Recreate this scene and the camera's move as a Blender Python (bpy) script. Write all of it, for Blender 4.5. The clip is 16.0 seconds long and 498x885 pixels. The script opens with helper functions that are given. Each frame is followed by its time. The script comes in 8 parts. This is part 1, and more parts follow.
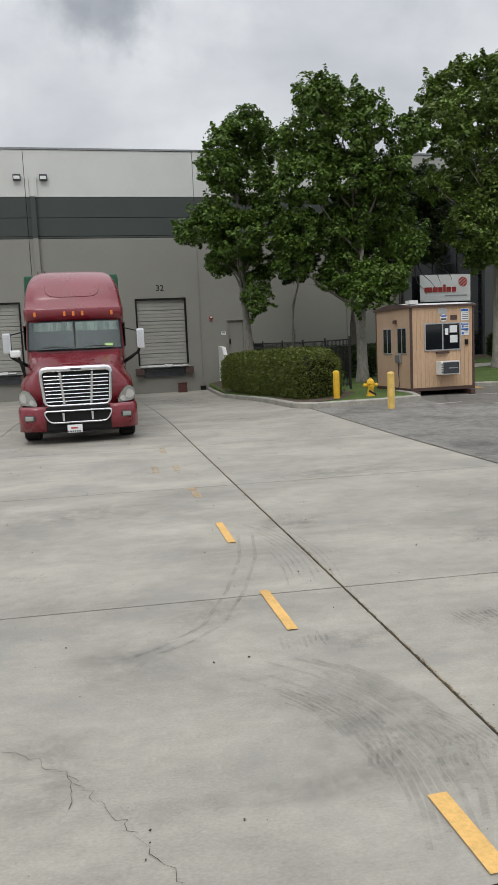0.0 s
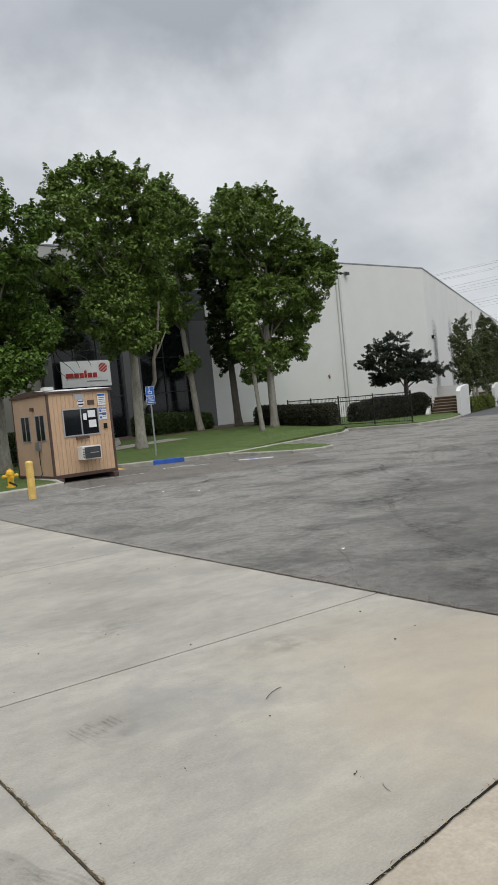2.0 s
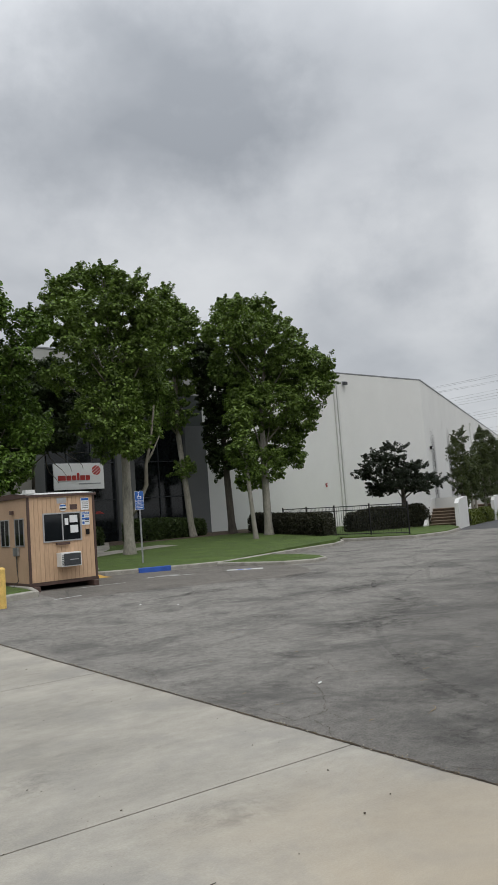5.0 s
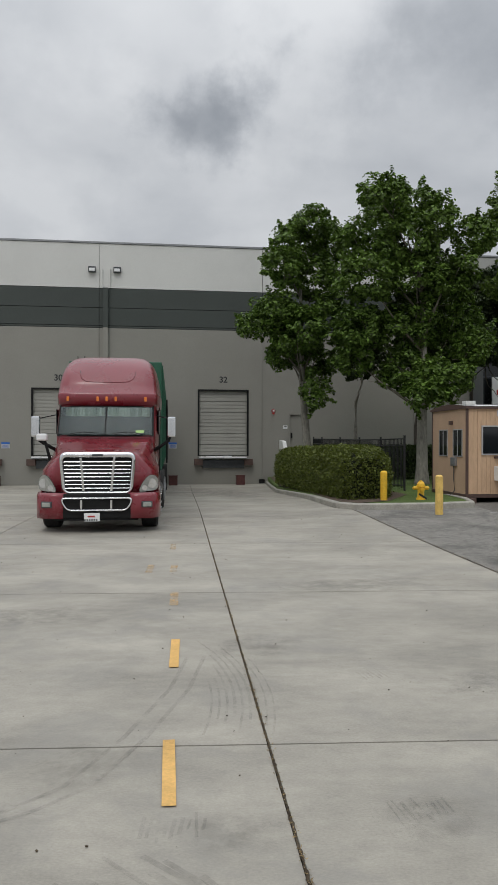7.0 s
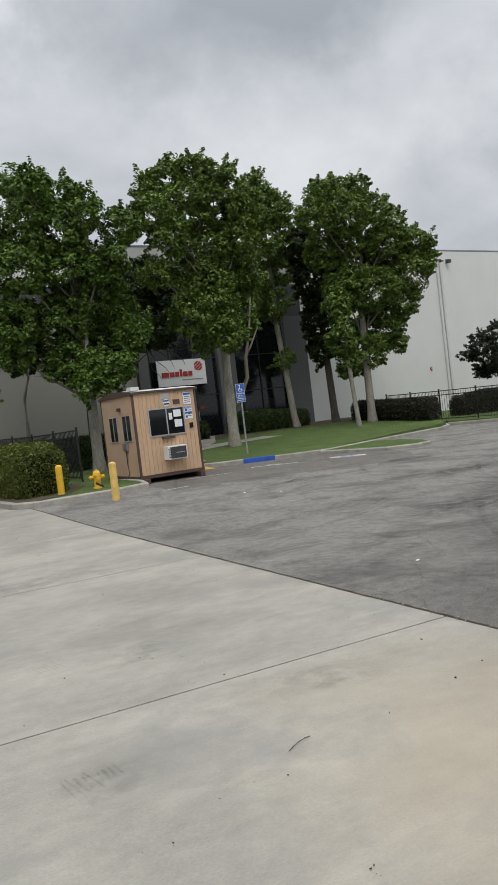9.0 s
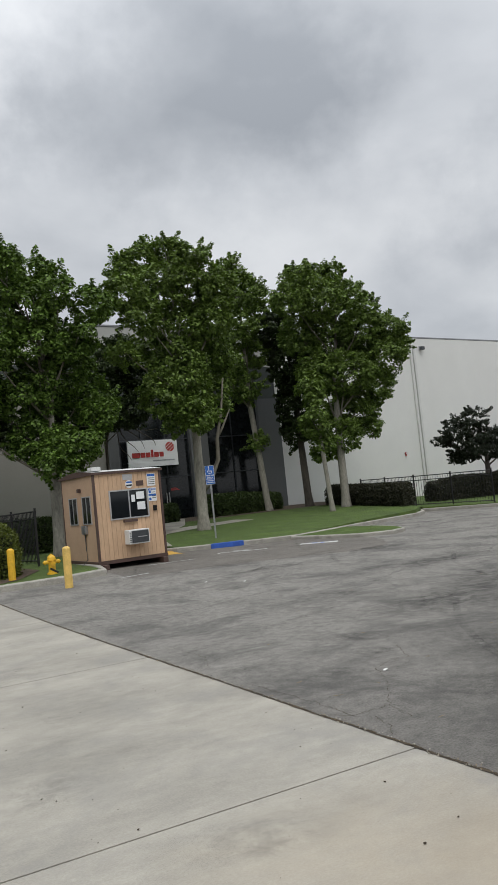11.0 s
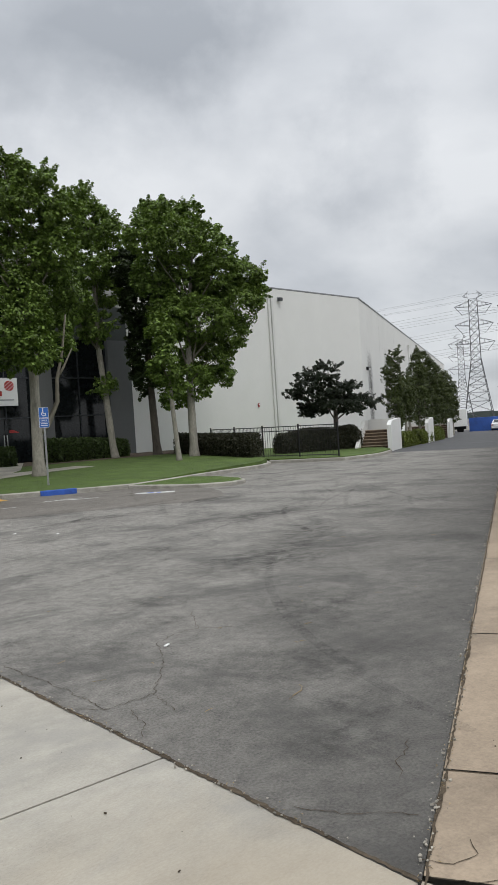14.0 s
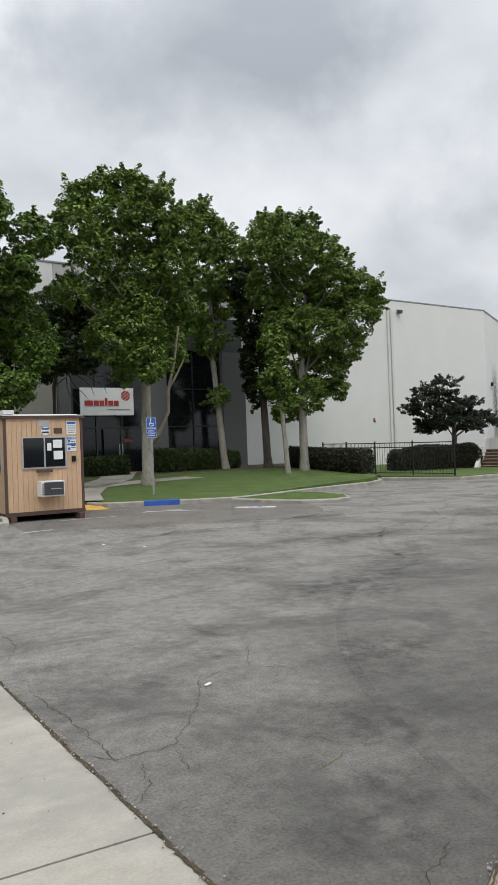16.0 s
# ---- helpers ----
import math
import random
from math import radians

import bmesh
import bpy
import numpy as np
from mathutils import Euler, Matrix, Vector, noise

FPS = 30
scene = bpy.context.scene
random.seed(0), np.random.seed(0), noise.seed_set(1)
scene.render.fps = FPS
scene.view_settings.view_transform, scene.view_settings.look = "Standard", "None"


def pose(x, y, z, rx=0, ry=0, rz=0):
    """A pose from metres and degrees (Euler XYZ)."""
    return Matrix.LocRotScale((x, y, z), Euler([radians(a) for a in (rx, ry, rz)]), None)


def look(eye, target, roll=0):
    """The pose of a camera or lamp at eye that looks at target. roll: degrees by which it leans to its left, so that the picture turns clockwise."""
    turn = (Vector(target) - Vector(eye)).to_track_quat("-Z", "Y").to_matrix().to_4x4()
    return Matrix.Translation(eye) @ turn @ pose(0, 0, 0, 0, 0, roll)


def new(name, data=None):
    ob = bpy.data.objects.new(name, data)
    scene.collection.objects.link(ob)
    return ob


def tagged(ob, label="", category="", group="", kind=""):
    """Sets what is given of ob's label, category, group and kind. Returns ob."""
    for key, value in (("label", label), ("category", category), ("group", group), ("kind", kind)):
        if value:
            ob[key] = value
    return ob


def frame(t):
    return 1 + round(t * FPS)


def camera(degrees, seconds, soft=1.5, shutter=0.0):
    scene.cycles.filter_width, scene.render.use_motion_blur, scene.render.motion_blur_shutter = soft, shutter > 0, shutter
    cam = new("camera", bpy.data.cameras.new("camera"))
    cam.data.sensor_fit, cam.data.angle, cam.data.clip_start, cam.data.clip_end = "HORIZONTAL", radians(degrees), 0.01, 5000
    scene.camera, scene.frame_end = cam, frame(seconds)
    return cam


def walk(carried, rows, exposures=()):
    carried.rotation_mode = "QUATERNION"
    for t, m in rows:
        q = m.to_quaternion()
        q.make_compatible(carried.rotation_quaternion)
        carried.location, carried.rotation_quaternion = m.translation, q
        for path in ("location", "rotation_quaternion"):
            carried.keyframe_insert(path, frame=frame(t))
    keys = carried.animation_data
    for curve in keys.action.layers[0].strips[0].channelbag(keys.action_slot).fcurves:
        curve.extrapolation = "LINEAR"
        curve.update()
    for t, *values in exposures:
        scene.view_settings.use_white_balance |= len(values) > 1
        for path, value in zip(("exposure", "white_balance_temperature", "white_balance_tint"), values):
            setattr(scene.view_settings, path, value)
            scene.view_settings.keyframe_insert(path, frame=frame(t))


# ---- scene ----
cam = camera(36.3, 16.0)
PATH = [
    (0, (-0.903, -0.725, 1.726), (-0.648, 1.242, 1.473), -2.6),
    (0.5, (-0.803, -0.677, 1.71), (-0.361, 1.239, 1.345), -2.2),
    (1, (-0.627, -0.574, 1.715), (0.124, 1.26, 1.446), -1.1),
    (1.5, (-0.51, -0.487, 1.709), (0.494, 1.237, 1.575), -3.5),
    (2, (-0.397, -0.463, 1.718), (0.694, 1.21, 1.622), -5.6),
    (2.5, (-0.181, -0.387, 1.744), (0.95, 1.262, 1.744), -3.1),
    (3, (-0.059, -0.284, 1.707), (1.12, 1.331, 1.728), -1.4),
    (3.2, (-0.027, -0.282, 1.716), (1.193, 1.302, 1.737), -1.9),
    (5.3, (0.246, -0.065, 1.779), (1.283, 1.633, 1.982), -4.8),
    (5.5, (0.219, -0.079, 1.767), (1.107, 1.702, 1.966), -4.0),
    (6, (0.209, 0.045, 1.743), (0.694, 1.979, 1.901), -2.6),
    (6.5, (0.143, 0.115, 1.704), (0.299, 2.107, 1.772), -1.0),
    (7, (0.147, 0.125, 1.692), (0.204, 2.125, 1.689), 0.1),
    (7.5, (0.15, 0.104, 1.694), (0.199, 2.103, 1.652), -0.7),
    (8, (0.262, 0.01, 1.721), (0.703, 1.961, 1.665), -3.0),
    (8.5, (0.316, -0.105, 1.697), (1.12, 1.724, 1.606), -5.7),
    (8.7, (0.322, -0.173, 1.706), (1.165, 1.638, 1.616), -6.8),
    (10.8, (0.842, 0.423, 1.697), (1.758, 2.198, 1.784), -5.3),
    (11, (0.933, 0.466, 1.713), (1.857, 2.235, 1.843), -5.8),
    (11.5, (1.084, 0.575, 1.679), (2.184, 2.241, 1.799), -5.5),
    (12, (1.241, 0.754, 1.694), (2.441, 2.353, 1.752), -2.4),
    (12.5, (1.323, 0.785, 1.698), (2.484, 2.413, 1.694), -3.7),
    (13, (1.509, 0.839, 1.648), (2.627, 2.495, 1.584), -4.9),
    (13.5, (1.793, 0.898, 1.628), (2.909, 2.556, 1.591), -4.8),
    (14, (2.071, 1.095, 1.626), (3.292, 2.679, 1.592), -3.7),
    (14.5, (2.242, 1.09, 1.651), (3.474, 2.665, 1.663), -4.3),
    (15, (2.432, 1.089, 1.709), (3.44, 2.814, 1.805), -4.1),
    (15.5, (2.584, 1.08, 1.731), (3.511, 2.85, 1.823), -4.0),
    (16, (2.805, 1.313, 1.646), (3.762, 3.069, 1.662), -2.1),
]


walk(cam, [(t, look(eye, target, roll)) for t, eye, target, roll in PATH],
     [(0.0, -0.18), (0.6, -0.02), (1.2, -0.04), (2.0, -0.15), (2.6, -0.23), (5.4, -0.34), (6.4, -0.40), (7.6, -0.46), (8.4, -0.19), (11.0, -0.23), (12.6, -0.22), (13.8, -0.10), (15.3, -0.12), (16.0, 0.02)])

# ---- sky and light ----
world = bpy.data.worlds.new("overcast_sky")
scene.world = world
world.use_nodes = True
wt = world.node_tree
wt.nodes.clear()


def wn(kind, **values):
    n = wt.nodes.new(kind)
    for key, value in values.items():
        n.inputs[key].default_value = value
    return n


def wmath(op, a, b=None):
    n = wt.nodes.new("ShaderNodeMath")
    n.operation = op
    for i, v in enumerate((a, b)):
        if v is None:
            continue
        if isinstance(v, (int, float)):
            n.inputs[i].default_value = v
        else:
            wt.links.new(v, n.inputs[i])
    return n.outputs[0]


SUN_UP, SUN_TURN = 62.0, 200.0
sky = wt.nodes.new("ShaderNodeTexSky")
sky.sky_type, sky.sun_disc = "NISHITA", False
sky.sun_elevation, sky.sun_rotation = radians(SUN_UP), radians(SUN_TURN)
coord = wt.nodes.new("ShaderNodeTexCoord")
sep = wt.nodes.new("ShaderNodeSeparateXYZ")
wt.links.new(coord.outputs["Generated"], sep.inputs[0])
up = wmath("MAXIMUM", sep.outputs[2], 0.0)
lift = wmath("ADD", up, 0.32)
flat = wt.nodes.new("ShaderNodeCombineXYZ")
wt.links.new(wmath("DIVIDE", sep.outputs[0], lift), flat.inputs[0])
wt.links.new(wmath("DIVIDE", sep.outputs[1], lift), flat.inputs[1])
big = wn("ShaderNodeTexNoise", Scale=1.7, Detail=8.0, Roughness=0.48, Distortion=0.15)
wt.links.new(flat.outputs[0], big.inputs["Vector"])
# single cloud masses over the general cover: direction, reach, how much lighter or darker
warp = wn("ShaderNodeTexNoise", Scale=4.5, Detail=8.0, Roughness=0.58)
wt.links.new(coord.outputs["Generated"], warp.inputs["Vector"])
shift = wt.nodes.new("ShaderNodeVectorMath")
shift.operation = "MULTIPLY_ADD"
shift.inputs[1].default_value = (0.5, 0.5, 0.5)
wt.links.new(warp.outputs["Color"], shift.inputs[0])
wt.links.new(coord.outputs["Generated"], shift.inputs[2])
cover = wmath("ADD", wmath("MULTIPLY", wmath("SUBTRACT", big.outputs["Fac"], 0.5), 0.75), 0.525)
for way, reach, change in (((-0.09, 0.91, 0.375), 0.07, -0.07), ((-0.03, 0.91, 0.40), 0.085, -0.11), ((0.03, 0.90, 0.425), 0.07, -0.12), ((0.40, 0.79, 0.47), 0.19, -0.12), ((0.71, 0.64, 0.29), 0.12, -0.10), ((0.10, 0.88, 0.46), 0.12, 0.09),
                           ((0.03, 0.94, 0.33), 0.12, 0.05), ((0.64, 0.72, 0.30), 0.13, 0.03), ((0.66, 0.62, 0.42), 0.16, -0.02), ((-0.22, 0.92, 0.34), 0.14, 0.08), ((0.46, 0.82, 0.32), 0.12, 0.03), ((0.24, 0.87, 0.43), 0.11, -0.05)):
    gap = wt.nodes.new("ShaderNodeVectorMath")
    gap.operation = "DISTANCE"
    gap.inputs[1].default_value = Vector(way) + Vector((0.25, 0.25, 0.25))
    wt.links.new(shift.outputs[0], gap.inputs[0])
    fade = wt.nodes.new("ShaderNodeMapRange")
    fade.interpolation_type = "SMOOTHSTEP"
    fade.inputs[1].default_value, fade.inputs[2].default_value = reach * 0.25, reach * 1.25
    fade.inputs[3].default_value, fade.inputs[4].default_value = change, 0.0
    wt.links.new(gap.outputs["Value"], fade.inputs[0])
    cover = wmath("ADD", cover, fade.outputs[0])
ramp = wt.nodes.new("ShaderNodeValToRGB")
ramp.color_ramp.elements[0].position, ramp.color_ramp.elements[0].color = 0.30, (0.36, 0.385, 0.42, 1)
ramp.color_ramp.elements[1].position, ramp.color_ramp.elements[1].color = 0.62, (0.80, 0.82, 0.845, 1)
mid = ramp.color_ramp.elements.new(0.47)
mid.color = (0.60, 0.625, 0.66, 1)
wt.links.new(cover, ramp.inputs[0])
# an overcast sky is up to three times as bright overhead as at the horizon
glow = wmath("ADD", wmath("MULTIPLY", wmath("POWER", up, 3.0), 2.35), 0.96)
cloud = wt.nodes.new("ShaderNodeBackground")
wt.links.new(ramp.outputs[0], cloud.inputs[0])
wt.links.new(glow, cloud.inputs[1])
clear = wt.nodes.new("ShaderNodeBackground")
wt.links.new(sky.outputs[0], clear.inputs[0])
clear.inputs[1].default_value = 0.008
both = wt.nodes.new("ShaderNodeAddShader")
wt.links.new(cloud.outputs[0], both.inputs[0])
wt.links.new(clear.outputs[0], both.inputs[1])
out = wt.nodes.new("ShaderNodeOutputWorld")
wt.links.new(both.outputs[0], out.inputs[0])

sun = new("sun", bpy.data.lights.new("sun", "SUN"))
sun.data.energy, sun.data.angle, sun.data.color = 0.9, radians(25), (1.0, 0.97, 0.92)
sun.matrix_world = look((-20, -50, 80), (0, 10, 0))


# ---- materials ----
def mat(name, col, rough=0.8, var=0.2, scale=1.5, fine=30.0, bump=0.15, metal=0.0, coat=0.0, stretch=(1, 1, 1),
        local=False, island=0.0, each=0.0, spots=0.0, trans=0.0, spec=0.5, bump_far=0.02, cloud=1.0, grain=1.0):
    m = bpy.data.materials.new(name)
    m.use_nodes = True
    m.diffuse_color = (*col, 1)
    nt = m.node_tree
    p = nt.nodes["Principled BSDF"]
    link = nt.links.new

    def node(kind, **values):
        n = nt.nodes.new(kind)
        for key, value in values.items():
            n.inputs[key].default_value = value
        return n

    def calc(op, a, b):
        n = nt.nodes.new("ShaderNodeMath")
        n.operation = op
        for i, v in enumerate((a, b)):
            if isinstance(v, (int, float)):
                n.inputs[i].default_value = v
            else:
                link(v, n.inputs[i])
        return n.outputs[0]

    mapping = node("ShaderNodeMapping", Scale=stretch)
    if local:
        link(nt.nodes.new("ShaderNodeTexCoord").outputs["Object"], mapping.inputs[0])
    else:
        link(nt.nodes.new("ShaderNodeNewGeometry").outputs["Position"], mapping.inputs[0])
    n1 = node("ShaderNodeTexNoise", Scale=scale, Detail=8.0, Roughness=0.66)
    n2 = node("ShaderNodeTexNoise", Scale=fine, Detail=4.0, Roughness=0.65)
    link(mapping.outputs[0], n1.inputs["Vector"])
    link(mapping.outputs[0], n2.inputs["Vector"])
    gain = calc("ADD", calc("MULTIPLY", calc("SUBTRACT", n1.outputs["Fac"], 0.5), 6.0 * var * cloud), 1.0)
    gain = calc("ADD", gain, calc("MULTIPLY", calc("SUBTRACT", n2.outputs["Fac"], 0.5), 4.0 * var * grain))
    if island:
        geo = nt.nodes.new("ShaderNodeNewGeometry")
        gain = calc("ADD", gain, calc("MULTIPLY", calc("SUBTRACT", geo.outputs["Random Per Island"], 0.5), island))
    if each:
        info = nt.nodes.new("ShaderNodeObjectInfo")
        gain = calc("ADD", gain, calc("MULTIPLY", calc("SUBTRACT", info.outputs["Random"], 0.5), each))
    if spots:
        n4 = node("ShaderNodeTexNoise", Scale=scale * 9.0, Detail=6.0, Roughness=0.7)
        link(mapping.outputs[0], n4.inputs["Vector"])
        gain = calc("ADD", gain, calc("MULTIPLY", calc("SUBTRACT", n4.outputs["Fac"], 0.5), 3.0 * var * grain))
        n3 = node("ShaderNodeTexNoise", Scale=scale * 0.45, Detail=8.0, Roughness=0.7, Distortion=0.6)
        link(mapping.outputs[0], n3.inputs["Vector"])
        dark = nt.nodes.new("ShaderNodeMapRange")
        dark.inputs[1].default_value, dark.inputs[2].default_value = 0.50, 0.68
        dark.inputs[3].default_value, dark.inputs[4].default_value = 1.0, 1.0 - spots
        link(n3.outputs["Fac"], dark.inputs[0])
        gain = calc("MULTIPLY", gain, dark.outputs[0])
    colour = node("ShaderNodeMix")
    colour.data_type, colour.blend_type = "RGBA", "MULTIPLY"
    colour.inputs[0].default_value = 1.0
    colour.inputs[6].default_value = (*col, 1)
    grey = node("ShaderNodeCombineColor")
    for i in range(3):
        link(gain, grey.inputs[i])
    link(grey.outputs[0], colour.inputs[7])
    link(colour.outputs[2], p.inputs["Base Color"])
    p.inputs["Metallic"].default_value = metal
    p.inputs["Coat Weight"].default_value = coat
    p.inputs["Specular IOR Level"].default_value = spec
    if trans:
        p.inputs["Transmission Weight"].default_value = trans
    rr = nt.nodes.new("ShaderNodeMapRange")
    rr.inputs[3].default_value, rr.inputs[4].default_value = max(0.02, rough - 0.08), min(1.0, rough + 0.08)
    link(n1.outputs["Fac"], rr.inputs[0])
    link(rr.outputs[0], p.inputs["Roughness"])
    if bump:
        b = node("ShaderNodeBump", Strength=bump, Distance=bump_far)
        link(n2.outputs["Fac"], b.inputs["Height"])
        link(b.outputs[0], p.inputs["Normal"])
    return m


def leaf_mat(name, col, island=0.9):
    m = mat(name, col, rough=0.45, var=0.10, scale=0.6, fine=6, bump=0, island=island, spec=0.22)
    nt = m.node_tree
    p = nt.nodes["Principled BSDF"]
    through_leaf = nt.nodes.new("ShaderNodeBsdfTranslucent")
    through_leaf.inputs[0].default_value = (col[0] * 1.6, col[1] * 1.7, col[2] * 0.9, 1)
    mix = nt.nodes.new("ShaderNodeMixShader")
    mix.inputs[0].default_value = 0.13
    nt.links.new(p.outputs[0], mix.inputs[1])
    nt.links.new(through_leaf.outputs[0], mix.inputs[2])
    nt.links.new(mix.outputs[0], nt.nodes["Material Output"].inputs[0])
    return m


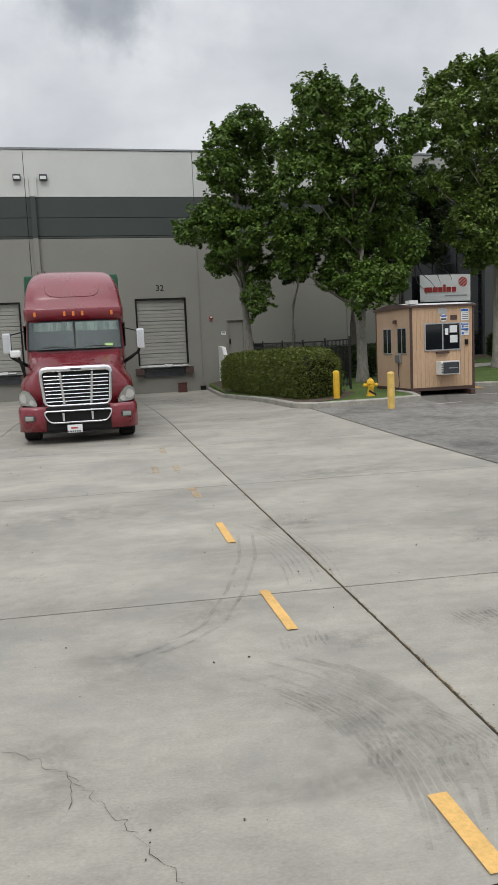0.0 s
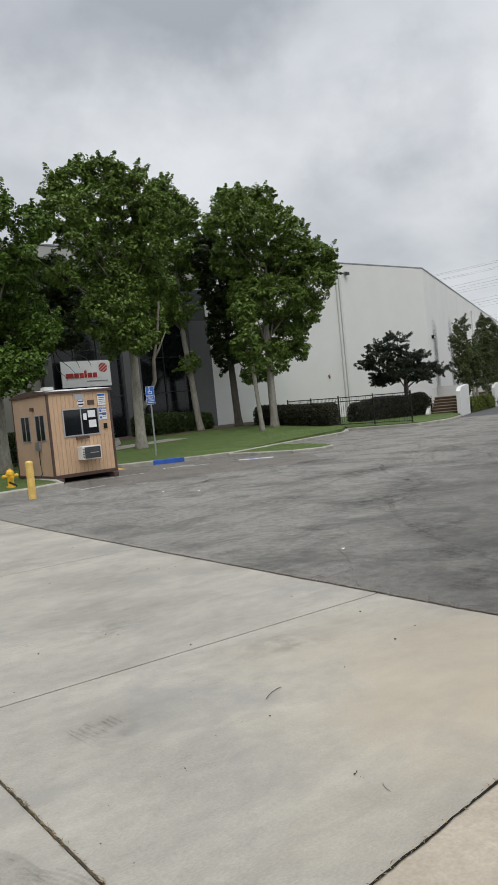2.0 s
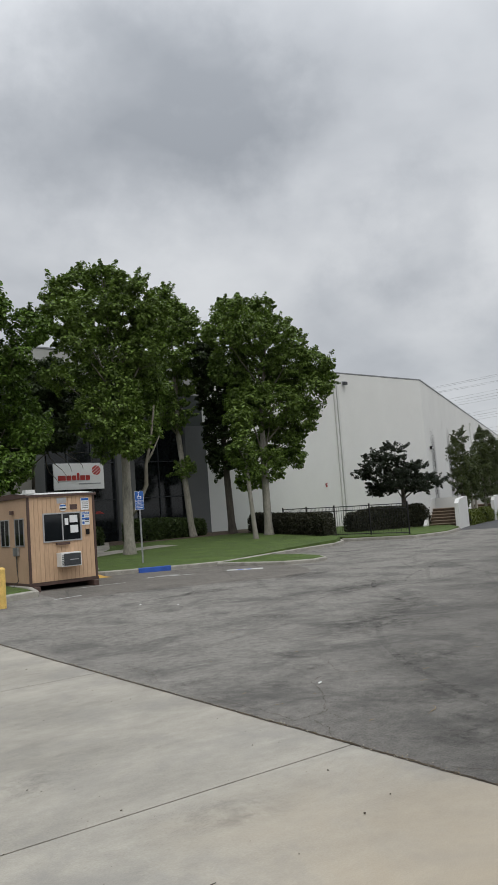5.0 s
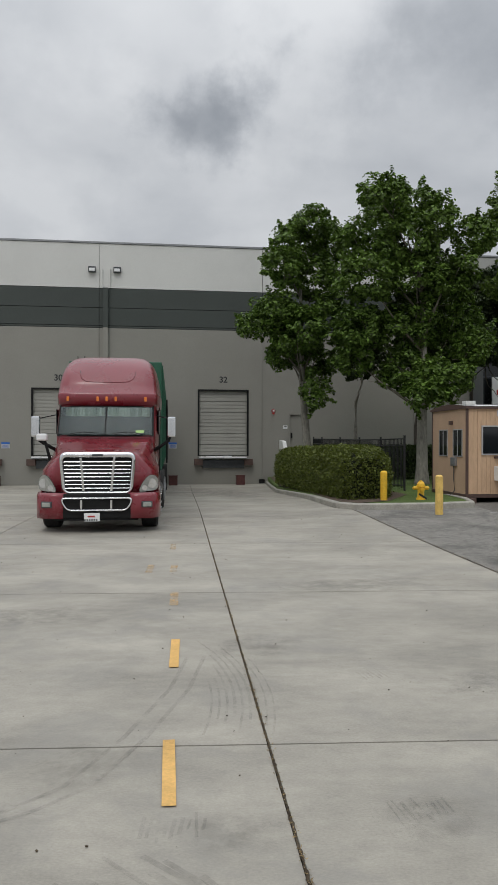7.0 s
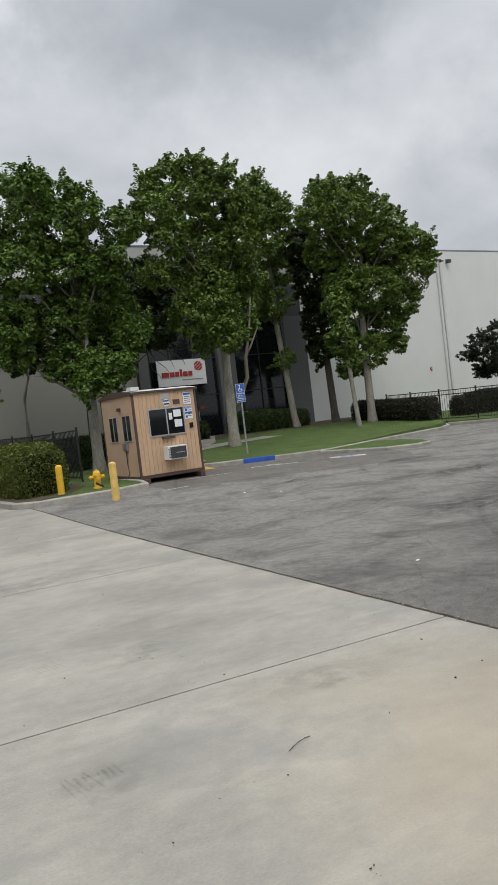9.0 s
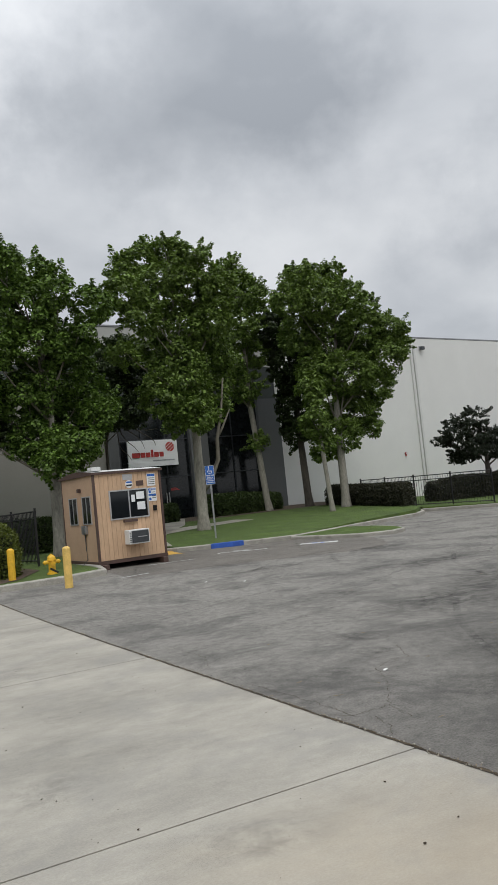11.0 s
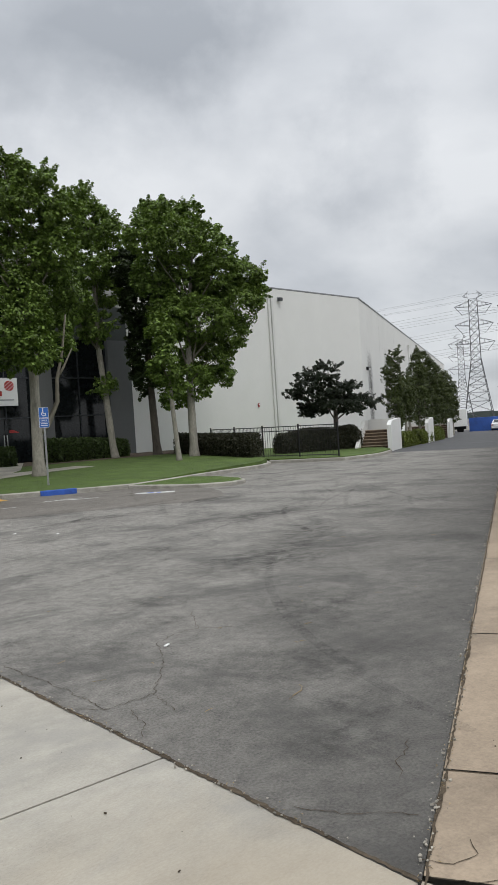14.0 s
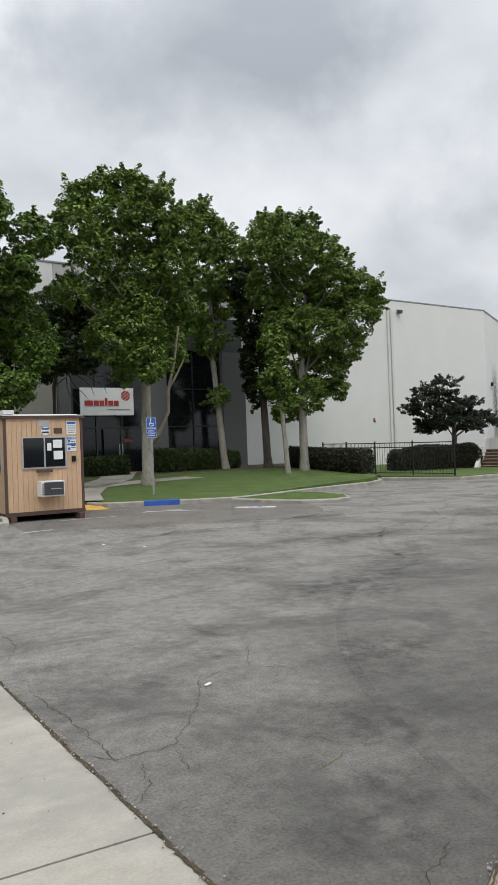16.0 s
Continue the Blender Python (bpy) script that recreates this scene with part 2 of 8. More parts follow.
M = {
    "concrete": mat("yard_concrete", (0.334, 0.312, 0.266), 0.66, 0.15, 0.8, 70, 0.2, each=0.10, spots=0.24, cloud=1.35, stretch=(0.8, 1.3, 1)),
    "joint": mat("joint_filler", (0.075, 0.059, 0.042), 0.95, 0.4, 6, 60, 0.4, spec=0.1),
    "asphalt": mat("old_asphalt", (0.226, 0.214, 0.192), 0.9, 0.25, 1.0, 60, 1.0, spots=0.36, cloud=0.6, grain=2.0),
    "asphalt_bay": mat("brown_bay_asphalt", (0.160, 0.146, 0.127), 0.9, 0.22, 1.0, 60, 0.9, spots=0.3, cloud=0.7, grain=1.8),
    "asphalt_new": mat("dark_asphalt", (0.075, 0.075, 0.077), 0.9, 0.2, 0.5, 45, 0.3),
    "gutter": mat("tan_concrete", (0.315, 0.248, 0.178), 0.88, 0.16, 1.1, 60, 0.25, each=0.1, spots=0.3),
    "apron": mat("apron_concrete", (0.370, 0.320, 0.252), 0.85, 0.14, 1.1, 60, 0.25, spots=0.2),
    "straw": leaf_mat("dry_litter", (0.26, 0.19, 0.10), 1.2),
    "pebble": mat("broken_aggregate", (0.27, 0.25, 0.21), 0.9, 0.3, 6, 50, 0.2, island=1.2),
    "kerb": mat("kerb_concrete", (0.33, 0.315, 0.275), 0.9, 0.25, 2.0, 30, 0.25),
    "red_kerb": mat("red_kerb_paint", (0.36, 0.12, 0.10), 0.8, 0.3, 3.0, 30, 0.2, spots=0.4),
    "wall_low": mat("lower_wall_paint", (0.262, 0.254, 0.226), 0.85, 0.05, 0.4, 18, 0.06),
    "wall_up": mat("upper_wall_paint", (0.63, 0.63, 0.605), 0.85, 0.04, 0.4, 18, 0.06),
    "wall_office": mat("office_parapet_paint", (0.40, 0.40, 0.38), 0.85, 0.05, 0.4, 18, 0.06),
    "band": mat("dark_band_paint", (0.055, 0.064, 0.059), 0.8, 0.10, 0.5, 18, 0.06),
    "wall_white": mat("white_wall_paint", (0.70, 0.70, 0.675), 0.85, 0.035, 0.3, 18, 0.05),
    "wall_grey": mat("grey_pier_paint", (0.115, 0.12, 0.12), 0.85, 0.08, 0.5, 18, 0.05),
    "coping": mat("metal_coping", (0.27, 0.28, 0.29), 0.5, 0.15, 2, 20, 0.05, metal=0.4),
    "dark_gap": mat("dark_recess", (0.022, 0.020, 0.017), 0.95, 0.2, spec=0.05),
    "door_panel": mat("dock_door_panel", (0.325, 0.318, 0.285), 0.55, 0.07, 1.0, 20, 0.05, each=0.05),
    "black": mat("black_rubber", (0.009, 0.009, 0.009), 0.7, 0.3, 4, 40, 0.2, spec=0.25),
    "steel": mat("galvanised_steel", (0.34, 0.35, 0.36), 0.45, 0.2, 5, 40, 0.1, metal=0.7),
    "dark_steel": mat("dark_steel_plate", (0.07, 0.075, 0.08), 0.5, 0.2, 5, 40, 0.1, metal=0.5),
    "white_paint": mat("white_paint", (0.72, 0.72, 0.70), 0.6, 0.08, 2, 25, 0.05),
    "red": mat("red_plastic", (0.42, 0.035, 0.03), 0.5, 0.15, 4, 30, 0.05),
    "bell_red": mat("faded_bell_paint", (0.30, 0.045, 0.045), 0.5, 0.15, 4, 30, 0.05),
    "red_dull": mat("worn_red_paint", (0.075, 0.022, 0.019), 0.7, 0.25, 6, 40, 0.1),
    "blue": mat("blue_paint", (0.03, 0.10, 0.42), 0.55, 0.2, 4, 30, 0.1),
    "sign_blue": mat("sign_blue", (0.02, 0.12, 0.45), 0.4, 0.05),
    "sign_white": mat("sign_white", (0.78, 0.79, 0.79), 0.45, 0.04),
    "ink": mat("black_ink", (0.02, 0.02, 0.022), 0.6, 0.05),
    "yellow": mat("yellow_paint", (0.74, 0.44, 0.03), 0.5, 0.14, 5, 35, 0.08),
    "yellow_pale": mat("sun_bleached_yellow_paint", (0.74, 0.50, 0.14), 0.6, 0.16, 5, 35, 0.08),
    "road_yellow": mat("worn_yellow_marking", (0.66, 0.40, 0.13), 0.8, 0.16, 4, 60, 0.15),
    "road_white": mat("worn_white_marking", (0.52, 0.52, 0.50), 0.85, 0.3, 6, 50, 0.15, spots=0.35),
    "ramp_yellow": mat("yellow_ramp", (0.55, 0.32, 0.06), 0.85, 0.25, 4, 40, 0.2),
    "siding": mat("tan_plywood_siding", (0.56, 0.375, 0.235), 0.7, 0.10, 2.0, 25, 0.1, stretch=(1, 1, 0.25), each=0.10),
    "siding_plain": mat("tan_painted_panel", (0.48, 0.325, 0.215), 0.75, 0.07, 1.5, 25, 0.06),
    "brown": mat("dark_brown_trim", (0.085, 0.05, 0.04), 0.6, 0.2, 5, 30, 0.1),
    "roof_white": mat("white_roof_sheet", (0.62, 0.62, 0.60), 0.6, 0.1, 2, 20, 0.05),
    "glass_black": mat("dark_window_glass", (0.010, 0.012, 0.014), 0.06, 0.1, 2, 10, 0, spec=0.6),
    "glass_office": mat("tinted_office_glass", (0.010, 0.012, 0.013), 0.06, 0.1, 2, 10, 0, spec=0.4),
    "alu": mat("brushed_aluminium", (0.50, 0.50, 0.50), 0.4, 0.08, 6, 50, 0.05, metal=0.6),
    "mullion": mat("dark_mullion", (0.05, 0.055, 0.06), 0.4, 0.1, 3, 20, 0.02, metal=0.5),
    "paint_red": mat("maroon_truck_paint", (0.190, 0.014, 0.024), 0.28, 0.06, 1.2, 8, 0, coat=0.55, local=True),
    "chrome": mat("chrome", (0.72, 0.73, 0.74), 0.14, 0.06, 3, 20, 0, metal=1.0, local=True),
    "lamp_glass": mat("clear_headlamp", (0.31, 0.32, 0.29), 0.08, 0.15, 8, 30, 0.1, coat=0.8, local=True),
    "amber": mat("amber_lens", (0.75, 0.20, 0.02), 0.3, 0.1, 6, 30, 0, coat=0.5, local=True),
    "tyre": mat("tyre_rubber", (0.022, 0.021, 0.02), 0.85, 0.3, 6, 50, 0.3, local=True),
    "green": mat("green_trailer_paint", (0.016, 0.10, 0.055), 0.5, 0.15, 1.0, 20, 0.05),
    "curtain": mat("striped_curtain", (0.52, 0.50, 0.41), 0.9, 0.35, 14, 40, 0.1, stretch=(3, 1, 0.1), local=True, each=0.9),
    "paper_green": mat("pale_green_paper", (0.40, 0.62, 0.22), 0.7, 0.1),
    "screen": mat("windscreen_glass", (0.42, 0.54, 0.52), 0.04, 0.02, 2, 10, 0, trans=1.0, local=True, spec=0.2),
    "cabin": mat("unlit_cab_black", (0.010, 0.015, 0.015), 0.8, 0.4, 3, 10, 0.1, local=True),
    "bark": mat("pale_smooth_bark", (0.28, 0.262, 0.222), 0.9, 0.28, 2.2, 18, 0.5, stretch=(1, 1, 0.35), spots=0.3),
    # pale bark darkened in colour, for limbs in the crown's shade
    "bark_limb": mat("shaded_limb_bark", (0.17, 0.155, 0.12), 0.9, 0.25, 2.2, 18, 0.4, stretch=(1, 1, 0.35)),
    "bark_dark": mat("dark_bark", (0.10, 0.085, 0.07), 0.95, 0.3, 3, 18, 0.6, stretch=(1, 1, 0.3)),
    "grass": mat("mown_grass", (0.082, 0.130, 0.024), 0.95, 0.26, 1.2, 40, 0.7, bump_far=0.05),
    "blade": leaf_mat("grass_blade", (0.098, 0.160, 0.030), 0.8),
    "soil": mat("mulch", (0.085, 0.06, 0.042), 0.95, 0.4, 5, 40, 0.8),
    "leaf": leaf_mat("plane_tree_leaf", (0.090, 0.150, 0.027), 1.4),
    "leaf_pale": leaf_mat("windblown_tree_leaf", (0.114, 0.172, 0.036), 1.4),
    # darker copy of the tree leaf, canopy shade put into its colour
    "leaf_shaded": leaf_mat("shaded_tree_leaf", (0.040, 0.060, 0.020)),
    "leaf_hedge": leaf_mat("hedge_leaf", (0.098, 0.120, 0.025)),
    # hedge leaf darkened, its colour carries the shade under trees and behind the booth
    "leaf_shade": leaf_mat("shaded_shrub_leaf", (0.048, 0.072, 0.022)),
    "leaf_dark": leaf_mat("dark_shrub_leaf", (0.040, 0.040, 0.025)),
    "leaf_pine": leaf_mat("pine_needle", (0.017, 0.024, 0.012)),
    "leaf_olive": leaf_mat("columnar_tree_leaf", (0.056, 0.072, 0.022)),
    # near-black, holds the shade inside the hedges in its colour
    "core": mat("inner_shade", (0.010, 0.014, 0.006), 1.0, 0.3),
    "fence": mat("black_steel_fence", (0.014, 0.014, 0.015), 0.45, 0.15, 6, 40, 0.05),
    "screen_mesh": mat("dark_windbreak_mesh", (0.028, 0.034, 0.032), 0.9, 0.25, 1.2, 60, 0.3),
    "container": mat("blue_container_paint", (0.02, 0.07, 0.28), 0.5, 0.2, 1, 12, 0.05),
    "lattice": mat("pylon_steel", (0.07, 0.073, 0.077), 0.6, 0.1, 0.1, 1, 0, metal=0.3),
    "hill": mat("far_woods", (0.06, 0.075, 0.07), 1.0, 0.3, 0.01, 0.1, 0),
    "silver": mat("white_car_paint", (0.62, 0.63, 0.64), 0.3, 0.05, 1, 10, 0, coat=0.7),
    "earth": mat("bare_ground", (0.19, 0.175, 0.15), 0.95, 0.3, 0.2, 8, 0.4),
    "tail": mat("red_tail_lamp", (0.35, 0.02, 0.02), 0.3, 0.1, 6, 30, 0, coat=0.5),
}


def stain(name, col, cover):
    """A thin worn deposit, patchy and see-through."""
    m = mat(name, col, 0.9, 0.2, 2, 40, 0)
    nt = m.node_tree
    n1 = nt.nodes.new("ShaderNodeTexNoise")
    n1.inputs["Scale"].default_value, n1.inputs["Detail"].default_value, n1.inputs["Roughness"].default_value = 5.0, 8.0, 0.75
    geo = nt.nodes.new("ShaderNodeNewGeometry")
    nt.links.new(geo.outputs["Position"], n1.inputs["Vector"])
    r = nt.nodes.new("ShaderNodeMapRange")
    r.inputs[1].default_value, r.inputs[2].default_value, r.inputs[3].default_value, r.inputs[4].default_value = 0.38, 0.72, 0.0, cover
    nt.links.new(n1.outputs["Fac"], r.inputs[0])
    nt.links.new(r.outputs[0], nt.nodes["Principled BSDF"].inputs["Alpha"])
    return m


def gutter_dirt(m):
    """Dark road grime that gathers on the asphalt beside the gutter."""
    nt = m.node_tree
    p = nt.nodes["Principled BSDF"]
    colour = p.inputs["Base Color"].links[0].from_socket
    geo = nt.nodes.new("ShaderNodeNewGeometry")
    dot = nt.nodes.new("ShaderNodeVectorMath")
    dot.operation = "DOT_PRODUCT"
    dot.inputs[1].default_value = (-math.sin(radians(33.2)), math.cos(radians(33.2)), 0)
    nt.links.new(geo.outputs["Position"], dot.inputs[0])
    n1 = nt.nodes.new("ShaderNodeTexNoise")
    n1.inputs["Scale"].default_value, n1.inputs["Detail"].default_value, n1.inputs["Roughness"].default_value = 0.7, 7.0, 0.65
    nt.links.new(geo.outputs["Position"], n1.inputs["Vector"])
    wander = nt.nodes.new("ShaderNodeMath")
    wander.operation = "MULTIPLY_ADD"
    wander.inputs[1].default_value = 6.0
    nt.links.new(n1.outputs["Fac"], wander.inputs[0])
    nt.links.new(dot.outputs["Value"], wander.inputs[2])
    r = nt.nodes.new("ShaderNodeMapRange")
    r.inputs[1].default_value, r.inputs[2].default_value, r.inputs[3].default_value, r.inputs[4].default_value = 3.0, 6.6, 0.60, 0.0
    nt.links.new(wander.outputs[0], r.inputs[0])
    mix = nt.nodes.new("ShaderNodeMix")
    mix.data_type = "RGBA"
    mix.inputs[7].default_value = (0.045, 0.042, 0.038, 1)
    nt.links.new(r.outputs[0], mix.inputs[0])
    nt.links.new(colour, mix.inputs[6])
    nt.links.new(mix.outputs[2], p.inputs["Base Color"])


def soot(name, col, cover, axes=(0, 2)):
    """A run of dirt, rubber or painted shade that is densest along its middle."""
    m = stain(name, col, cover)
    nt = m.node_tree
    tc = nt.nodes.new("ShaderNodeTexCoord")
    sep = nt.nodes.new("ShaderNodeSeparateXYZ")
    nt.links.new(tc.outputs["Generated"], sep.inputs[0])
    last = nt.nodes["Principled BSDF"].inputs["Alpha"].links[0].from_socket
    for i in axes:
        curve = nt.nodes.new("ShaderNodeMath")
        curve.operation = "PINGPONG"
        curve.inputs[1].default_value = 0.5
        nt.links.new(sep.outputs[i], curve.inputs[0])
        ease = nt.nodes.new("ShaderNodeMapRange")
        ease.interpolation_type = "SMOOTHSTEP"
        ease.inputs[1].default_value, ease.inputs[2].default_value = 0.0, 0.5 if i == 0 else 0.3
        nt.links.new(curve.outputs[0], ease.inputs[0])
        times = nt.nodes.new("ShaderNodeMath")
        times.operation = "MULTIPLY"
        nt.links.new(last, times.inputs[0])
        nt.links.new(ease.outputs[0], times.inputs[1])
        last = times.outputs[0]
    nt.links.new(last, nt.nodes["Principled BSDF"].inputs["Alpha"])
    return m


def weathered(m, second, scale, lo, hi, cover, corner=None):
    """Blends a second tone in broad patches, and a tan tide of silt round a corner."""
    nt = m.node_tree
    p = nt.nodes["Principled BSDF"]
    colour = p.inputs["Base Color"].links[0].from_socket
    geo = nt.nodes.new("ShaderNodeNewGeometry")
    n1 = nt.nodes.new("ShaderNodeTexNoise")
    n1.inputs["Scale"].default_value, n1.inputs["Detail"].default_value, n1.inputs["Roughness"].default_value, n1.inputs["Distortion"].default_value = scale, 9.0, 0.68, 0.5
    nt.links.new(geo.outputs["Position"], n1.inputs["Vector"])
    masks = []
    r = nt.nodes.new("ShaderNodeMapRange")
    r.inputs[1].default_value, r.inputs[2].default_value, r.inputs[3].default_value, r.inputs[4].default_value = lo, hi, 0.0, cover
    nt.links.new(n1.outputs["Fac"], r.inputs[0])
    masks.append((r.outputs[0], second))
    if corner:
        gap = nt.nodes.new("ShaderNodeVectorMath")
        gap.operation = "DISTANCE"
        gap.inputs[1].default_value = corner
        nt.links.new(geo.outputs["Position"], gap.inputs[0])
        wander = nt.nodes.new("ShaderNodeMath")
        wander.operation = "MULTIPLY_ADD"
        wander.inputs[1].default_value = 2.4
        nt.links.new(n1.outputs["Fac"], wander.inputs[0])
        nt.links.new(gap.outputs["Value"], wander.inputs[2])
        r = nt.nodes.new("ShaderNodeMapRange")
        r.inputs[1].default_value, r.inputs[2].default_value, r.inputs[3].default_value, r.inputs[4].default_value = 1.3, 3.3, 0.75, 0.0
        nt.links.new(wander.outputs[0], r.inputs[0])
        masks.append((r.outputs[0], (0.40, 0.325, 0.225)))
    for fac, tone in masks:
        mix = nt.nodes.new("ShaderNodeMix")
        mix.data_type = "RGBA"
        mix.inputs[7].default_value = (*tone, 1)
        nt.links.new(fac, mix.inputs[0])
        nt.links.new(colour, mix.inputs[6])
        colour = mix.outputs[2]
    nt.links.new(colour, p.inputs["Base Color"])


weathered(M["concrete"], (0.236, 0.227, 0.207), 0.9, 0.50, 0.70, 0.75, (3.3, 2.2, 0))
weathered(M["grass"], (0.050, 0.082, 0.016), 1.3, 0.46, 0.64, 0.7)
weathered(M["asphalt"], (0.072, 0.069, 0.064), 0.75, 0.50, 0.63, 0.60)
gutter_dirt(M["asphalt"])
M["soot"] = soot("dark_water_stain", (0.10, 0.10, 0.095), 0.75)
M["smear"] = stain("tyre_rubber_marks", (0.06, 0.058, 0.055), 0.26)
M["smear_thin"] = stain("faint_tyre_marks", (0.11, 0.106, 0.097), 0.25)
M["scuff_shade"] = soot("grey_rubber_and_shade", (0.17, 0.165, 0.15), 0.34, (0, 1))
M["road_faded"] = stain("faded_yellow_marking", (0.62, 0.40, 0.17), 0.75)
M["oil"] = soot("old_oil_patch", (0.05, 0.048, 0.045), 0.6, (0, 1))
M["smear_light"] = stain("pale_scuffs", (0.30, 0.29, 0.27), 0.22)


# ---- building blocks ----
def bx(bm, x0, y0, z0, x1, y1, z1, bevel=0.0, m=None):
    vs = bmesh.ops.create_cube(bm, size=1)["verts"]
    for v in vs:
        v.co = Vector(((x0 + x1) / 2 + v.co.x * (x1 - x0), (y0 + y1) / 2 + v.co.y * (y1 - y0), (z0 + z1) / 2 + v.co.z * (z1 - z0)))
        if m is not None:
            v.co = m @ v.co
    if bevel:
        edges = list({e for v in vs for e in v.link_edges})
        bmesh.ops.bevel(bm, geom=edges, offset=bevel, segments=2, affect="EDGES", profile=0.6)


def tube(bm, p0, p1, r0, r1=None, seg=8, cap=True):
    p0, p1 = Vector(p0), Vector(p1)
    r1 = r0 if r1 is None else r1
    d = (p1 - p0)
    if d.length < 1e-6:
        return
    q = d.to_track_quat("Z", "Y")
    rings = []
    for p, r in ((p0, r0), (p1, r1)):
        rings.append([bm.verts.new(p + q @ Vector((r * math.cos(2 * math.pi * k / seg), r * math.sin(2 * math.pi * k / seg), 0))) for k in range(seg)])
    for k in range(seg):
        bm.faces.new((rings[0][k], rings[0][(k + 1) % seg], rings[1][(k + 1) % seg], rings[1][k]))
    if cap:
        bm.faces.new(rings[0][::-1])
        bm.faces.new(rings[1])


def path_tube(bm, pts, radii, seg=8):
    rings = []
    for i, p in enumerate(pts):
        p = Vector(p)
        d = Vector(pts[min(i + 1, len(pts) - 1)]) - Vector(pts[max(i - 1, 0)])
        q = d.to_track_quat("Z", "Y")
        rings.append([bm.verts.new(p + q @ Vector((radii[i] * math.cos(2 * math.pi * k / seg), radii[i] * math.sin(2 * math.pi * k / seg), 0))) for k in range(seg)])
    for a, b in zip(rings, rings[1:]):
        # pick the twist that keeps the rings aligned
        s = min(range(seg), key=lambda j: (a[0].co - b[j].co).length)
        for k in range(seg):
            bm.faces.new((a[k], a[(k + 1) % seg], b[(k + 1 + s) % seg], b[(k + s) % seg]))
    bm.faces.new(rings[0][::-1])
    bm.faces.new(rings[-1])


def loft(bm, sections, closed=True):
    rows = [[bm.verts.new(p) for p in s] for s in sections]
    n = len(rows[0])
    for a, b in zip(rows, rows[1:]):
        for k in range(n if closed else n - 1):
            bm.faces.new((a[k], a[(k + 1) % n], b[(k + 1) % n], b[k]))
    if closed:
        bm.faces.new(rows[0][::-1])
        bm.faces.new(rows[-1])


def mesh_of(name, bm, material, smooth=False):
    bmesh.ops.recalc_face_normals(bm, faces=bm.faces[:])
    me = bpy.data.meshes.new(name)
    bm.to_mesh(me)
    bm.free()
    me.materials.append(M[material] if isinstance(material, str) else material)
    if smooth:
        me.polygons.foreach_set("use_smooth", [True] * len(me.polygons))
    return me


def part(name, bm, material, parent, label="", smooth=False):
    ob = new(name, mesh_of(name, bm, material, smooth))
    ob.parent = parent
    return tagged(ob, label)


def single(name, bm, material, label, category="", group="", kind="", smooth=False, m=None):
    ob = new(name, mesh_of(name, bm, material, smooth))
    if m is not None:
        ob.matrix_world = m
    return tagged(ob, label, category, group, kind)


def thing(name, label, category="", group="", kind="", m=None):
    ob = new(name)
    ob.empty_display_size = 0.2
    if m is not None:
        ob.matrix_world = m
    return tagged(ob, label, category, group, kind)


def box_part(name, dims, material, parent, label="", bevel=0.0):
    bm = bmesh.new()
    bx(bm, *dims, bevel=bevel)
    return part(name, bm, material, parent, label)


def words(body, size, material, parent, m, name="lettering", label=""):
    cu = bpy.data.curves.new("letters", "FONT")
    cu.body, cu.size, cu.align_x, cu.align_y, cu.extrude = body, size, "CENTER", "CENTER", 0.003
    cu.offset = size * 0.018
    tmp = new("letters", cu)
    bpy.context.view_layer.update()
    me = bpy.data.meshes.new_from_object(tmp.evaluated_get(bpy.context.evaluated_depsgraph_get()))
    bpy.data.objects.remove(tmp)
    me.materials.clear()
    me.materials.append(M[material])
    ob = new(name, me)
    ob.parent = parent
    ob.matrix_local = m
    return tagged(ob, label)


def smooth01(v):
    v = min(1.0, max(0.0, v))
    return v * v * (3 - 2 * v)


# frames of reference: the yard's slabs, the long facade, the drive that leads away
YARD = Matrix(((1.0, -0.063, 0, 0.38), (0.022, 1.0, 0, 4.36), (0, 0, 1, 0), (0, 0, 0, 1)))
FACE = pose(0, 36.4, 0, 0, 0, 6.0)
DRIVE = pose(4.1, 2.89, 0, 0, 0, 33.2)
FACE_INV, DRIVE_INV, YARD_INV = FACE.inverted(), DRIVE.inverted(), YARD.inverted()


def gz(x, y):
    """Height of the paving."""
    dock = -0.36 * smooth01((y - 15) / 21.5) * smooth01((4.4 - x) / 3.0)
    rise = 0.15 * math.exp(-((x - 6.4) ** 2 + (y - 19.4) ** 2) / (2 * 3.3 ** 2))
    u = (DRIVE_INV @ Vector((x, y, 0))).x
    return dock + rise - 0.0095 * max(0.0, u - 42)


def lawn_z(x, y):
    return 0.16 + 0.035 * max(0.0, y - 22.5) * smooth01((40 - x) / 16)


def sheet(name, material, m, x0, x1, nx, y0, y1, ny, height, cuts=()):
    bm = bmesh.new()
    grid = []
    for j in range(ny + 1):
        row = []
        for i in range(nx + 1):
            p = m @ Vector((x0 + (x1 - x0) * i / nx, y0 + (y1 - y0) * j / ny, 0))
            row.append(bm.verts.new((p.x, p.y, height(p.x, p.y))))
        grid.append(row)
    for j in range(ny):
        for i in range(nx):
            bm.faces.new((grid[j][i], grid[j][i + 1], grid[j + 1][i + 1], grid[j + 1][i]))
    for at, normal in cuts:
        bmesh.ops.bisect_plane(bm, geom=bm.verts[:] + bm.edges[:] + bm.faces[:], plane_co=at, plane_no=normal, clear_outer=True)
    return bm


def inside(poly, x, y):
    hit = False
    for (xa, ya), (xb, yb) in zip(poly, poly[1:] + poly[:1]):
        if (ya > y) != (yb > y) and x < (xb - xa) * (y - ya) / (yb - ya) + xa:
            hit = not hit
    return hit


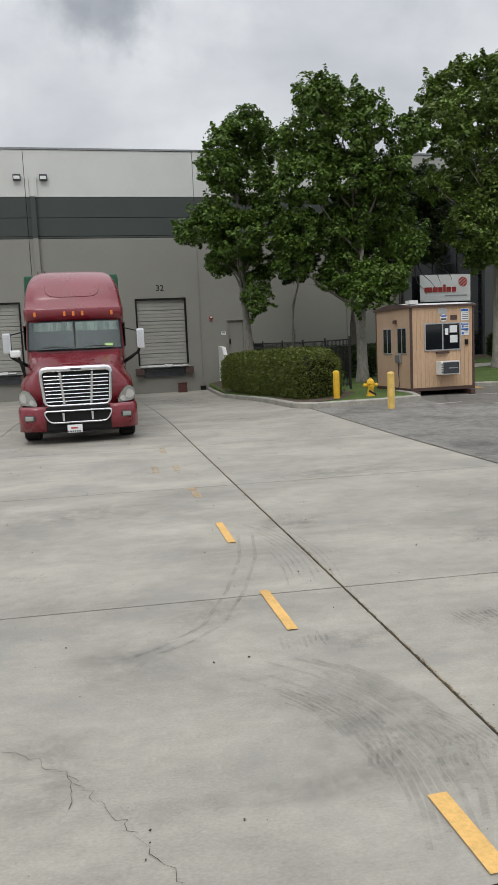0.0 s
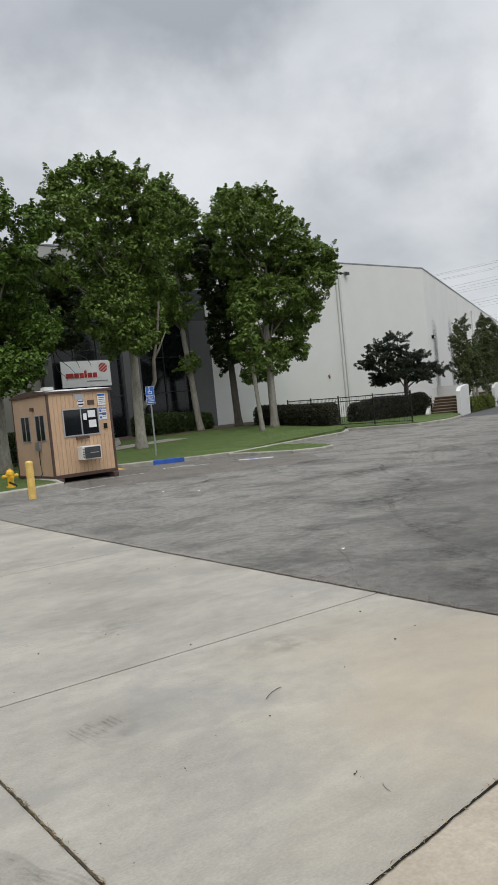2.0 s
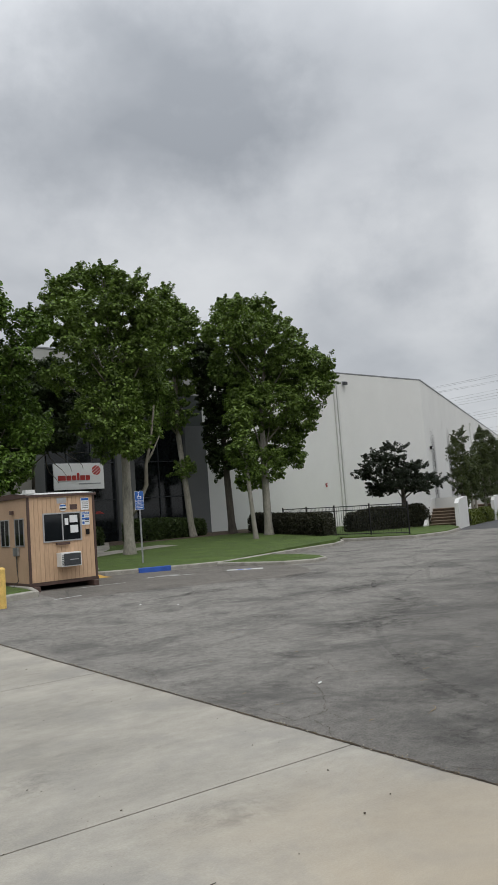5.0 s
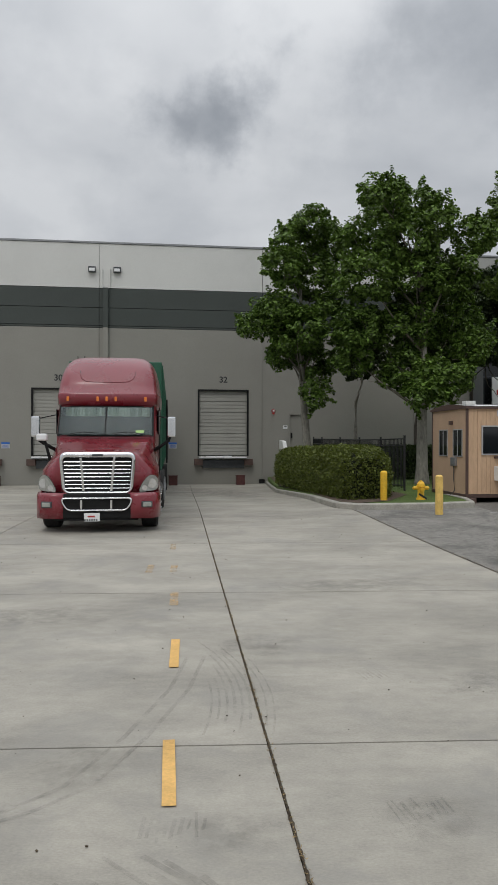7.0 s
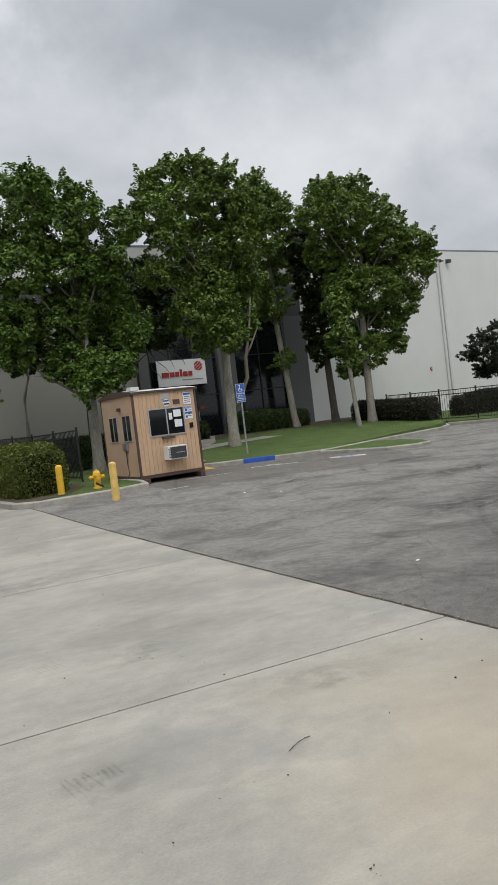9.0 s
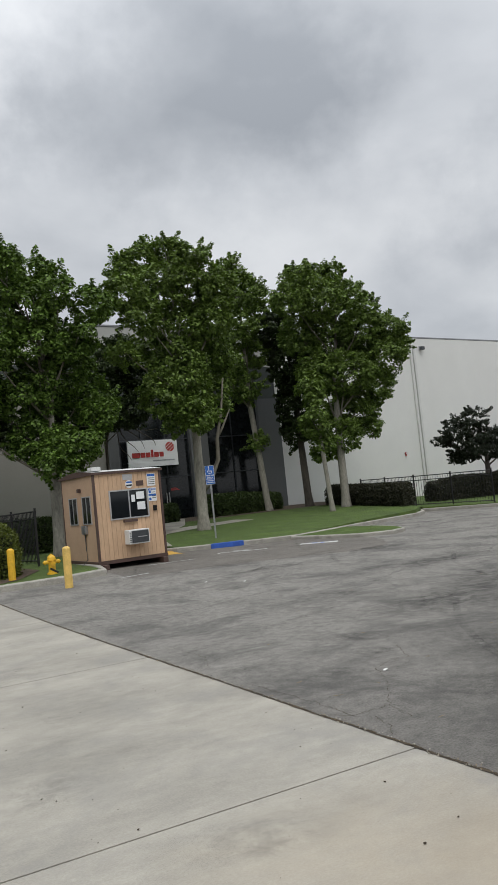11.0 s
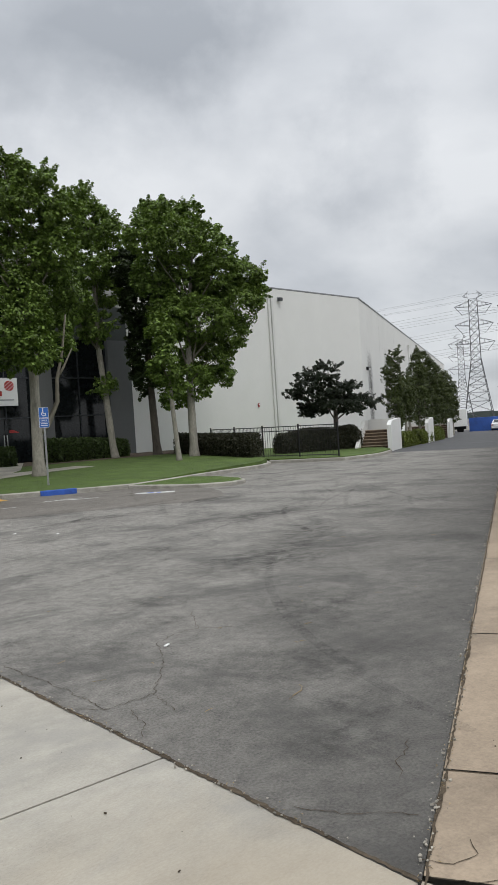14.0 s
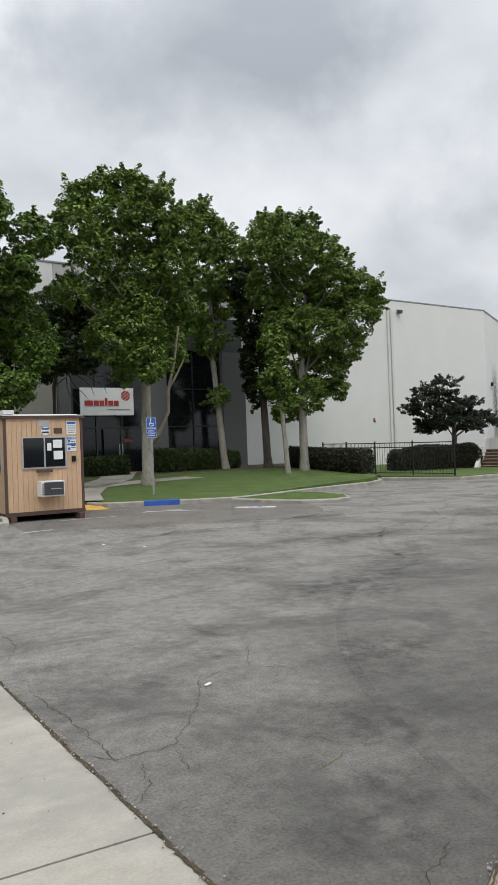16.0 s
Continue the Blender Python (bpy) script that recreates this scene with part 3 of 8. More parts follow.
def area(poly, height, step=0.6):
    """A bmesh sheet over a polygon that follows a height."""
    bm = bmesh.new()
    bm.faces.new([bm.verts.new((x, y, 0)) for x, y in poly])
    xs, ys = [p[0] for p in poly], [p[1] for p in poly]
    for axis, lo, hi in ((0, min(xs), max(xs)), (1, min(ys), max(ys))):
        n = int((hi - lo) / step)
        for k in range(1, n):
            at = [0, 0, 0]
            no = [0, 0, 0]
            at[axis], no[axis] = lo + (hi - lo) * k / n, 1
            bmesh.ops.bisect_plane(bm, geom=bm.verts[:] + bm.edges[:] + bm.faces[:], plane_co=at, plane_no=no)
    for v in bm.verts:
        v.co.z = height(v.co.x, v.co.y)
    return bm


def kerb_run(name, pts, label, material="kerb", w=0.15, h=0.15, base=gz, down=0.12):
    """A kerb along a line of points, with a rounded top edge."""
    fine = []
    for (xa, ya), (xb, yb) in zip(pts, pts[1:]):
        n = max(1, int(math.hypot(xb - xa, yb - ya) / 0.8))
        fine += [(xa + (xb - xa) * k / n, ya + (yb - ya) * k / n) for k in range(n)]
    fine.append(pts[-1])
    sections = []
    for i, (x, y) in enumerate(fine):
        (xa, ya), (xb, yb) = fine[max(0, i - 1)], fine[min(len(fine) - 1, i + 1)]
        d = Vector((xb - xa, yb - ya, 0)).normalized()
        n = Vector((-d.y, d.x, 0))
        z = base(x, y)
        p = Vector((x, y, z))
        sections.append([p + n * (-w / 2) + Vector((0, 0, -down)), p + n * (-w / 2) + Vector((0, 0, h - 0.03)), p + n * (-w / 2 + 0.03) + Vector((0, 0, h)),
                         p + n * (w / 2 - 0.02) + Vector((0, 0, h)), p + n * (w / 2) + Vector((0, 0, h - 0.02)), p + n * (w / 2) + Vector((0, 0, -down))])
    bm = bmesh.new()
    loft(bm, sections)
    return single(name, bm, material, label, kind="structure")


def ribbon(bm, pts, width, height):
    """A flat strip along points, following a height."""
    rows = []
    for i, (x, y) in enumerate(pts):
        (xa, ya), (xb, yb) = pts[max(0, i - 1)], pts[min(len(pts) - 1, i + 1)]
        d = Vector((xb - xa, yb - ya, 0)).normalized()
        w = width[i] if isinstance(width, list) else width
        a, b = Vector((x, y, 0)) + Vector((-d.y, d.x, 0)) * w / 2, Vector((x, y, 0)) - Vector((-d.y, d.x, 0)) * w / 2
        rows.append((bm.verts.new((a.x, a.y, height(a.x, a.y))), bm.verts.new((b.x, b.y, height(b.x, b.y)))))
    for (a, b), (c, d) in zip(rows, rows[1:]):
        bm.faces.new((a, b, d, c))


def leaves(name, rng, points, size, flat=0.35, thin=0.6, facing=None):
    """A mesh of small folded leaves at the given places (an N x 3 array), facing up or the way they grow."""
    n = len(points)
    nor = rng.normal(size=(n, 3))
    if facing is None:
        nor[:, 2] = np.abs(nor[:, 2]) + flat
    else:
        nor = nor * 0.42 + facing
    nor /= np.linalg.norm(nor, axis=1)[:, None]
    side = np.cross(nor, rng.normal(size=(n, 3)))
    side /= np.linalg.norm(side, axis=1)[:, None]
    along = np.cross(nor, side)
    s = size * rng.uniform(0.6, 1.3, (n, 1))
    tip, tail = points + along * s, points - along * s
    left = points + side * s * thin + nor * s * 0.25
    right = points - side * s * thin + nor * s * 0.25
    verts = np.stack([tail, left, tip, right], 1).reshape(-1, 3)
    k = np.arange(n)[:, None] * 4
    tris = np.concatenate([k + [0, 2, 1], k + [0, 3, 2]], 1).reshape(-1, 3)
    me = bpy.data.meshes.new(name)
    me.vertices.add(len(verts))
    me.vertices.foreach_set("co", verts.ravel())
    me.loops.add(tris.size)
    me.loops.foreach_set("vertex_index", tris.ravel())
    me.polygons.add(len(tris))
    me.polygons.foreach_set("loop_start", np.arange(len(tris)) * 3)
    me.polygons.foreach_set("loop_total", np.full(len(tris), 3))
    me.update()
    me.validate()
    return me


def leaf_part(name, me, material, parent, label=""):
    me.materials.append(M[material])
    ob = new(name, me)
    ob.parent = parent
    return tagged(ob, label)

# ---- ground ----
def far_ground():
    bm = sheet("ground", "earth", Matrix(), -900, 1100, 60, -700, 1300, 60,
               lambda x, y: (gz(x, y) - 0.14) if math.hypot(x, y) < 120 else -1.6)
    single("ground", bm, "earth", "bare ground reaching to the horizon", kind="structure")


def asphalt_areas():
    edge_at = YARD @ Vector((3.59, 0, 0))
    edge_no = Vector((-1, -0.063, 0))
    bm = sheet("road", "asphalt", DRIVE, -6, 40, 62, 0.0, 40, 54, gz, [(edge_at, edge_no)])
    single("road", bm, "asphalt", "old grey patched asphalt drive with cracks", kind="structure")
    bay = [(6.15, 16.55), (7.6, 16.62), (9.0, 16.55), (10.2, 16.42), (11.3, 16.15), (12.4, 16.05), (13.2, 16.7), (13.9, 17.8), (14.4, 18.9), (14.6, 19.5), (14.1, 20.6), (13.7, 22.3), (12.0, 22.6), (9.8, 22.9), (8.2, 22.2), (6.15, 21.0)]
    single("road", area(bay, lambda x, y: gz(x, y) + 0.004, 0.8), "asphalt_bay", "browner resurfaced asphalt of the parking bays", kind="structure")
    bm = sheet("road", "asphalt_new", DRIVE, 40.01, 130, 50, 0.0, 14, 10, gz)
    single("road", bm, "asphalt_new", "darker newer asphalt further down the drive", kind="structure")
    bm = sheet("road", "asphalt", DRIVE, 36.0, 40.0, 6, 0.0, 14, 14, lambda x, y: gz(x, y) + 0.004)
    single("road", bm, "asphalt_new", "dark asphalt seam across the drive", kind="structure")


GUTTER = [(-4.4, 0.80), (-2.0, 1.05), (0.34, 1.39), (1.25, 1.55), (2.05, 1.69), (2.34, 1.75), (2.56, 1.88), (3.16, 2.27), (4.08, 2.88)]


def gutter_z(x, y):
    return gz(x, y) + 0.006


def gutter():
    top = thing("gutter", "tan concrete gutter strip with dirty joints", kind="structure")
    ru, rn = DRIVE.to_3x3() @ Vector((1, 0, 0)), DRIVE.to_3x3() @ Vector((0, 1, 0))
    k = DRIVE.translation
    # the straight run beside the drive
    stops = [0.0, 0.86, 3.15, 6.2, 9.2, 12.3]
    while stops[-1] < 120:
        stops.append(stops[-1] + 3.05)
    for a, b in zip(stops, stops[1:]):
        bm = bmesh.new()
        pts = []
        for uu in (a + 0.012, (a + b) / 2, b - 0.012):
            for nn in (-0.005, -0.40, -0.43):
                p = k + ru * uu + rn * nn
                pts.append((p.x, p.y, gutter_z(p.x, p.y) + (-0.02 if nn < -0.42 else 0)))
        vs = [bm.verts.new(p) for p in pts]
        for i in range(2):
            for j in range(2):
                bm.faces.new((vs[i * 3 + j], vs[i * 3 + 3 + j], vs[i * 3 + 4 + j], vs[i * 3 + 1 + j]))
        part("gutter_slab", bm, "gutter", top)
    # the curved apron round the corner where the yard begins
    bm = bmesh.new()
    rows = []
    for i, (x, y) in enumerate(GUTTER):
        rows.append([bm.verts.new((x + j * 0.42, y - j * 1.3, gutter_z(x, y))) for j in range(4)])
    for a, b in zip(rows, rows[1:]):
        for j in range(3):
            bm.faces.new((a[j], b[j], b[j + 1], a[j + 1]))
    part("apron_slab", bm, "apron", top)
    bm = bmesh.new()
    shake = random.Random(6)
    pts = jagged(shake, GUTTER, 0.04, 0.003)
    ribbon(bm, pts, [0.007 + 0.020 * abs(noise.noise(Vector((k * 0.07, 2, 0)))) + shake.uniform(0, 0.008) for k in range(len(pts))], lambda x, y: gutter_z(x, y) + 0.004)
    part("open_joint", bm, "dark_gap", top, "dark open joint with dirt")
    bm = bmesh.new()
    for s in stops[1:30]:
        p, q = k + ru * s + rn * -0.02, k + ru * s - rn * 0.40
        ribbon(bm, [(p.x, p.y), (q.x, q.y)], 0.018, lambda x, y: gutter_z(x, y) - 0.004)
    for nodes in ([(4.18, 2.96), (4.24, 2.86), (4.36, 2.84), (4.42, 2.92)], [(4.12, 2.86), (4.2, 2.74), (4.3, 2.68)], [(2.42, 1.74), (2.62, 1.62), (2.9, 1.5), (3.3, 1.38)]):
        crack = jagged(shake, nodes, 0.03, 0.008)
        ribbon(bm, crack, [shake.uniform(0.002, 0.007) for _ in crack], lambda x, y: gutter_z(x, y) + 0.003)
    part("cross_joint", bm, "joint", top)
    rng = random.Random(4)
    bm = bmesh.new()
    pts = []
    for i in range(900):
        p = k + ru * (i * 0.03 - 0.1) + rn * (-0.018 + 0.012 * noise.noise(Vector((i * 0.04, 5, 0))) + rng.uniform(-0.004, 0.006))
        pts.append((p.x, p.y))
    ribbon(bm, pts, [0.004 + 0.034 * abs(noise.noise(Vector((i * 0.06, 4, 0)))) + rng.uniform(0, 0.008) for i in range(len(pts))], lambda x, y: gutter_z(x, y) + 0.004)
    part("edge_crumbs", bm, "joint", top, "crumbling asphalt edge")
    # red kerb beyond it
    pts = []
    for s in range(0, 60):
        p = k + ru * (0.3 + s * 2.0) - rn * 0.50
        pts.append((p.x, p.y))
    kerb_run("kerb", pts, "kerb painted red along the gutter", "red_kerb", w=0.16, h=0.15)


def yard_slabs():
    top = thing("yard_paving", "pale concrete yard slabs with dark joints", kind="structure")
    bm = sheet("bed", "joint", YARD, -45, 3.6, 50, -12, 34, 60, lambda x, y: gz(x, y) - 0.035)
    part("joint_bed", bm, "joint", top, "dirt in the slab joints")
    us = [3.59, 0.0, -3.75] + [-3.75 - 3.7 * k for k in range(1, 12)]
    vs = [-16.9, -12.7, -8.4, -4.2, 0.0, 4.27, 8.35, 12.6, 16.8, 21.0, 25.2, 29.4, 33.0]
    for i, (b, a) in enumerate(zip(us, us[1:])):
        for c, d in zip(vs, vs[1:]):
            x0, x1, y0, y1 = a + (0.008 if a == 0.0 else 0.007), b - (0.008 if b == 0.0 else 0.0 if i == 0 else 0.008), c + 0.008, d - 0.008
            bm = bmesh.new()
            n = 4
            rows = [[bm.verts.new((x0 + (x1 - x0) * p / n, y0 + (y1 - y0) * q / n, 0)) for p in range(n + 1)] for q in range(n + 1)]
            for q in range(n):
                for p in range(n):
                    bm.faces.new((rows[q][p], rows[q][p + 1], rows[q + 1][p + 1], rows[q + 1][p]))
            rim = [e for e in bm.edges if e.is_boundary]
            low = bmesh.ops.extrude_edge_only(bm, edges=rim)["geom"]
            for v in bm.verts:
                w = YARD @ Vector((v.co.x, v.co.y, 0))
                v.co = Vector((w.x, w.y, gz(w.x, w.y)))
            for v in low:
                if isinstance(v, bmesh.types.BMVert):
                    v.co.z -= 0.05
            part("slab", bm, "concrete", top)


def jagged(rng, nodes, step=0.035, shake=0.018):
    """A broken line through a few nodes."""
    pts = []
    for (xa, ya), (xb, yb) in zip(nodes, nodes[1:]):
        n = max(2, int(math.hypot(xb - xa, yb - ya) / step))
        for k in range(n):
            d = shake * (0 if k == 0 else 1)
            pts.append((xa + (xb - xa) * k / n + rng.uniform(-d, d), ya + (yb - ya) * k / n + rng.uniform(-d, d)))
    return pts + [nodes[-1]]


def markings():
    def strip(name, x0, y0, x1, y1, w, material, label, category="road marking", group=""):
        bm = bmesh.new()
        n = 4
        ribbon(bm, [(x0 + (x1 - x0) * k / n, y0 + (y1 - y0) * k / n) for k in range(n + 1)], w, lambda x, y: gz(x, y) + 0.008)
        single(name, bm, material, label, category, group)

    dash = "worn yellow lane dash painted on concrete"
    strip("lane_dash", 0.132, 1.41, 0.090, 1.86, 0.080, "road_yellow", dash, group="lane dashes")
    strip("lane_dash", -0.12, 3.64, -0.18, 4.42, 0.068, "road_yellow", dash, group="lane dashes")
    strip("lane_dash", -0.25, 5.80, -0.29, 6.60, 0.072, "road_yellow", dash, group="lane dashes")
    strip("lane_dash", -0.40, 7.95, -0.44, 8.62, 0.09, "road_faded", "faded yellow lane dash painted on concrete", group="lane dashes")
    strip("lane_dash", -0.55, 9.95, -0.57, 10.5, 0.09, "road_faded", "faded yellow lane dash painted on concrete", group="lane dashes")
    strip("lane_dash", -0.86, 9.9, -0.88, 10.5, 0.09, "road_faded", "faded yellow lane dash painted on concrete", group="lane dashes")
    strip("lane_dash", -0.70, 11.9, -0.73, 12.6, 0.09, "road_faded", "faded yellow lane dash painted on concrete", group="lane dashes")
    strip("stall_line", 6.0, 16.9, 6.7, 17.05, 0.06, "road_white", "worn white parking line on asphalt", group="parking lines")
    strip("stall_line", 7.3, 18.75, 8.7, 19.0, 0.07, "road_white", "worn white parking line on asphalt", group="parking lines")
    for k in range(5):
        strip("symbol_stroke", 9.75 + 0.2 * k, 19.9 + 0.07 * k, 10.05 + 0.2 * k, 20.25 - 0.05 * k, 0.07, "road_white", "worn white stroke of a painted wheelchair symbol", group="painted symbol")
    for x0, y0, x1, y1 in ((9.95, 20.12, 10.75, 20.02), (10.45, 20.42, 11.05, 20.36), (10.55, 19.92, 11.3, 19.86)):
        strip("symbol_stroke", x0, y0, x1, y1, 0.13, "road_white", "worn white stroke of a painted wheelchair symbol", group="painted symbol")
    strip("painted_symbol", 12.5, 20.0, 13.4, 19.35, 0.5, "road_white", "worn white painted wheelchair symbol ground", group="painted symbol")
    strip("painted_symbol", 12.75, 19.85, 13.1, 19.6, 0.3, "blue", "worn blue painted wheelchair symbol", group="painted symbol")
    rng = random.Random(11)
    bm = bmesh.new()
    for nodes in ([(-1.9, 2.75), (-1.55, 2.5), (-1.33, 2.29), (-1.18, 2.08), (-1.02, 1.8), (-0.88, 1.56)], [(-1.33, 2.29), (-1.3, 2.05)]):
        pts = jagged(rng, nodes, 0.028, 0.02)
        ribbon(bm, pts, [rng.uniform(0.0008, 0.003) for _ in pts], lambda x, y: gz(x, y) + 0.004)
    single("slab_cracks", bm, "joint", "thin meandering cracks in concrete", "crack", kind="stuff")
    bm = bmesh.new()
    runs = [[(5.8, 6.95), (5.5, 6.4), (5.3, 6.42), (5.05, 6.3), (4.8, 5.8), (4.43, 5.3), (4.08, 5.27), (3.95, 5.42)], [(4.43, 5.3), (4.36, 4.95)], [(5.5, 6.4), (5.75, 6.2)],
            [(3.95, 6.7), (4.04, 6.0), (4.07, 5.6), (4.08, 5.27)], [(4.18, 5.15), (4.11, 4.87), (4.03, 4.74)], [(4.08, 9.1), (4.14, 8.15), (4.0, 7.7)], [(7.2, 8.2), (7.9, 7.3), (8.3, 6.9)],
            [(4.11, 3.6), (4.18, 3.47), (4.27, 3.35), (4.36, 3.27), (4.43, 3.18)], [(4.62, 3.45), (4.72, 3.55), (4.85, 3.62), (4.98, 3.7)], [(6.1, 9.6), (6.6, 9.3), (6.9, 8.7)], [(8.5, 11.5), (9.3, 11.2), (9.8, 10.4)]]
    for nodes in runs:
        pts = jagged(rng, nodes)
        ribbon(bm, pts, [rng.uniform(0.0015, 0.006) for _ in pts], lambda x, y: gz(x, y) + 0.004)
    single("asphalt_cracks", bm, "joint", "branching cracks in old asphalt", "crack", kind="stuff")
    bm = bmesh.new()
    # ragged lip of asphalt over the concrete's edge
    pts = []
    for k in range(680):
        p = YARD @ Vector((3.60 + 0.012 * noise.noise(Vector((k * 0.05, 3, 0))) + rng.uniform(-0.006, 0.006), -1.6 + k * 0.025, 0))
        pts.append((p.x, p.y))
    ribbon(bm, pts, [0.012 + 0.02 * abs(noise.noise(Vector((k * 0.13, 7, 0)))) + rng.uniform(0, 0.012) for k in range(len(pts))], lambda x, y: gz(x, y) + 0.005)
    single("asphalt_lip", bm, "joint", "ragged dirt-filled asphalt edge", "seam", kind="stuff")
    bm = bmesh.new()
    pts = []
    for k in range(900):
        p = YARD @ Vector((rng.uniform(-0.005, 0.005), -3.0 + k * 0.029, 0))
        pts.append((p.x, p.y))
    ribbon(bm, pts, [0.004 + 0.016 * abs(noise.noise(Vector((k * 0.1, 1, 0)))) + rng.uniform(0, 0.01) for k in range(len(pts))], lambda x, y: gz(x, y) + 0.004)
    single("joint_dirt", bm, "joint", "brown dirt and weeds along the main joint", "seam", kind="stuff")
    # grit, twigs and litter
    nr = np.random.default_rng(17)
    litter = []
    for k in range(1500):
        v = 13.0 * rng.random() ** 1.5 - 3.0
        if noise.noise(Vector((v * 2.3, 9, 0))) < rng.uniform(-0.5, 0.2):
            continue
        p = YARD @ Vector((rng.gauss(0, 0.009), v, 0))
        litter.append((p.x, p.y, gz(p.x, p.y) + 0.008))
    for k in range(700):
        p = DRIVE @ Vector((rng.random() * 14, rng.gauss(-0.01, 0.02), 0)) if k < 400 else YARD @ Vector((3.6 + rng.gauss(0, 0.02), rng.random() * 14 - 1, 0))
        litter.append((p.x, p.y, gz(p.x, p.y) + 0.010))
    for k in range(420):
        t = rng.random() * (len(GUTTER) - 3) + 2
        (xa, ya), (xb, yb) = GUTTER[int(t)], GUTTER[min(int(t) + 1, len(GUTTER) - 1)]
        if noise.noise(Vector((t * 3.1, 4, 0))) > rng.uniform(-0.3, 0.5):
            continue
        x, y = xa + (xb - xa) * (t % 1) + rng.gauss(0, 0.007), ya + (yb - ya) * (t % 1) + rng.gauss(0, 0.007)
        litter.append((x, y, gz(x, y) + 0.016))
    me = leaves("dry_litter", nr, np.array(litter), 0.008, flat=0.8, thin=0.3)
    me.materials.append(M["straw"])
    tagged(new("dry_litter", me), "dry straw and leaf crumbs caught in the joints", "litter", kind="stuff")
    bm = bmesh.new()
    for k in range(760):
        if k < 600:
            p = YARD @ Vector((rng.uniform(-7, 3.4), rng.uniform(-3.2, 13), 0))
        else:
            p = DRIVE @ Vector((rng.uniform(0, 16), rng.uniform(-0.40, -0.2), 0))
        r = 0.0015 + 0.0045 * rng.random() ** 2.5
        a = rng.uniform(0, 3)
        z = gz(p.x, p.y)
        bx(bm, -r * 1.3, -r * 0.7, 0.004, r, r * 0.7, 0.004 + r, m=pose(p.x, p.y, z, rng.uniform(-25, 25), rng.uniform(-25, 25), a * 57))
    stones = bmesh.new()
    for k in range(1100):
        if k < 600:
            p = DRIVE @ Vector((16 * rng.random() ** 1.4, rng.gauss(0.0, 0.022), 0))
        else:
            p = YARD @ Vector((3.605 + rng.gauss(0, 0.022), rng.uniform(-1.2, 11), 0))
        r = 0.0015 + 0.0055 * rng.random() ** 2.5
        bx(stones, -r, -r * 0.8, 0.002, r, r * 0.8, 0.002 + r * 1.2, m=pose(p.x, p.y, gz(p.x, p.y) + 0.006, rng.uniform(-20, 20), rng.uniform(-20, 20), rng.uniform(0, 180)))
    single("loose_stones", stones, "pebble", "loose pale crumbs of broken paving edge", "gravel", kind="stuff")
    single("grit", bm, "joint", "scattered dark grit and crumbs on the paving", "grit", kind="stuff")
    for k, (x, y, r) in enumerate(((2.02, 3.25, 25), (1.75, 2.0, 70))):
        bm = bmesh.new()
        path_tube(bm, [(-0.08, 0, 0.008), (-0.03, 0.010, 0.009), (0.02, 0.016, 0.009), (0.07, 0.012, 0.009), (0.10, 0.0, 0.009)], [0.002, 0.003, 0.003, 0.003, 0.002], 6)
        single("twig", bm, "bark_dark", "thin dry twig lying on concrete", "twig", "twigs", m=pose(x, y, gz(x, y), 0, 0, r) @ Matrix.Scale(1.0 - 0.55 * k, 4))
    for k in range(26):
        u, n = rng.uniform(0.8, 9), rng.uniform(0.5, 5)
        p = DRIVE @ Vector((u, n, 0))
        if (YARD_INV @ p).x < 3.75:
            continue
        bm = bmesh.new()
        l, bend = rng.uniform(0.015, 0.05), rng.uniform(-0.5, 0.5)
        path_tube(bm, [(-l, bend * l, 0.005), (-l * 0.4, 0, 0.006), (l * 0.4, 0, 0.006), (l, bend * l, 0.005)], [0.0012, 0.002, 0.002, 0.001], 5)
        single("dry_stalk", bm, "straw", "short pale dry stalk on asphalt", "litter", "dry stalks", m=pose(p.x, p.y, gz(p.x, p.y), 0, 0, rng.uniform(0, 180)))
    bm = bmesh.new()
    path_tube(bm, [(-0.13, -0.02, 0.006), (-0.06, 0.0, 0.007), (0.02, 0.01, 0.007), (0.08, 0.05, 0.007), (0.10, 0.09, 0.006)], [0.002, 0.003, 0.003, 0.003, 0.0015], 5)
    single("dry_stalk", bm, "straw", "long curled pale dry stalk on asphalt", "litter", "dry stalks", m=pose(5.06, 4.62, gz(5.06, 4.62), 0, 0, 10))
    for x, y in ((5.05, 6.16), (6.9, 14.3), (7.4, 13.6)):
        bm = bmesh.new()
        bx(bm, -0.03, -0.012, 0.004, 0.03, 0.012, 0.014, bevel=0.004)
        single("paper_scrap", bm, "white_paint", "crumpled white paper scrap on asphalt", "litter", "litter", m=pose(x, y, gz(x, y), 0, 0, 30))


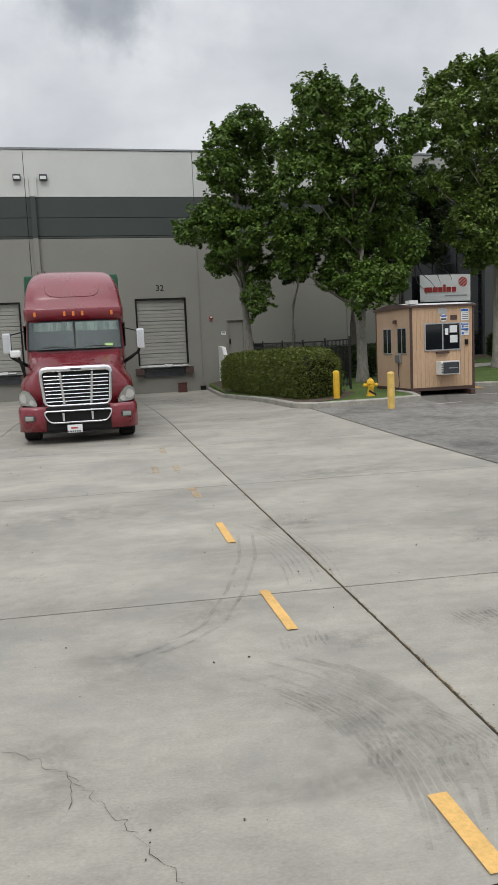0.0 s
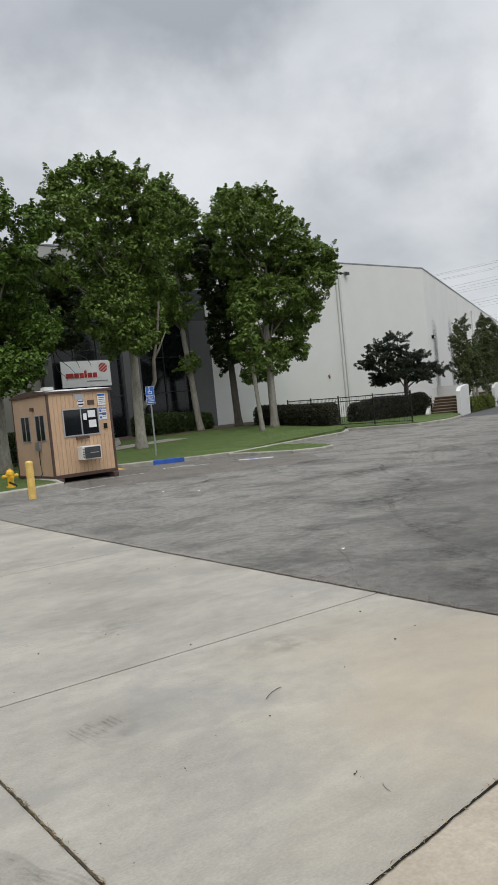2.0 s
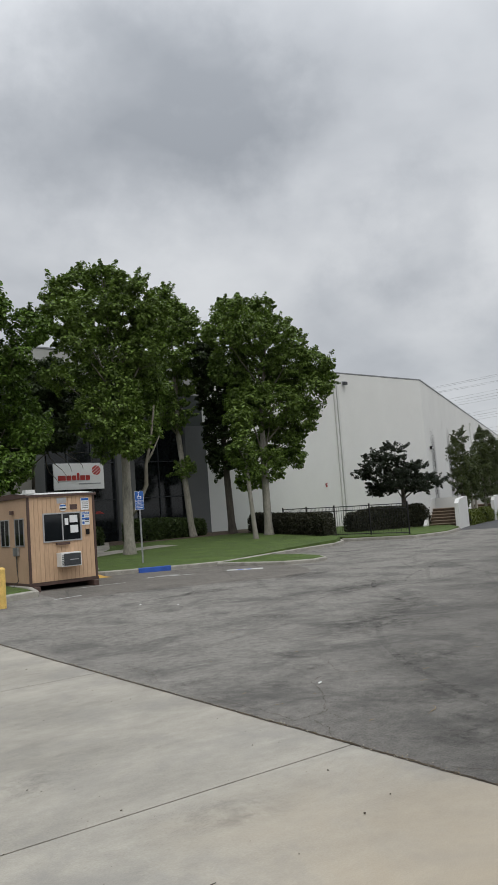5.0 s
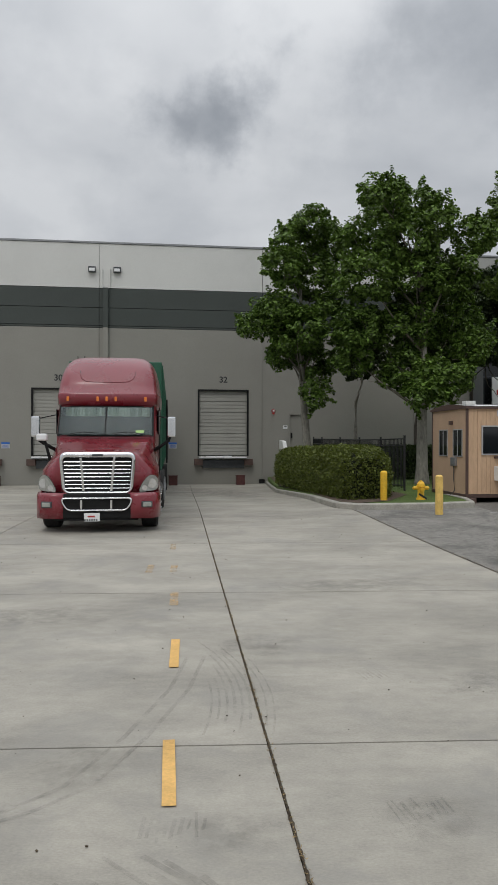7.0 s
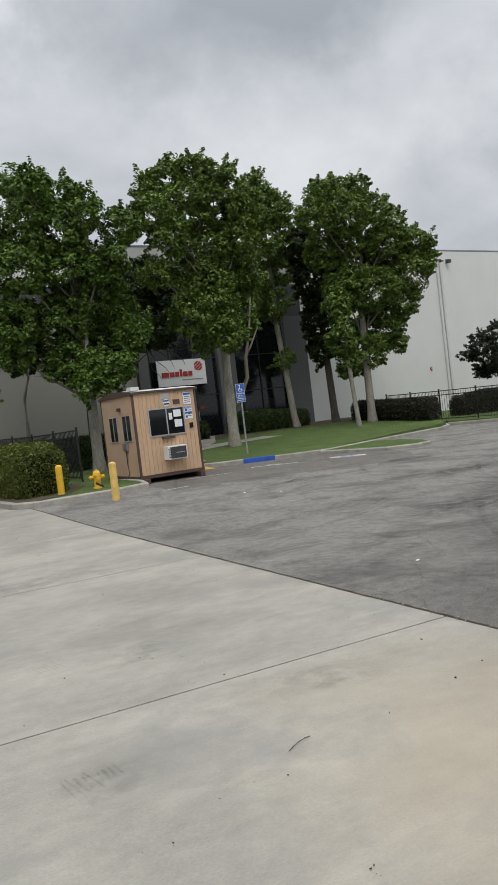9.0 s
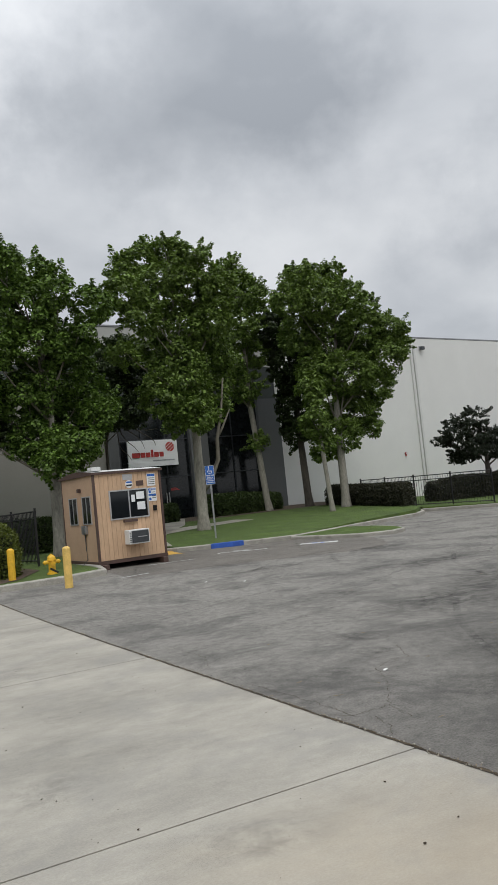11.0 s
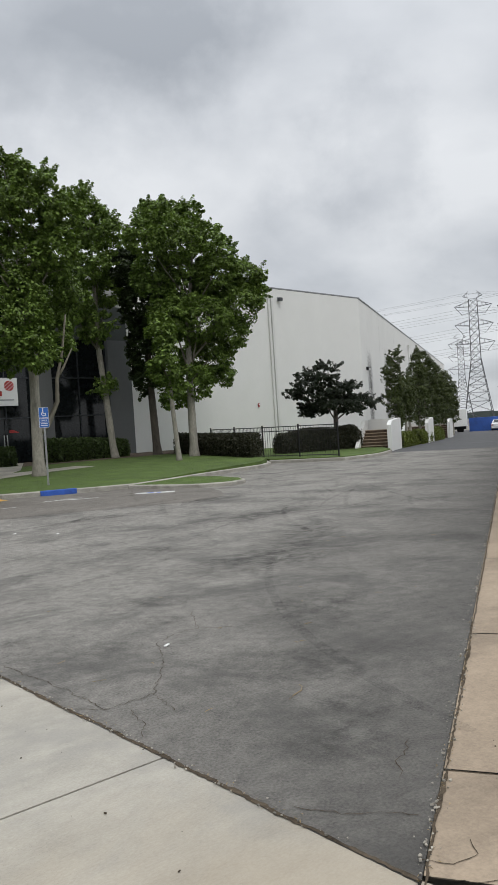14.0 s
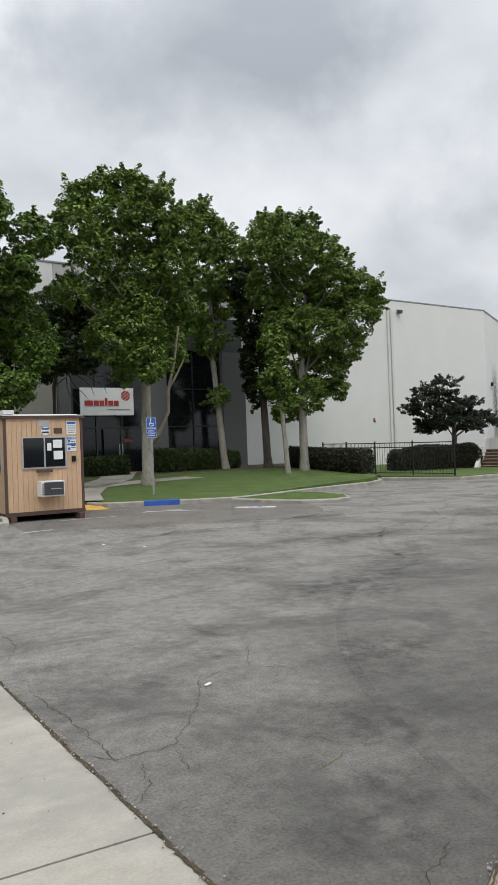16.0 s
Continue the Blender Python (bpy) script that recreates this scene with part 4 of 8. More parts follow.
def tyre_marks():
    rng = random.Random(21)

    def arc(m, cx, cy, r, a0, a1, w, material, lift):
        n = max(6, int(abs(a1 - a0) * r / 0.4))
        pts = [m @ Vector((cx + r * math.cos(a0 + (a1 - a0) * k / n), cy + r * math.sin(a0 + (a1 - a0) * k / n), 0)) for k in range(n + 1)]
        if m is DRIVE and min((YARD_INV @ p).x for p in pts) < 3.7:
            return
        ribbon(bm, [(p.x, p.y) for p in pts], w, lambda x, y: gz(x, y) + lift)

    def world_arc(cx, cy, rad, a0, a1, w, lift):
        arc(Matrix(), cx, cy, rad, a0, a1, w, "smear", lift)

    bm = bmesh.new()
    # turning tyres: bundles of thin concentric lines
    for k in range(9):
        world_arc(-1.37, 2.02, 1.57 - 0.035 * k, rng.uniform(-0.35, 0.1), rng.uniform(0.6, 1.0), rng.uniform(0.012, 0.03), 0.0042 + 0.0002 * k)
        world_arc(-0.67, 2.34, 0.74 - 0.03 * k, rng.uniform(-0.5, 0.0), rng.uniform(0.5, 0.95), rng.uniform(0.008, 0.022), 0.0044 + 0.0002 * k)
        world_arc(-0.20, 2.06, 0.72 - 0.028 * k, rng.uniform(-0.05, 0.1), rng.uniform(0.3, 0.8), rng.uniform(0.008, 0.018), 0.0046 + 0.0002 * k)
        world_arc(-3.3, 5.0, 3.35 + 0.05 * k, rng.uniform(-0.2, 0.0), rng.uniform(0.15, 0.45), rng.uniform(0.010, 0.025), 0.0048 + 0.0002 * k)
    for k in range(7):
        world_arc(-0.95, 2.2, 1.33 - 0.03 * k, rng.uniform(-0.5, -0.2), rng.uniform(0.6, 0.95), rng.uniform(0.02, 0.04), 0.0050 + 0.0002 * k)
    for off in (-0.07, 0.06):
        track = [(-1.0, 3.46), (-0.78, 3.62), (-0.58, 3.85), (-0.37, 4.46), (-0.17, 5.31), (-0.09, 6.1)]
        ribbon(bm, [(x + off, y) for x, y in track], 0.03, lambda x, y: gz(x, y) + 0.0066)
    # tread prints: short combs of parallel bars
    for x, y, turn, n in ((1.05, 3.58, 15, 9), (0.36, 2.12, -10, 8), (-0.08, 3.46, 5, 9), (1.2, 5.6, 20, 6), (-1.9, 5.2, -25, 8), (2.3, 7.0, 40, 7)):
        for k in range(n):
            m = pose(x, y, 0, 0, 0, turn + rng.uniform(-4, 4))
            off, length = 0.034 * (k - n / 2), rng.uniform(0.05, 0.13)
            p, q = m @ Vector((off, -length, 0)), m @ Vector((off + 0.02, length, 0))
            ribbon(bm, [(p.x, p.y), ((p.x + q.x) / 2, (p.y + q.y) / 2), (q.x, q.y)], rng.uniform(0.010, 0.02), lambda x, y: gz(x, y) + 0.0062)
    single("tyre_marks", bm, "smear_thin", "dark curved tyre scuffs on concrete", "tyre marks", kind="stuff")
    # last three: darker ground towards the dock, twice; shade painted under the lorry
    for x, y, a, b, turn in ((0.0, 2.35, 0.55, 0.3, 60), (-1.45, 2.3, 0.35, 0.5, 10), (-1.1, 3.4, 0.5, 0.35, 20), (-0.3, 2.0, 0.8, 0.12, 5), (0.2, 3.4, 0.3, 0.2, 0), (1.1, 3.5, 0.35, 0.25, 15),
                             (-0.6, 4.1, 0.5, 0.3, 50), (1.9, 5.4, 0.6, 0.3, 20), (2.6, 4.0, 0.7, 0.3, -10), (-1.8, 7.5, 1.2, 0.5, 5), (1.6, 9.0, 1.4, 0.5, 10), (0.4, 6.4, 0.6, 0.4, 70), (-0.6, 29.5, 2.6, 4.5, 0), (0.6, 26.0, 1.2, 5.5, 8), (-2.2, 17.5, 2.2, 4.0, 4)):
        pm = bmesh.new()
        n = 6
        rows = []
        for j in range(n + 1):
            rows.append([])
            for i in range(n + 1):
                q = pose(x, y, 0, 0, 0, turn) @ Vector((-a + 2 * a * i / n, -b + 2 * b * j / n, 0))
                rows[j].append(pm.verts.new((-a + 2 * a * i / n, -b + 2 * b * j / n, gz(q.x, q.y) - gz(x, y))))
        for j in range(n):
            for i in range(n):
                pm.faces.new((rows[j][i], rows[j][i + 1], rows[j + 1][i + 1], rows[j + 1][i]))
        single("rubber_haze", pm, "scuff_shade", "grey rubber haze and painted shade on concrete", "stain", "rubber haze", kind="stuff", m=pose(x, y, gz(x, y) + 0.006, 0, 0, turn))
    bm = bmesh.new()
    for k in range(40):
        r = rng.uniform(9, 40)
        a = rng.uniform(0.9, 2.2)
        u, n = rng.uniform(1, 26), rng.uniform(1.0, 15)
        arc(DRIVE, u - r * math.cos(a), n - r * math.sin(a), r, a, a + rng.uniform(1.5, 6) / r, rng.uniform(0.02, 0.16), "smear", 0.0045 + 0.0001 * k)
    single("tyre_marks", bm, "smear", "dark sweeping tyre scuffs on asphalt", "tyre marks", kind="stuff")
    bm = bmesh.new()
    for k in range(26):
        r = rng.uniform(12, 40)
        a = rng.uniform(1.0, 2.0)
        u, n = rng.uniform(1, 24), rng.uniform(0.6, 14)
        arc(DRIVE, u - r * math.cos(a), n - r * math.sin(a), r, a, a + rng.uniform(1.0, 5) / r, rng.uniform(0.02, 0.12), "smear_light", 0.009 + 0.0001 * k)
    patch = [(7.9, 8.5, 1.9, 0.8, -3), (5.5, 5.0, 0.9, 0.5, -40), (4.7, 6.46, 0.3, 0.16, -20), (4.14, 7.25, 0.3, 0.15, -20), (7.6, 10.5, 0.8, 0.25, -65), (5.75, 7.6, 0.6, 0.25, -55), (5.48, 6.85, 0.35, 0.2, -55),
             (4.7, 3.9, 0.45, 0.3, -60), (5.1, 4.2, 0.5, 0.3, 0), (6.6, 6.2, 1.1, 0.5, 30), (9.5, 9.6, 2.2, 0.6, 25), (11, 12.4, 2.4, 0.6, 20), (12, 16, 3.0, 0.5, 5), (8.6, 15.0, 2.6, 0.4, 0)]
    for x, y, a, b, turn in patch:
        pm = bmesh.new()
        n = 6
        m = pose(0, 0, 0, 0, 0, turn)
        rows = [[pm.verts.new((-a + 2 * a * i / n, -b + 2 * b * j / n, 0)) for i in range(n + 1)] for j in range(n + 1)]
        for j in range(n):
            for i in range(n):
                pm.faces.new((rows[j][i], rows[j][i + 1], rows[j + 1][i + 1], rows[j + 1][i]))
        single("oil_patch", pm, "oil", "old dark oil-stained patch on asphalt", "stain", "oil patches", kind="stuff", m=pose(x, y, gz(x, y) + 0.006, 0, 0, turn))
    single("pale_scuffs", bm, "smear_light", "pale worn streaks on old asphalt", "scuffs", kind="stuff")


# ---- the long facade ----
TOP, BAND_HI, BAND_MID, BAND_LO = 10.92, 8.84, 7.92, 6.99
DOORS = [(-12.85, -10.42), (-8.95, -6.52), (-1.26, 1.16)]


def wall_panels(top, u0, u1, z0, z1, material, name="wall_panel", holes=(), front=0.0, label=""):
    bm = bmesh.new()
    g = 0.012
    cuts = sorted(h for h in holes if u0 < h[0] < u1)
    x = u0 + g
    for a, b, za, zb in cuts:
        bx(bm, x, front, z0 + g, a, front + 0.25, z1 - g)
        if za > z0 + 0.05:
            bx(bm, a, front, z0 + g, b, front + 0.25, za)
        bx(bm, a, front, zb, b, front + 0.25, z1 - g)
        x = b
    bx(bm, x, front, z0 + g, u1 - g, front + 0.25, z1 - g)
    return part(name, bm, material, top, label)


def facade():
    top = thing("wall_front", "tilt-up concrete facade painted grey with dark band", kind="structure", m=FACE)
    holes = [(a, b, 1.0, 4.13) for a, b in DOORS] + [(3.16, 3.98, 0.9, 3.03)]
    stops = [-60, -52, -44.3, -36.6, -28.9, -21.2, -13.5, -5.88, 1.83, 9.4, 12.3]
    for a, b in zip(stops, stops[1:]):
        wall_panels(top, a, b, -0.8, BAND_LO, "wall_low", holes=[h for h in holes if a < h[0] < b])
        wall_panels(top, a, b, BAND_LO, BAND_LO + 0.1, "band", "reveal_strip", front=0.0)
        wall_panels(top, a, b, BAND_LO + 0.1, BAND_MID, "band", "band_panel", front=-0.006)
        wall_panels(top, a, b, BAND_MID, BAND_HI, "band", "band_panel", front=-0.006)
        wall_panels(top, a, b, BAND_HI, TOP, "wall_up")
    for a, b in ((12.3, 17.1), (17.1, 23.1)):
        wall_panels(top, a, b, BAND_LO, BAND_MID, "band", "band_panel", front=-0.006)
        wall_panels(top, a, b, BAND_MID, BAND_HI, "band", "band_panel", front=-0.006)
        wall_panels(top, a, b, BAND_HI, TOP, "wall_office")
    for a, b in ((12.3, 12.9), (17.05, 18.15), (21.6, 23.1)):
        wall_panels(top, a, b, 0.2, BAND_LO, "wall_grey", "pier", front=-0.25)
    for a, b in ((23.1, 34.75), (34.75, 44.3)):
        wall_panels(top, a, b, -0.2, TOP, "wall_white", front=-0.02)
    bm = bmesh.new()
    bx(bm, -60, 0.26, -0.8, 12.3, 0.5, TOP - 0.05)
    bx(bm, 12.3, 0.26, BAND_LO, 44.2, 0.5, TOP - 0.05)
    bx(bm, 23.1, 0.26, -0.5, 44.2, 0.5, BAND_LO)
    part("backing", bm, "dark_gap", top)
    bm = bmesh.new()
    bx(bm, -60, -0.04, TOP, 44.32, 0.55, TOP + 0.09, bevel=0.01)
    part("coping", bm, "coping", top, "grey sheet-metal coping")
    roof = bmesh.new()
    vs = [roof.verts.new(FACE @ Vector(p)) for p in ((-60, 0.5, TOP - 0.4), (44.2, 0.5, TOP - 0.4), (100, 30, TOP - 0.4), (100, 60, TOP - 0.4), (-60, 60, TOP - 0.4))]
    roof.faces.new(vs)
    single("roof", roof, "wall_up", "flat warehouse roof behind the parapet", kind="structure")
    # side wall that turns along the drive
    turn = FACE @ pose(44.3, 0, 0, 0, 0, 27.6)
    side = thing("wall_side", "long white warehouse wall along the drive", kind="structure", m=turn)
    for k in range(9):
        wall_panels(side, k * 9.2, (k + 1) * 9.2, -1.5, TOP, "wall_white")
    bm = bmesh.new()
    bx(bm, 0, 0.26, -1.5, 82, 0.5, TOP - 0.05)
    part("backing", bm, "dark_gap", side)
    bm = bmesh.new()
    bx(bm, 0, -0.04, TOP, 82.8, 0.5, TOP + 0.09)
    part("coping", bm, "coping", side)
    for u in (29.8, 38.0):
        down = thing("downpipe", "white square downpipe on white wall", "downpipe", "side downpipes", m=turn @ pose(u, -0.02, 0))
        box_part("pipe", (-0.09, -0.14, -0.8, 0.09, -0.005, 9.6), "wall_white", down, bevel=0.01)
        box_part("hopper", (-0.16, -0.22, 9.6, 0.16, -0.005, 9.95), "wall_white", down, bevel=0.02)
    for u, z in ((3.4, 7.6), (12.4, 8.4), (21.6, 8.2)):
        bm = bmesh.new()
        bx(bm, u - 1.5, -0.004, 0.3, u + 1.5, -0.002, z)
        part("water_stain", bm, "soot", side, "soft dark run of dirt")
    wall_lamp(turn @ pose(1.9, 0, 5.75), "black")
    bm = bmesh.new()
    vs = [bm.verts.new(turn @ Vector(p)) for p in ((82.8, 0, -2), (82.8, 60, -2), (82.8, 60, TOP), (82.8, 0, TOP))]
    bm.faces.new(vs)
    single("wall_end", bm, "wall_white", "white end wall of the warehouse", kind="structure")


def wall_lamp(m, body="dark_steel"):
    lamp = thing("wall_lamp", "dark wall-pack light fixed to wall", "wall lamp", "wall lamps", m=m)
    box_part("housing", (-0.17, -0.2, -0.13, 0.17, -0.002, 0.13), body, lamp, bevel=0.02)
    box_part("lens", (-0.13, -0.215, -0.09, 0.13, -0.19, 0.05), "sign_white", lamp, "pale frosted lens", bevel=0.01)
    return lamp


def dock_door(u0, u1, number):
    m = FACE @ pose((u0 + u1) / 2, 0, 0)
    w = (u1 - u0) / 2
    door = thing("dock_door", f"closed grey sectional dock door numbered {number}", "dock door", "dock doors", m=m)
    z0, z1, n = 1.02, 4.10, 6
    for k in range(n):
        a, b = z0 + (z1 - z0) * k / n, z0 + (z1 - z0) * (k + 1) / n
        bm = bmesh.new()
        bx(bm, -w + 0.06, 0.12, a + 0.006, w - 0.06, 0.2, b - 0.006, bevel=0.006)
        for q in range(3):
            bx(bm, -w + 0.07, 0.105, a + 0.02 + 0.165 * q, w - 0.07, 0.125, a + 0.165 + 0.165 * q, bevel=0.012)
        part("door_section", bm, "door_panel", door)
    frame_bm = bmesh.new()
    bx(frame_bm, -w - 0.01, -0.03, 1.0, -w + 0.06, 0.13, 4.16)
    bx(frame_bm, w - 0.06, -0.03, 1.0, w + 0.01, 0.13, 4.16)
    bx(frame_bm, -w + 0.06, -0.03, 4.09, w - 0.06, 0.13, 4.16)
    part("door_frame", frame_bm, "black", door, "black weather-seal frame")
    lev = thing("dock_leveller", "dock leveller plate with black rubber bumpers", "dock leveller", "dock levellers", m=m)
    for s in (-1, 1):
        bm = bmesh.new()
        for q in range(3):
            bx(bm, s * (w - 0.02) - 0.20, -0.30 + q * 0.1, 0.56, s * (w - 0.02) + 0.20, -0.205 + q * 0.1, 0.86, bevel=0.012)
        part("bumper", bm, "brown", lev, "worn brown rubber bumper")
    box_part("pit_face", (-w + 0.22, -0.12, 0.42, w - 0.22, -0.01, 0.80), "dark_steel", lev, "dark steel pit face", bevel=0.01)
    bm = bmesh.new()
    bx(bm, -w + 0.02, -0.34, 0.865, w - 0.02, 0.11, 0.90, bevel=0.008)
    part("lip_plate", bm, "steel", lev)
    rng = random.Random(int(number))
    bm = bmesh.new()
    x = -w + 0.05
    while x < w - 0.4:
        l = rng.uniform(0.28, 0.5)
        bx(bm, x, -0.40, 0.905, x + l, 0.0, 0.955 + rng.uniform(0, 0.05), bevel=0.01, m=pose(0, 0, 0, rng.uniform(-2, 2), 0, 0))
        x += l + 0.02
    part("seal_flap", bm, "sign_white", lev, "crumpled pale seal flaps")
    sign = thing("door_number", f"black painted dock number {number} above door", "number sign", "dock numbers", m=m)
    words(number, 0.40, "ink", sign, pose(0, -0.004, 4.62, 90, 0, 0), "numeral")
    return door


def facade_fittings():
    for (a, b), n in zip(DOORS, ("28", "30", "32")):
        dock_door(a, b, n)
    for u in (-6.2, -5.05):
        wall_lamp(FACE @ pose(u, 0, 9.68))
    for k, u in enumerate((-5.58, -13.3, -21.0)):
        pipe = thing("downpipe", "painted square downpipe with scupper on facade", "downpipe", "facade downpipes", m=FACE @ pose(u, 0, 0))
        box_part("pipe", (-0.12, -0.18, -0.4, 0.12, -0.012, BAND_LO), "wall_low", pipe, bevel=0.012)
        box_part("band_pipe", (-0.12, -0.18, BAND_LO, 0.12, -0.012, BAND_HI), "band", pipe, "dark painted length", bevel=0.012)
        for s in (-0.17, 0.19):
            box_part("scupper", (s - 0.035, -0.08, BAND_HI, s + 0.035, -0.002, BAND_HI + 0.9), "wall_up", pipe, "short overflow pipe", bevel=0.01)
    twin = thing("downpipe", "pair of pale downpipes on white wall", "downpipe", m=FACE @ pose(34.72, -0.02, 0))
    for s in (-0.16, 0.13):
        box_part("pipe", (s - 0.09, -0.13, 0.2, s + 0.09, -0.006, 10.3), "wall_up", twin, bevel=0.012)
    cam_box = thing("wall_camera", "small dark security camera under the parapet", "security camera", m=FACE @ pose(35.55, -0.02, 10.25))
    box_part("mount", (-0.1, -0.1, -0.12, 0.1, -0.004, 0.12), "steel", cam_box)
    box_part("housing", (-0.13, -0.34, -0.16, 0.13, -0.1, 0.06), "dark_steel", cam_box, bevel=0.02)
    def bell(m, label):
        t = thing("alarm_bell", label, "alarm bell", "alarm bells", m=m)
        bm = bmesh.new()
        tube(bm, (0, -0.005, 0), (0, -0.05, 0), 0.10, 0.10, 20)
        tube(bm, (0, -0.05, 0), (0, -0.07, 0), 0.09, 0.05, 20)
        part("gong", bm, "bell_red", t)
        box_part("label_plate", (-0.045, -0.078, -0.03, 0.045, -0.071, 0.05), "sign_white", t, "white plate")
        box_part("back_box", (-0.05, -0.05, -0.16, 0.05, -0.002, -0.10), "red", t)
    bell(FACE @ pose(2.37, 0, 3.16), "red round fire alarm bell on grey wall")
    bell(FACE @ pose(33.1, -0.03, 3.2), "red fire alarm bell on white wall")
    con = thing("conduit", "thin dark conduit down the grey wall", "conduit", m=FACE @ pose(1.83, 0, 0))
    bm = bmesh.new()
    tube(bm, (0, -0.03, -0.25), (0, -0.03, 6.9), 0.018, seg=6)
    part("pipe", bm, "wall_low", con)
    box_part("base_box", (-0.16, -0.16, -0.32, 0.1, -0.01, -0.12), "black", con)
    md = thing("side_door", "grey steel man door in frame", "door", m=FACE @ pose(3.57, 0, 0))
    box_part("door_leaf", (-0.37, 0.06, 0.92, 0.37, 0.11, 2.98), "wall_low", md, bevel=0.004)
    fr = bmesh.new()
    bx(fr, -0.45, -0.03, 0.9, -0.38, 0.12, 3.05)
    bx(fr, 0.38, -0.03, 0.9, 0.45, 0.12, 3.05)
    bx(fr, -0.38, -0.03, 2.985, 0.38, 0.12, 3.05)
    part("door_frame", fr, "wall_low", md)
    box_part("handle", (-0.33, -0.01, 1.85, -0.27, 0.055, 2.1), "black", md)
    land = thing("door_landing", "concrete landing with white sloping side wall", "landing", m=FACE @ pose(3.4, 0, 0))
    box_part("platform", (-0.55, -1.5, -0.5, 1.2, -0.01, 0.9), "kerb", land)
    bm = bmesh.new()
    loft(bm, [[Vector((x, -0.02, -0.5)), Vector((x, -0.02, 1.75)), Vector((x, -0.9, 1.7)), Vector((x, -2.2, 0.45)), Vector((x, -2.4, -0.5))] for x in (-0.75, -0.57)])
    part("side_wall", bm, "white_paint", land, "white-painted sloping stair wall")
    s = thing("door_notice", "small white notice beside the side door", "notice", m=FACE @ pose(2.95, 0, 2.38))
    box_part("plate", (-0.11, -0.012, -0.08, 0.11, -0.002, 0.08), "sign_white", s)
    box_part("text_bar", (-0.07, -0.016, 0.0, 0.07, -0.013, 0.04), "ink", s)
    for u in (-2.45, -10.1):
        s = thing("wall_notice", "blue and white notice plate on dock wall", "notice", "dock notices", m=FACE @ pose(u, 0, 1.5) @ Matrix.Scale(0.75, 4))
        box_part("plate", (-0.25, -0.014, -0.2, 0.25, -0.002, 0.18), "alu", s, bevel=0.003)
        box_part("header", (-0.25, -0.019, 0.06, 0.25, -0.015, 0.18), "sign_blue", s)
        for k in range(3):
            box_part("text_bar", (-0.18, -0.018, -0.14 + 0.06 * k, 0.18, -0.015, -0.115 + 0.06 * k), "sign_blue", s)
    for u, v in ((0.72, -0.45), (-2.45, -0.6), (-10.45, -0.5)):
        c = thing("wheel_chock", "worn red box-shaped wheel chock on ground", "wheel chock", "wheel chocks", m=FACE @ pose(u, v, gz(*(FACE @ Vector((u, v, 0))).xy)))
        bm = bmesh.new()
        loft(bm, [[Vector((x, -0.16, 0)), Vector((x, -0.13, 0.42)), Vector((x, 0.13, 0.42)), Vector((x, 0.16, 0))] for x in (-0.2, 0.2)])
        part("block", bm, "red_dull", c)
        box_part("rim", (-0.22, -0.15, 0.42, 0.22, 0.15, 0.46), "red_dull", c)


